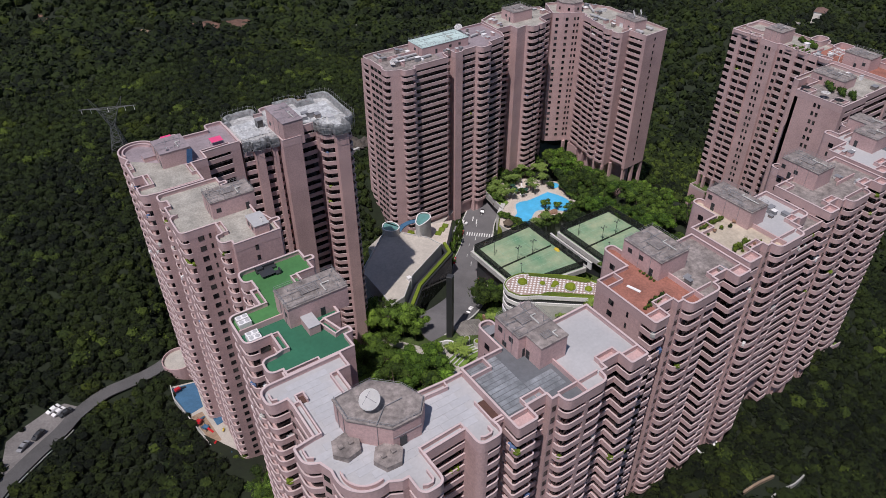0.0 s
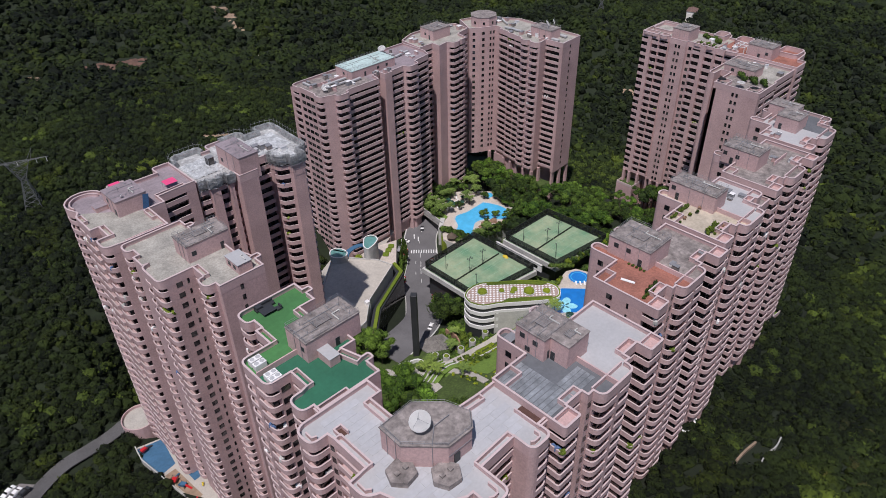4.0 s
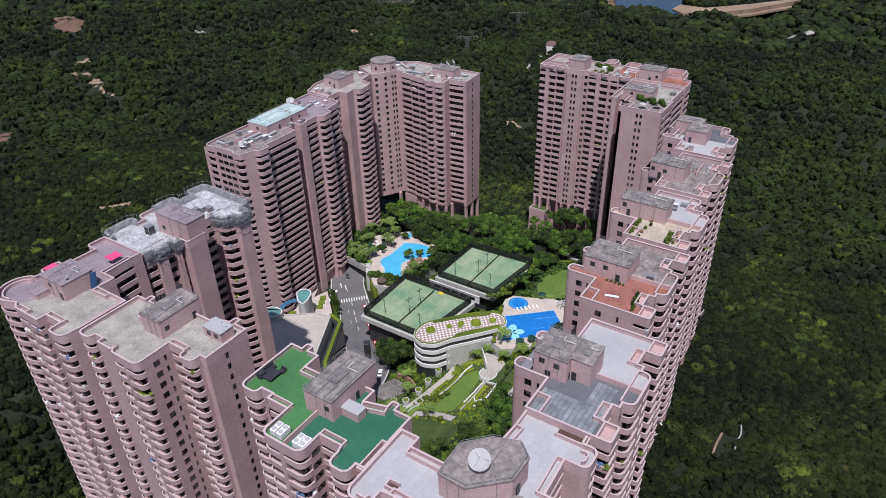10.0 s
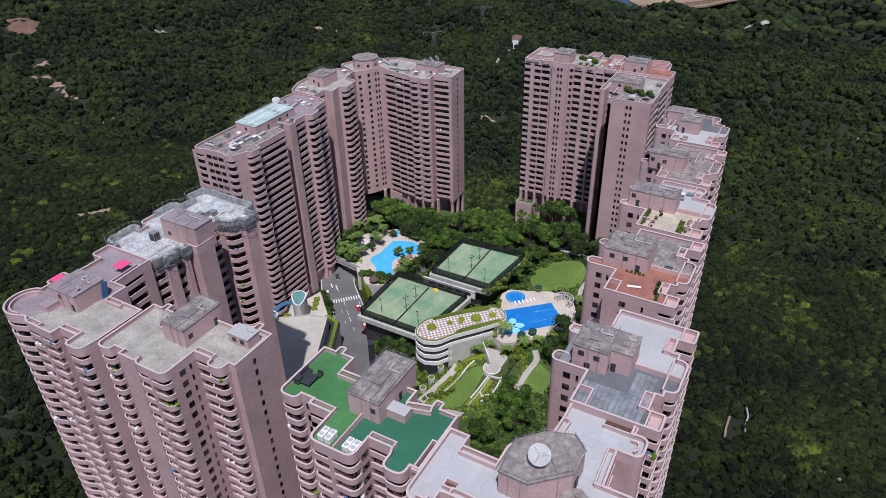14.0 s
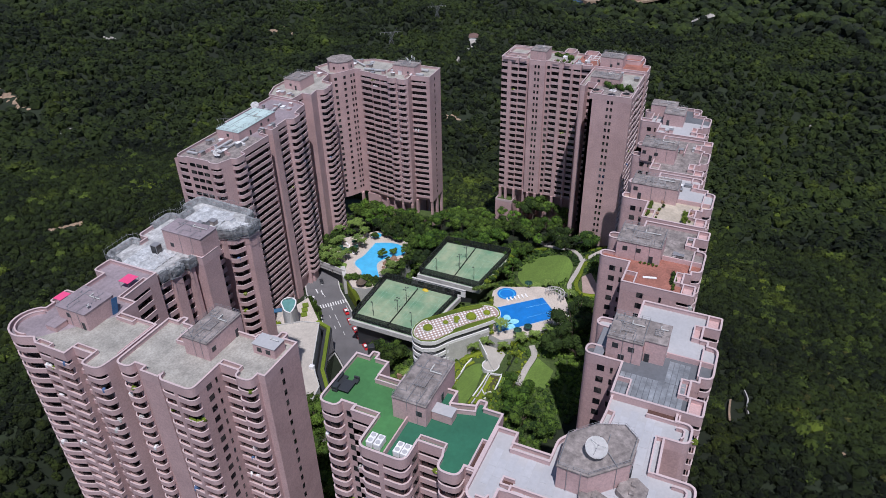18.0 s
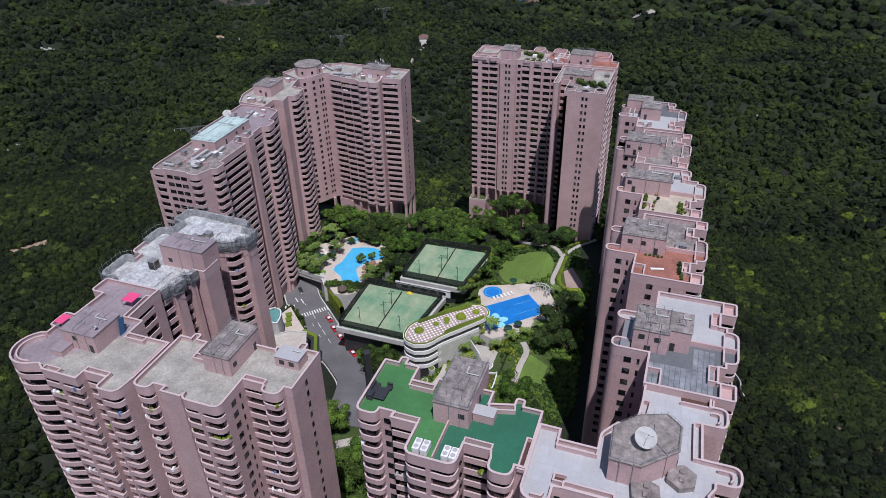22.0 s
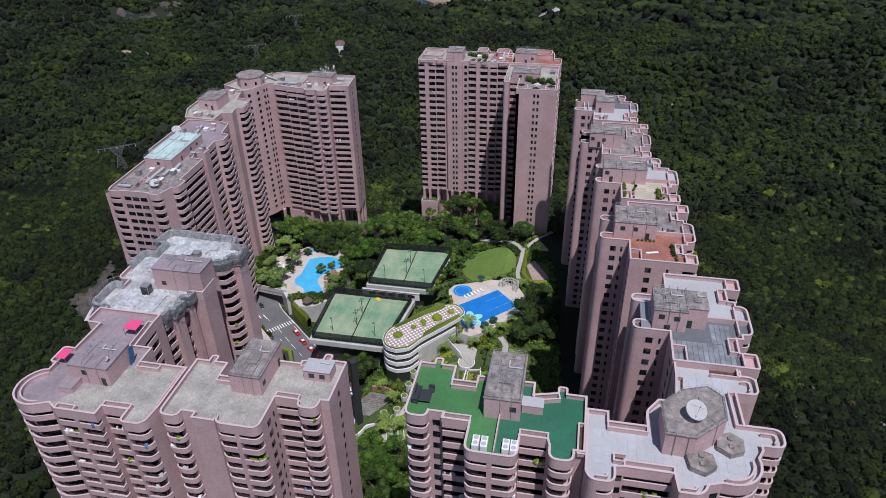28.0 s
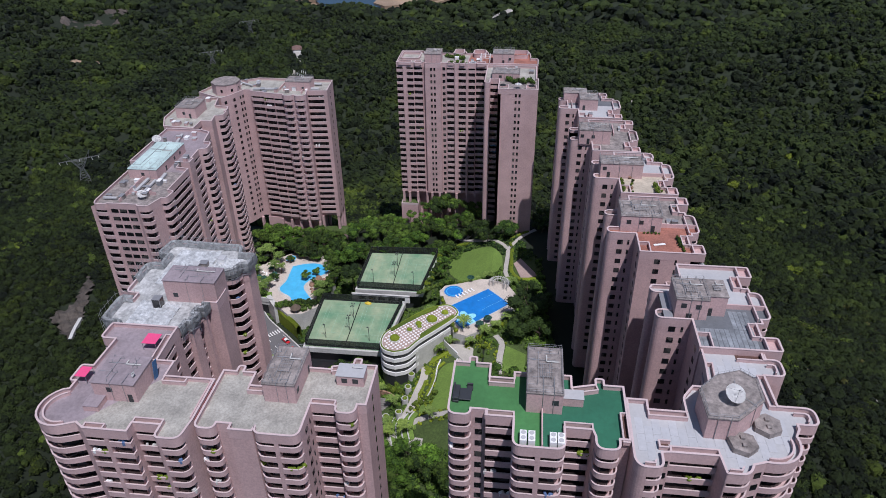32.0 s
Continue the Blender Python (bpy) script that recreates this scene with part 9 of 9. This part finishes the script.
# rounded loop parapets and a planted bed on the deep far roof
for pts, h in (([(277.5, 161.5), (268, 161.5), (268, 170.3), (277.5, 170.3)], 1.2), ([(280.6, 129.6), (274, 129.6), (274, 135.2), (280.6, 135.2)], 2.0), ([(280.2, 140.2), (273.4, 140.2), (273.4, 144.6), (280.2, 144.6)], 2.2), ([(281.8, 109.2), (274, 109.2), (274, 116.8), (281.8, 116.8)], 1.8)):
    loop = [(p[0], p[1]) for p in rounded([(x, y, 1.6, "w") for x, y in pts])]
    bm = bmesh.new()
    band(bm, loop, inset(loop, 0.25, True), 95.0, 95.0 + h, True, 0)
    band(bm, inset(loop, -0.08, True), inset(loop, 0.36, True), 95.0 + h, 95.14 + h, True, 1)
    mesh_ob("roof_planter", bm, [M_BALC, M_COPE], label="rounded pink planter wall with pale coping on a far roof", category="planter", group="planter walls on the far roofs")
for k in range(14):
    q = random.Random(830 + k)
    shrub(270.4 + 0.42 * k * 0.5 + q.uniform(0, 1.6), 140 + 0.66 * k, 95.0, q.uniform(0.9, 1.5), h=1.1, material=M_TREE, label="dense green shrub in a roof garden", group="shrubs on the far roof garden")
# walled roof gardens of the far tower group
for x0, x1, y0, y1, z in ((260.8, 264.6, 159.4, 162.8, 95.0), (260.8, 264.6, 164.2, 170.8, 95.0), (261.6, 265.4, 143.8, 147.0, 95.0), (261.2, 265.0, 138.4, 141.4, 95.0), (261.4, 265.0, 128.6, 133.0, 95.0), (231.0, 236.5, 104.6, 109.0, 94.2), (231.0, 236.5, 116.6, 121.0, 94.2)):
    loop = [(p[0], p[1]) for p in rounded([(x0, y0, 0.9, "w"), (x1, y0, 0.9, "w"), (x1, y1, 0.9, "w"), (x0, y1, 0.9, "w")])]
    bm = bmesh.new()
    band(bm, loop, inset(loop, 0.22, True), z, z + 1.1, True, 0)
    band(bm, inset(loop, -0.06, True), inset(loop, 0.3, True), z + 1.1, z + 1.24, True, 1)
    mesh_ob("roof_planter", bm, [M_BALC, M_COPE], label="rounded pink planter wall with pale coping on a far roof", category="planter", group="planter walls on the far roofs")
for x, y, m, l in ((232.6, 106.6, M_DARK, "dark grey parasol on the roof garden"), (232.8, 119.2, M_DARK, "dark grey parasol on the roof garden"), (234.4, 112.6, M_WHITE, "white parasol on the roof garden")):
    parasol(x, y, 94.2, 1.6, m, l, "parasols on the roof garden")
t = thing("roof_pergola", "white steel pergola frame on the far roof", "pergola", 265.5, 127.0, 95.0)
for px in (0, 3.0, 6.0):
    for py in (0, 4.4):
        part("post", boxes((px - 0.1, px + 0.1, py - 0.1, py + 0.1, 0, 2.6)), M_WHITE, t)
    part("rafter", boxes((px - 0.1, px + 0.1, -0.4, 4.8, 2.6, 2.8)), M_WHITE, t)
for py in (0, 2.2, 4.4):
    part("beam", boxes((-0.4, 6.4, py - 0.1, py + 0.1, 2.8, 3.0)), M_WHITE, t)
for x, y, w, d, rz in ((139, 243.5, 12, 1.0, 0), (141, 240.4, 9, 0.8, 0), (147.5, 238.4, 8, 1.2, 4), (136, 248.0, 5, 0.9, 90), (182, 247, 9, 1.0, 10), (246.6, 228, 10, 1.0, 95), (250, 240, 9, 0.9, 60), (255, 207, 7, 1.6, 90), (248.6, 206.6, 5, 1.8, 90)):
    t = thing("roof_duct", "long pale ventilation duct on a far roof", "duct", x, y, 86.05 if x > 200 else 85.8, rz, group="ducts on the far roofs")
    part("casing", boxes((0, w, 0, d, 0.35, 1.05), bevel=0.06), M_RWHITE, t)
    for k in range(3):
        part("foot", boxes((w * (0.1 + 0.4 * k), w * (0.1 + 0.4 * k) + 0.15, 0.05, d - 0.05, 0, 0.4)), M_STEEL, t)
# eight-sided lift head of the far corner tower
t = thing("plant_room", "eight-sided pink lift head with stained roof", "plant room", group="plant rooms on the roofs")
bm = bmesh.new()
OCT8 = [(242.8 + 6.6 * math.cos(radians(22.5 + 45 * k)), 250.0 + 6.6 * math.sin(radians(22.5 + 45 * k))) for k in range(8)]
prism(bm, OCT8, 85.5, 91.0)
part("wall", bm, M_WALL, t)
bm = bmesh.new()
prism(bm, inset(OCT8, -0.2, True), 91.0, 91.25)
part("roof_slab", bm, M_RGREY, t)
for a in (180, 225, 270):
    o = part("window", boxes((-0.5, 0.5, -0.08, 0.1, 0, 1.3)), M_GLASS, t)
    o.matrix_basis = pose(242.8 + 6.1 * math.cos(radians(a)), 250.0 + 6.1 * math.sin(radians(a)), 87.6, 0, 0, a + 90)
# aerials on the far roof
for k in range(7):
    t = thing("aerial", "thin grey mast aerial on a roof", "aerial", 249 + 1.1 * k, 214 + 1.3 * (k % 4), 90.5, group="roof aerials")
    bm = bmesh.new()
    tube(bm, (0, 0, -0.2), (0, 0, 2.4 + 0.5 * (k % 3)), 0.06, 5)
    part("mast", bm, M_STEEL, t)
    part("antenna", boxes((-0.15, 0.15, -0.1, 0.1, 1.2, 2.3)), M_WHITE, t)
# roof panels of the slate and white roofs
tile = None
for i in range(2):
    for j in range(12):
        x, y = 52.4 + 6.5 * i, 58.4 + 1.02 * j
        if i and y > 62:
            continue
        if tile is None:
            tile = part("roof_panel", boxes((0, 6.36, 0, 0.9, 0, 0.05)), surface("slate_panel", (0.215, 0.23, 0.245), 0.8, 1.2, 0.14, 0.36, 0.3, 0.2, jitter=0.10), SLATE_TOWER)
            tile.location = (x, y, 105.45)
        else:
            again(tile, "roof_panel", x, y, 105.45, parent=SLATE_TOWER)
tile = None
room = inset([(p[0], p[1]) for p in rounded(WCORN)], 0.7, True)
for i in range(8):
    for j in range(22):
        x, y = 19.8 + 4.0 * i + 2.0 * (j % 2), 54.6 + 1.5 * j
        if not all(within(c, room) for c in ((x, y), (x + 3.9, y), (x, y + 1.4), (x + 3.9, y + 1.4), (x + 2, y + 0.7))):
            continue
        if tile is None:
            tile = part("roof_panel", boxes((0, 3.88, 0, 1.4, 0, 0.04)), surface("white_deck_panel", (0.43, 0.433, 0.445), 0.8, 1.2, 0.06, 0.06, 0.2, 0.1, jitter=0.05), WHITE_TOWER)
            tile.location = (x, y, 104.85)
        else:
            again(tile, "roof_panel", x, y, 104.85, parent=WHITE_TOWER)
# terraces at the outer foot of the long row
for x, y, w, d, z in ((131.4, 59.8, 8.0, 6.0, 27.4),):
    t = thing("foot_terrace", "white rounded terrace with a canopy at a tower foot", "terrace", x, y, z)
    ring = [(a[0], a[1]) for a in rounded([(0, 0, 2.2, "w"), (w, 0, 2.2, "w"), (w, d, 0, "w"), (0, d, 0, "w")])]
    bm = bmesh.new()
    prism(bm, ring, -8, 0)
    part("base", bm, M_WHITE, t)
    bm = bmesh.new()
    band(bm, ring, inset(ring, 0.2, True), 0, 1.0, True)
    part("parapet", bm, M_WHITE, t)
    bm = bmesh.new()
    band(bm, inset(ring, -0.05, True), inset(ring, 0.3, True), 1.0, 1.12, True)
    part("coping", bm, M_COPE, t)
    bm = bmesh.new()
    prism(bm, inset(ring, 0.5, True), 0, 2.2)
    part("glazing", bm, M_GLASS, t)
    bm = bmesh.new()
    prism(bm, inset(ring, 0.1, True), 2.2, 2.5)
    part("canopy", bm, M_WHITE, t)
slab("foot_garden", [(214, 71.4), (220, 70.8), (228.5, 75.6), (226, 80), (215, 77)], 2, 18.0, M_WALL, M_LAWN, kind="structure", label="small walled lawn at the foot of a tower", category="garden")
wall_line = [(214, 71.4), (220, 70.8), (228.5, 75.6)]
bm = bmesh.new()
band(bm, wall_line, inset(wall_line, 0.25), 18.0, 19.2)
mesh_ob("garden_wall", bm, M_COPE, label="pale pink wall round a small lawn", category="wall")
slab("foot_pavement", [(180, 66.4), (190, 66), (204, 69.4), (214, 70.6), (214, 75), (180, 71)], 4, 16.6, M_CONC, M_PATH, kind="structure", label="paved apron at the foot of the towers", category="pavement")
# open ground storeys of the far towers: columns before a set-back core, and a podium
for owner, top, core, columns in ((GARDEN_TOWER, 26.7, (266.5, 273.2, 105, 171), ((261.6, 170.6), (261.3, 167.5), (261.9, 163.2), (262.4, 158.2), (261.1, 155.4), (261.1, 151.4), (262.2, 148.2), (261.4, 142.6), (261.5, 137.4), (262.4, 133), (262.7, 127.6), (263, 121), (263, 113), (263.4, 105))),
                                  (CORNER_TOWER, 18.9, (241.4, 259.6, 213.5, 239.5), ((240.6, 242.2), (242.2, 238.4), (240.4, 231.5), (239.6, 226.3), (238.8, 221.2), (238.4, 216.2), (238.6, 211), (244.6, 211), (245.8, 203), (252, 203.2), (258.8, 203.8), (258.8, 212)))):
    part("core", boxes((core[0], core[1], core[2], core[3], -12, top)), M_WALL, owner)
    first = None
    for x, y in columns:
        if first is None:
            first = part("column", boxes((-0.55, 1.0, -0.55, 0.55, -12 - top, 0)), M_WALL, owner)
            first.location = (x, y, top)
        else:
            again(first, "column", x, y, top, parent=owner)
slab("tower_podium", [(257.6, 162.6), (275, 162.6), (275, 171.6), (257.6, 171.6)], -4, 20.6, M_WALL, M_COVER, kind="structure", label="pink podium under the far tower", category="podium")
loop = [(275, 162.6), (257.6, 162.6), (257.6, 171.6), (275, 171.6)]
slab("tower_podium", [(237.4, 214), (238, 206), (241, 200), (237, 193.6), (246, 191), (249, 200), (247, 214)], -4, 11.0, M_WALL, M_COVER, kind="structure", label="low pink podium at the foot of the corner tower", category="podium")
bm = bmesh.new()
band(bm, loop, inset(loop, -0.3), 20.6, 21.7)
mesh_ob("podium_wall", bm, M_COPE, label="pink parapet round the tower podium", category="wall")
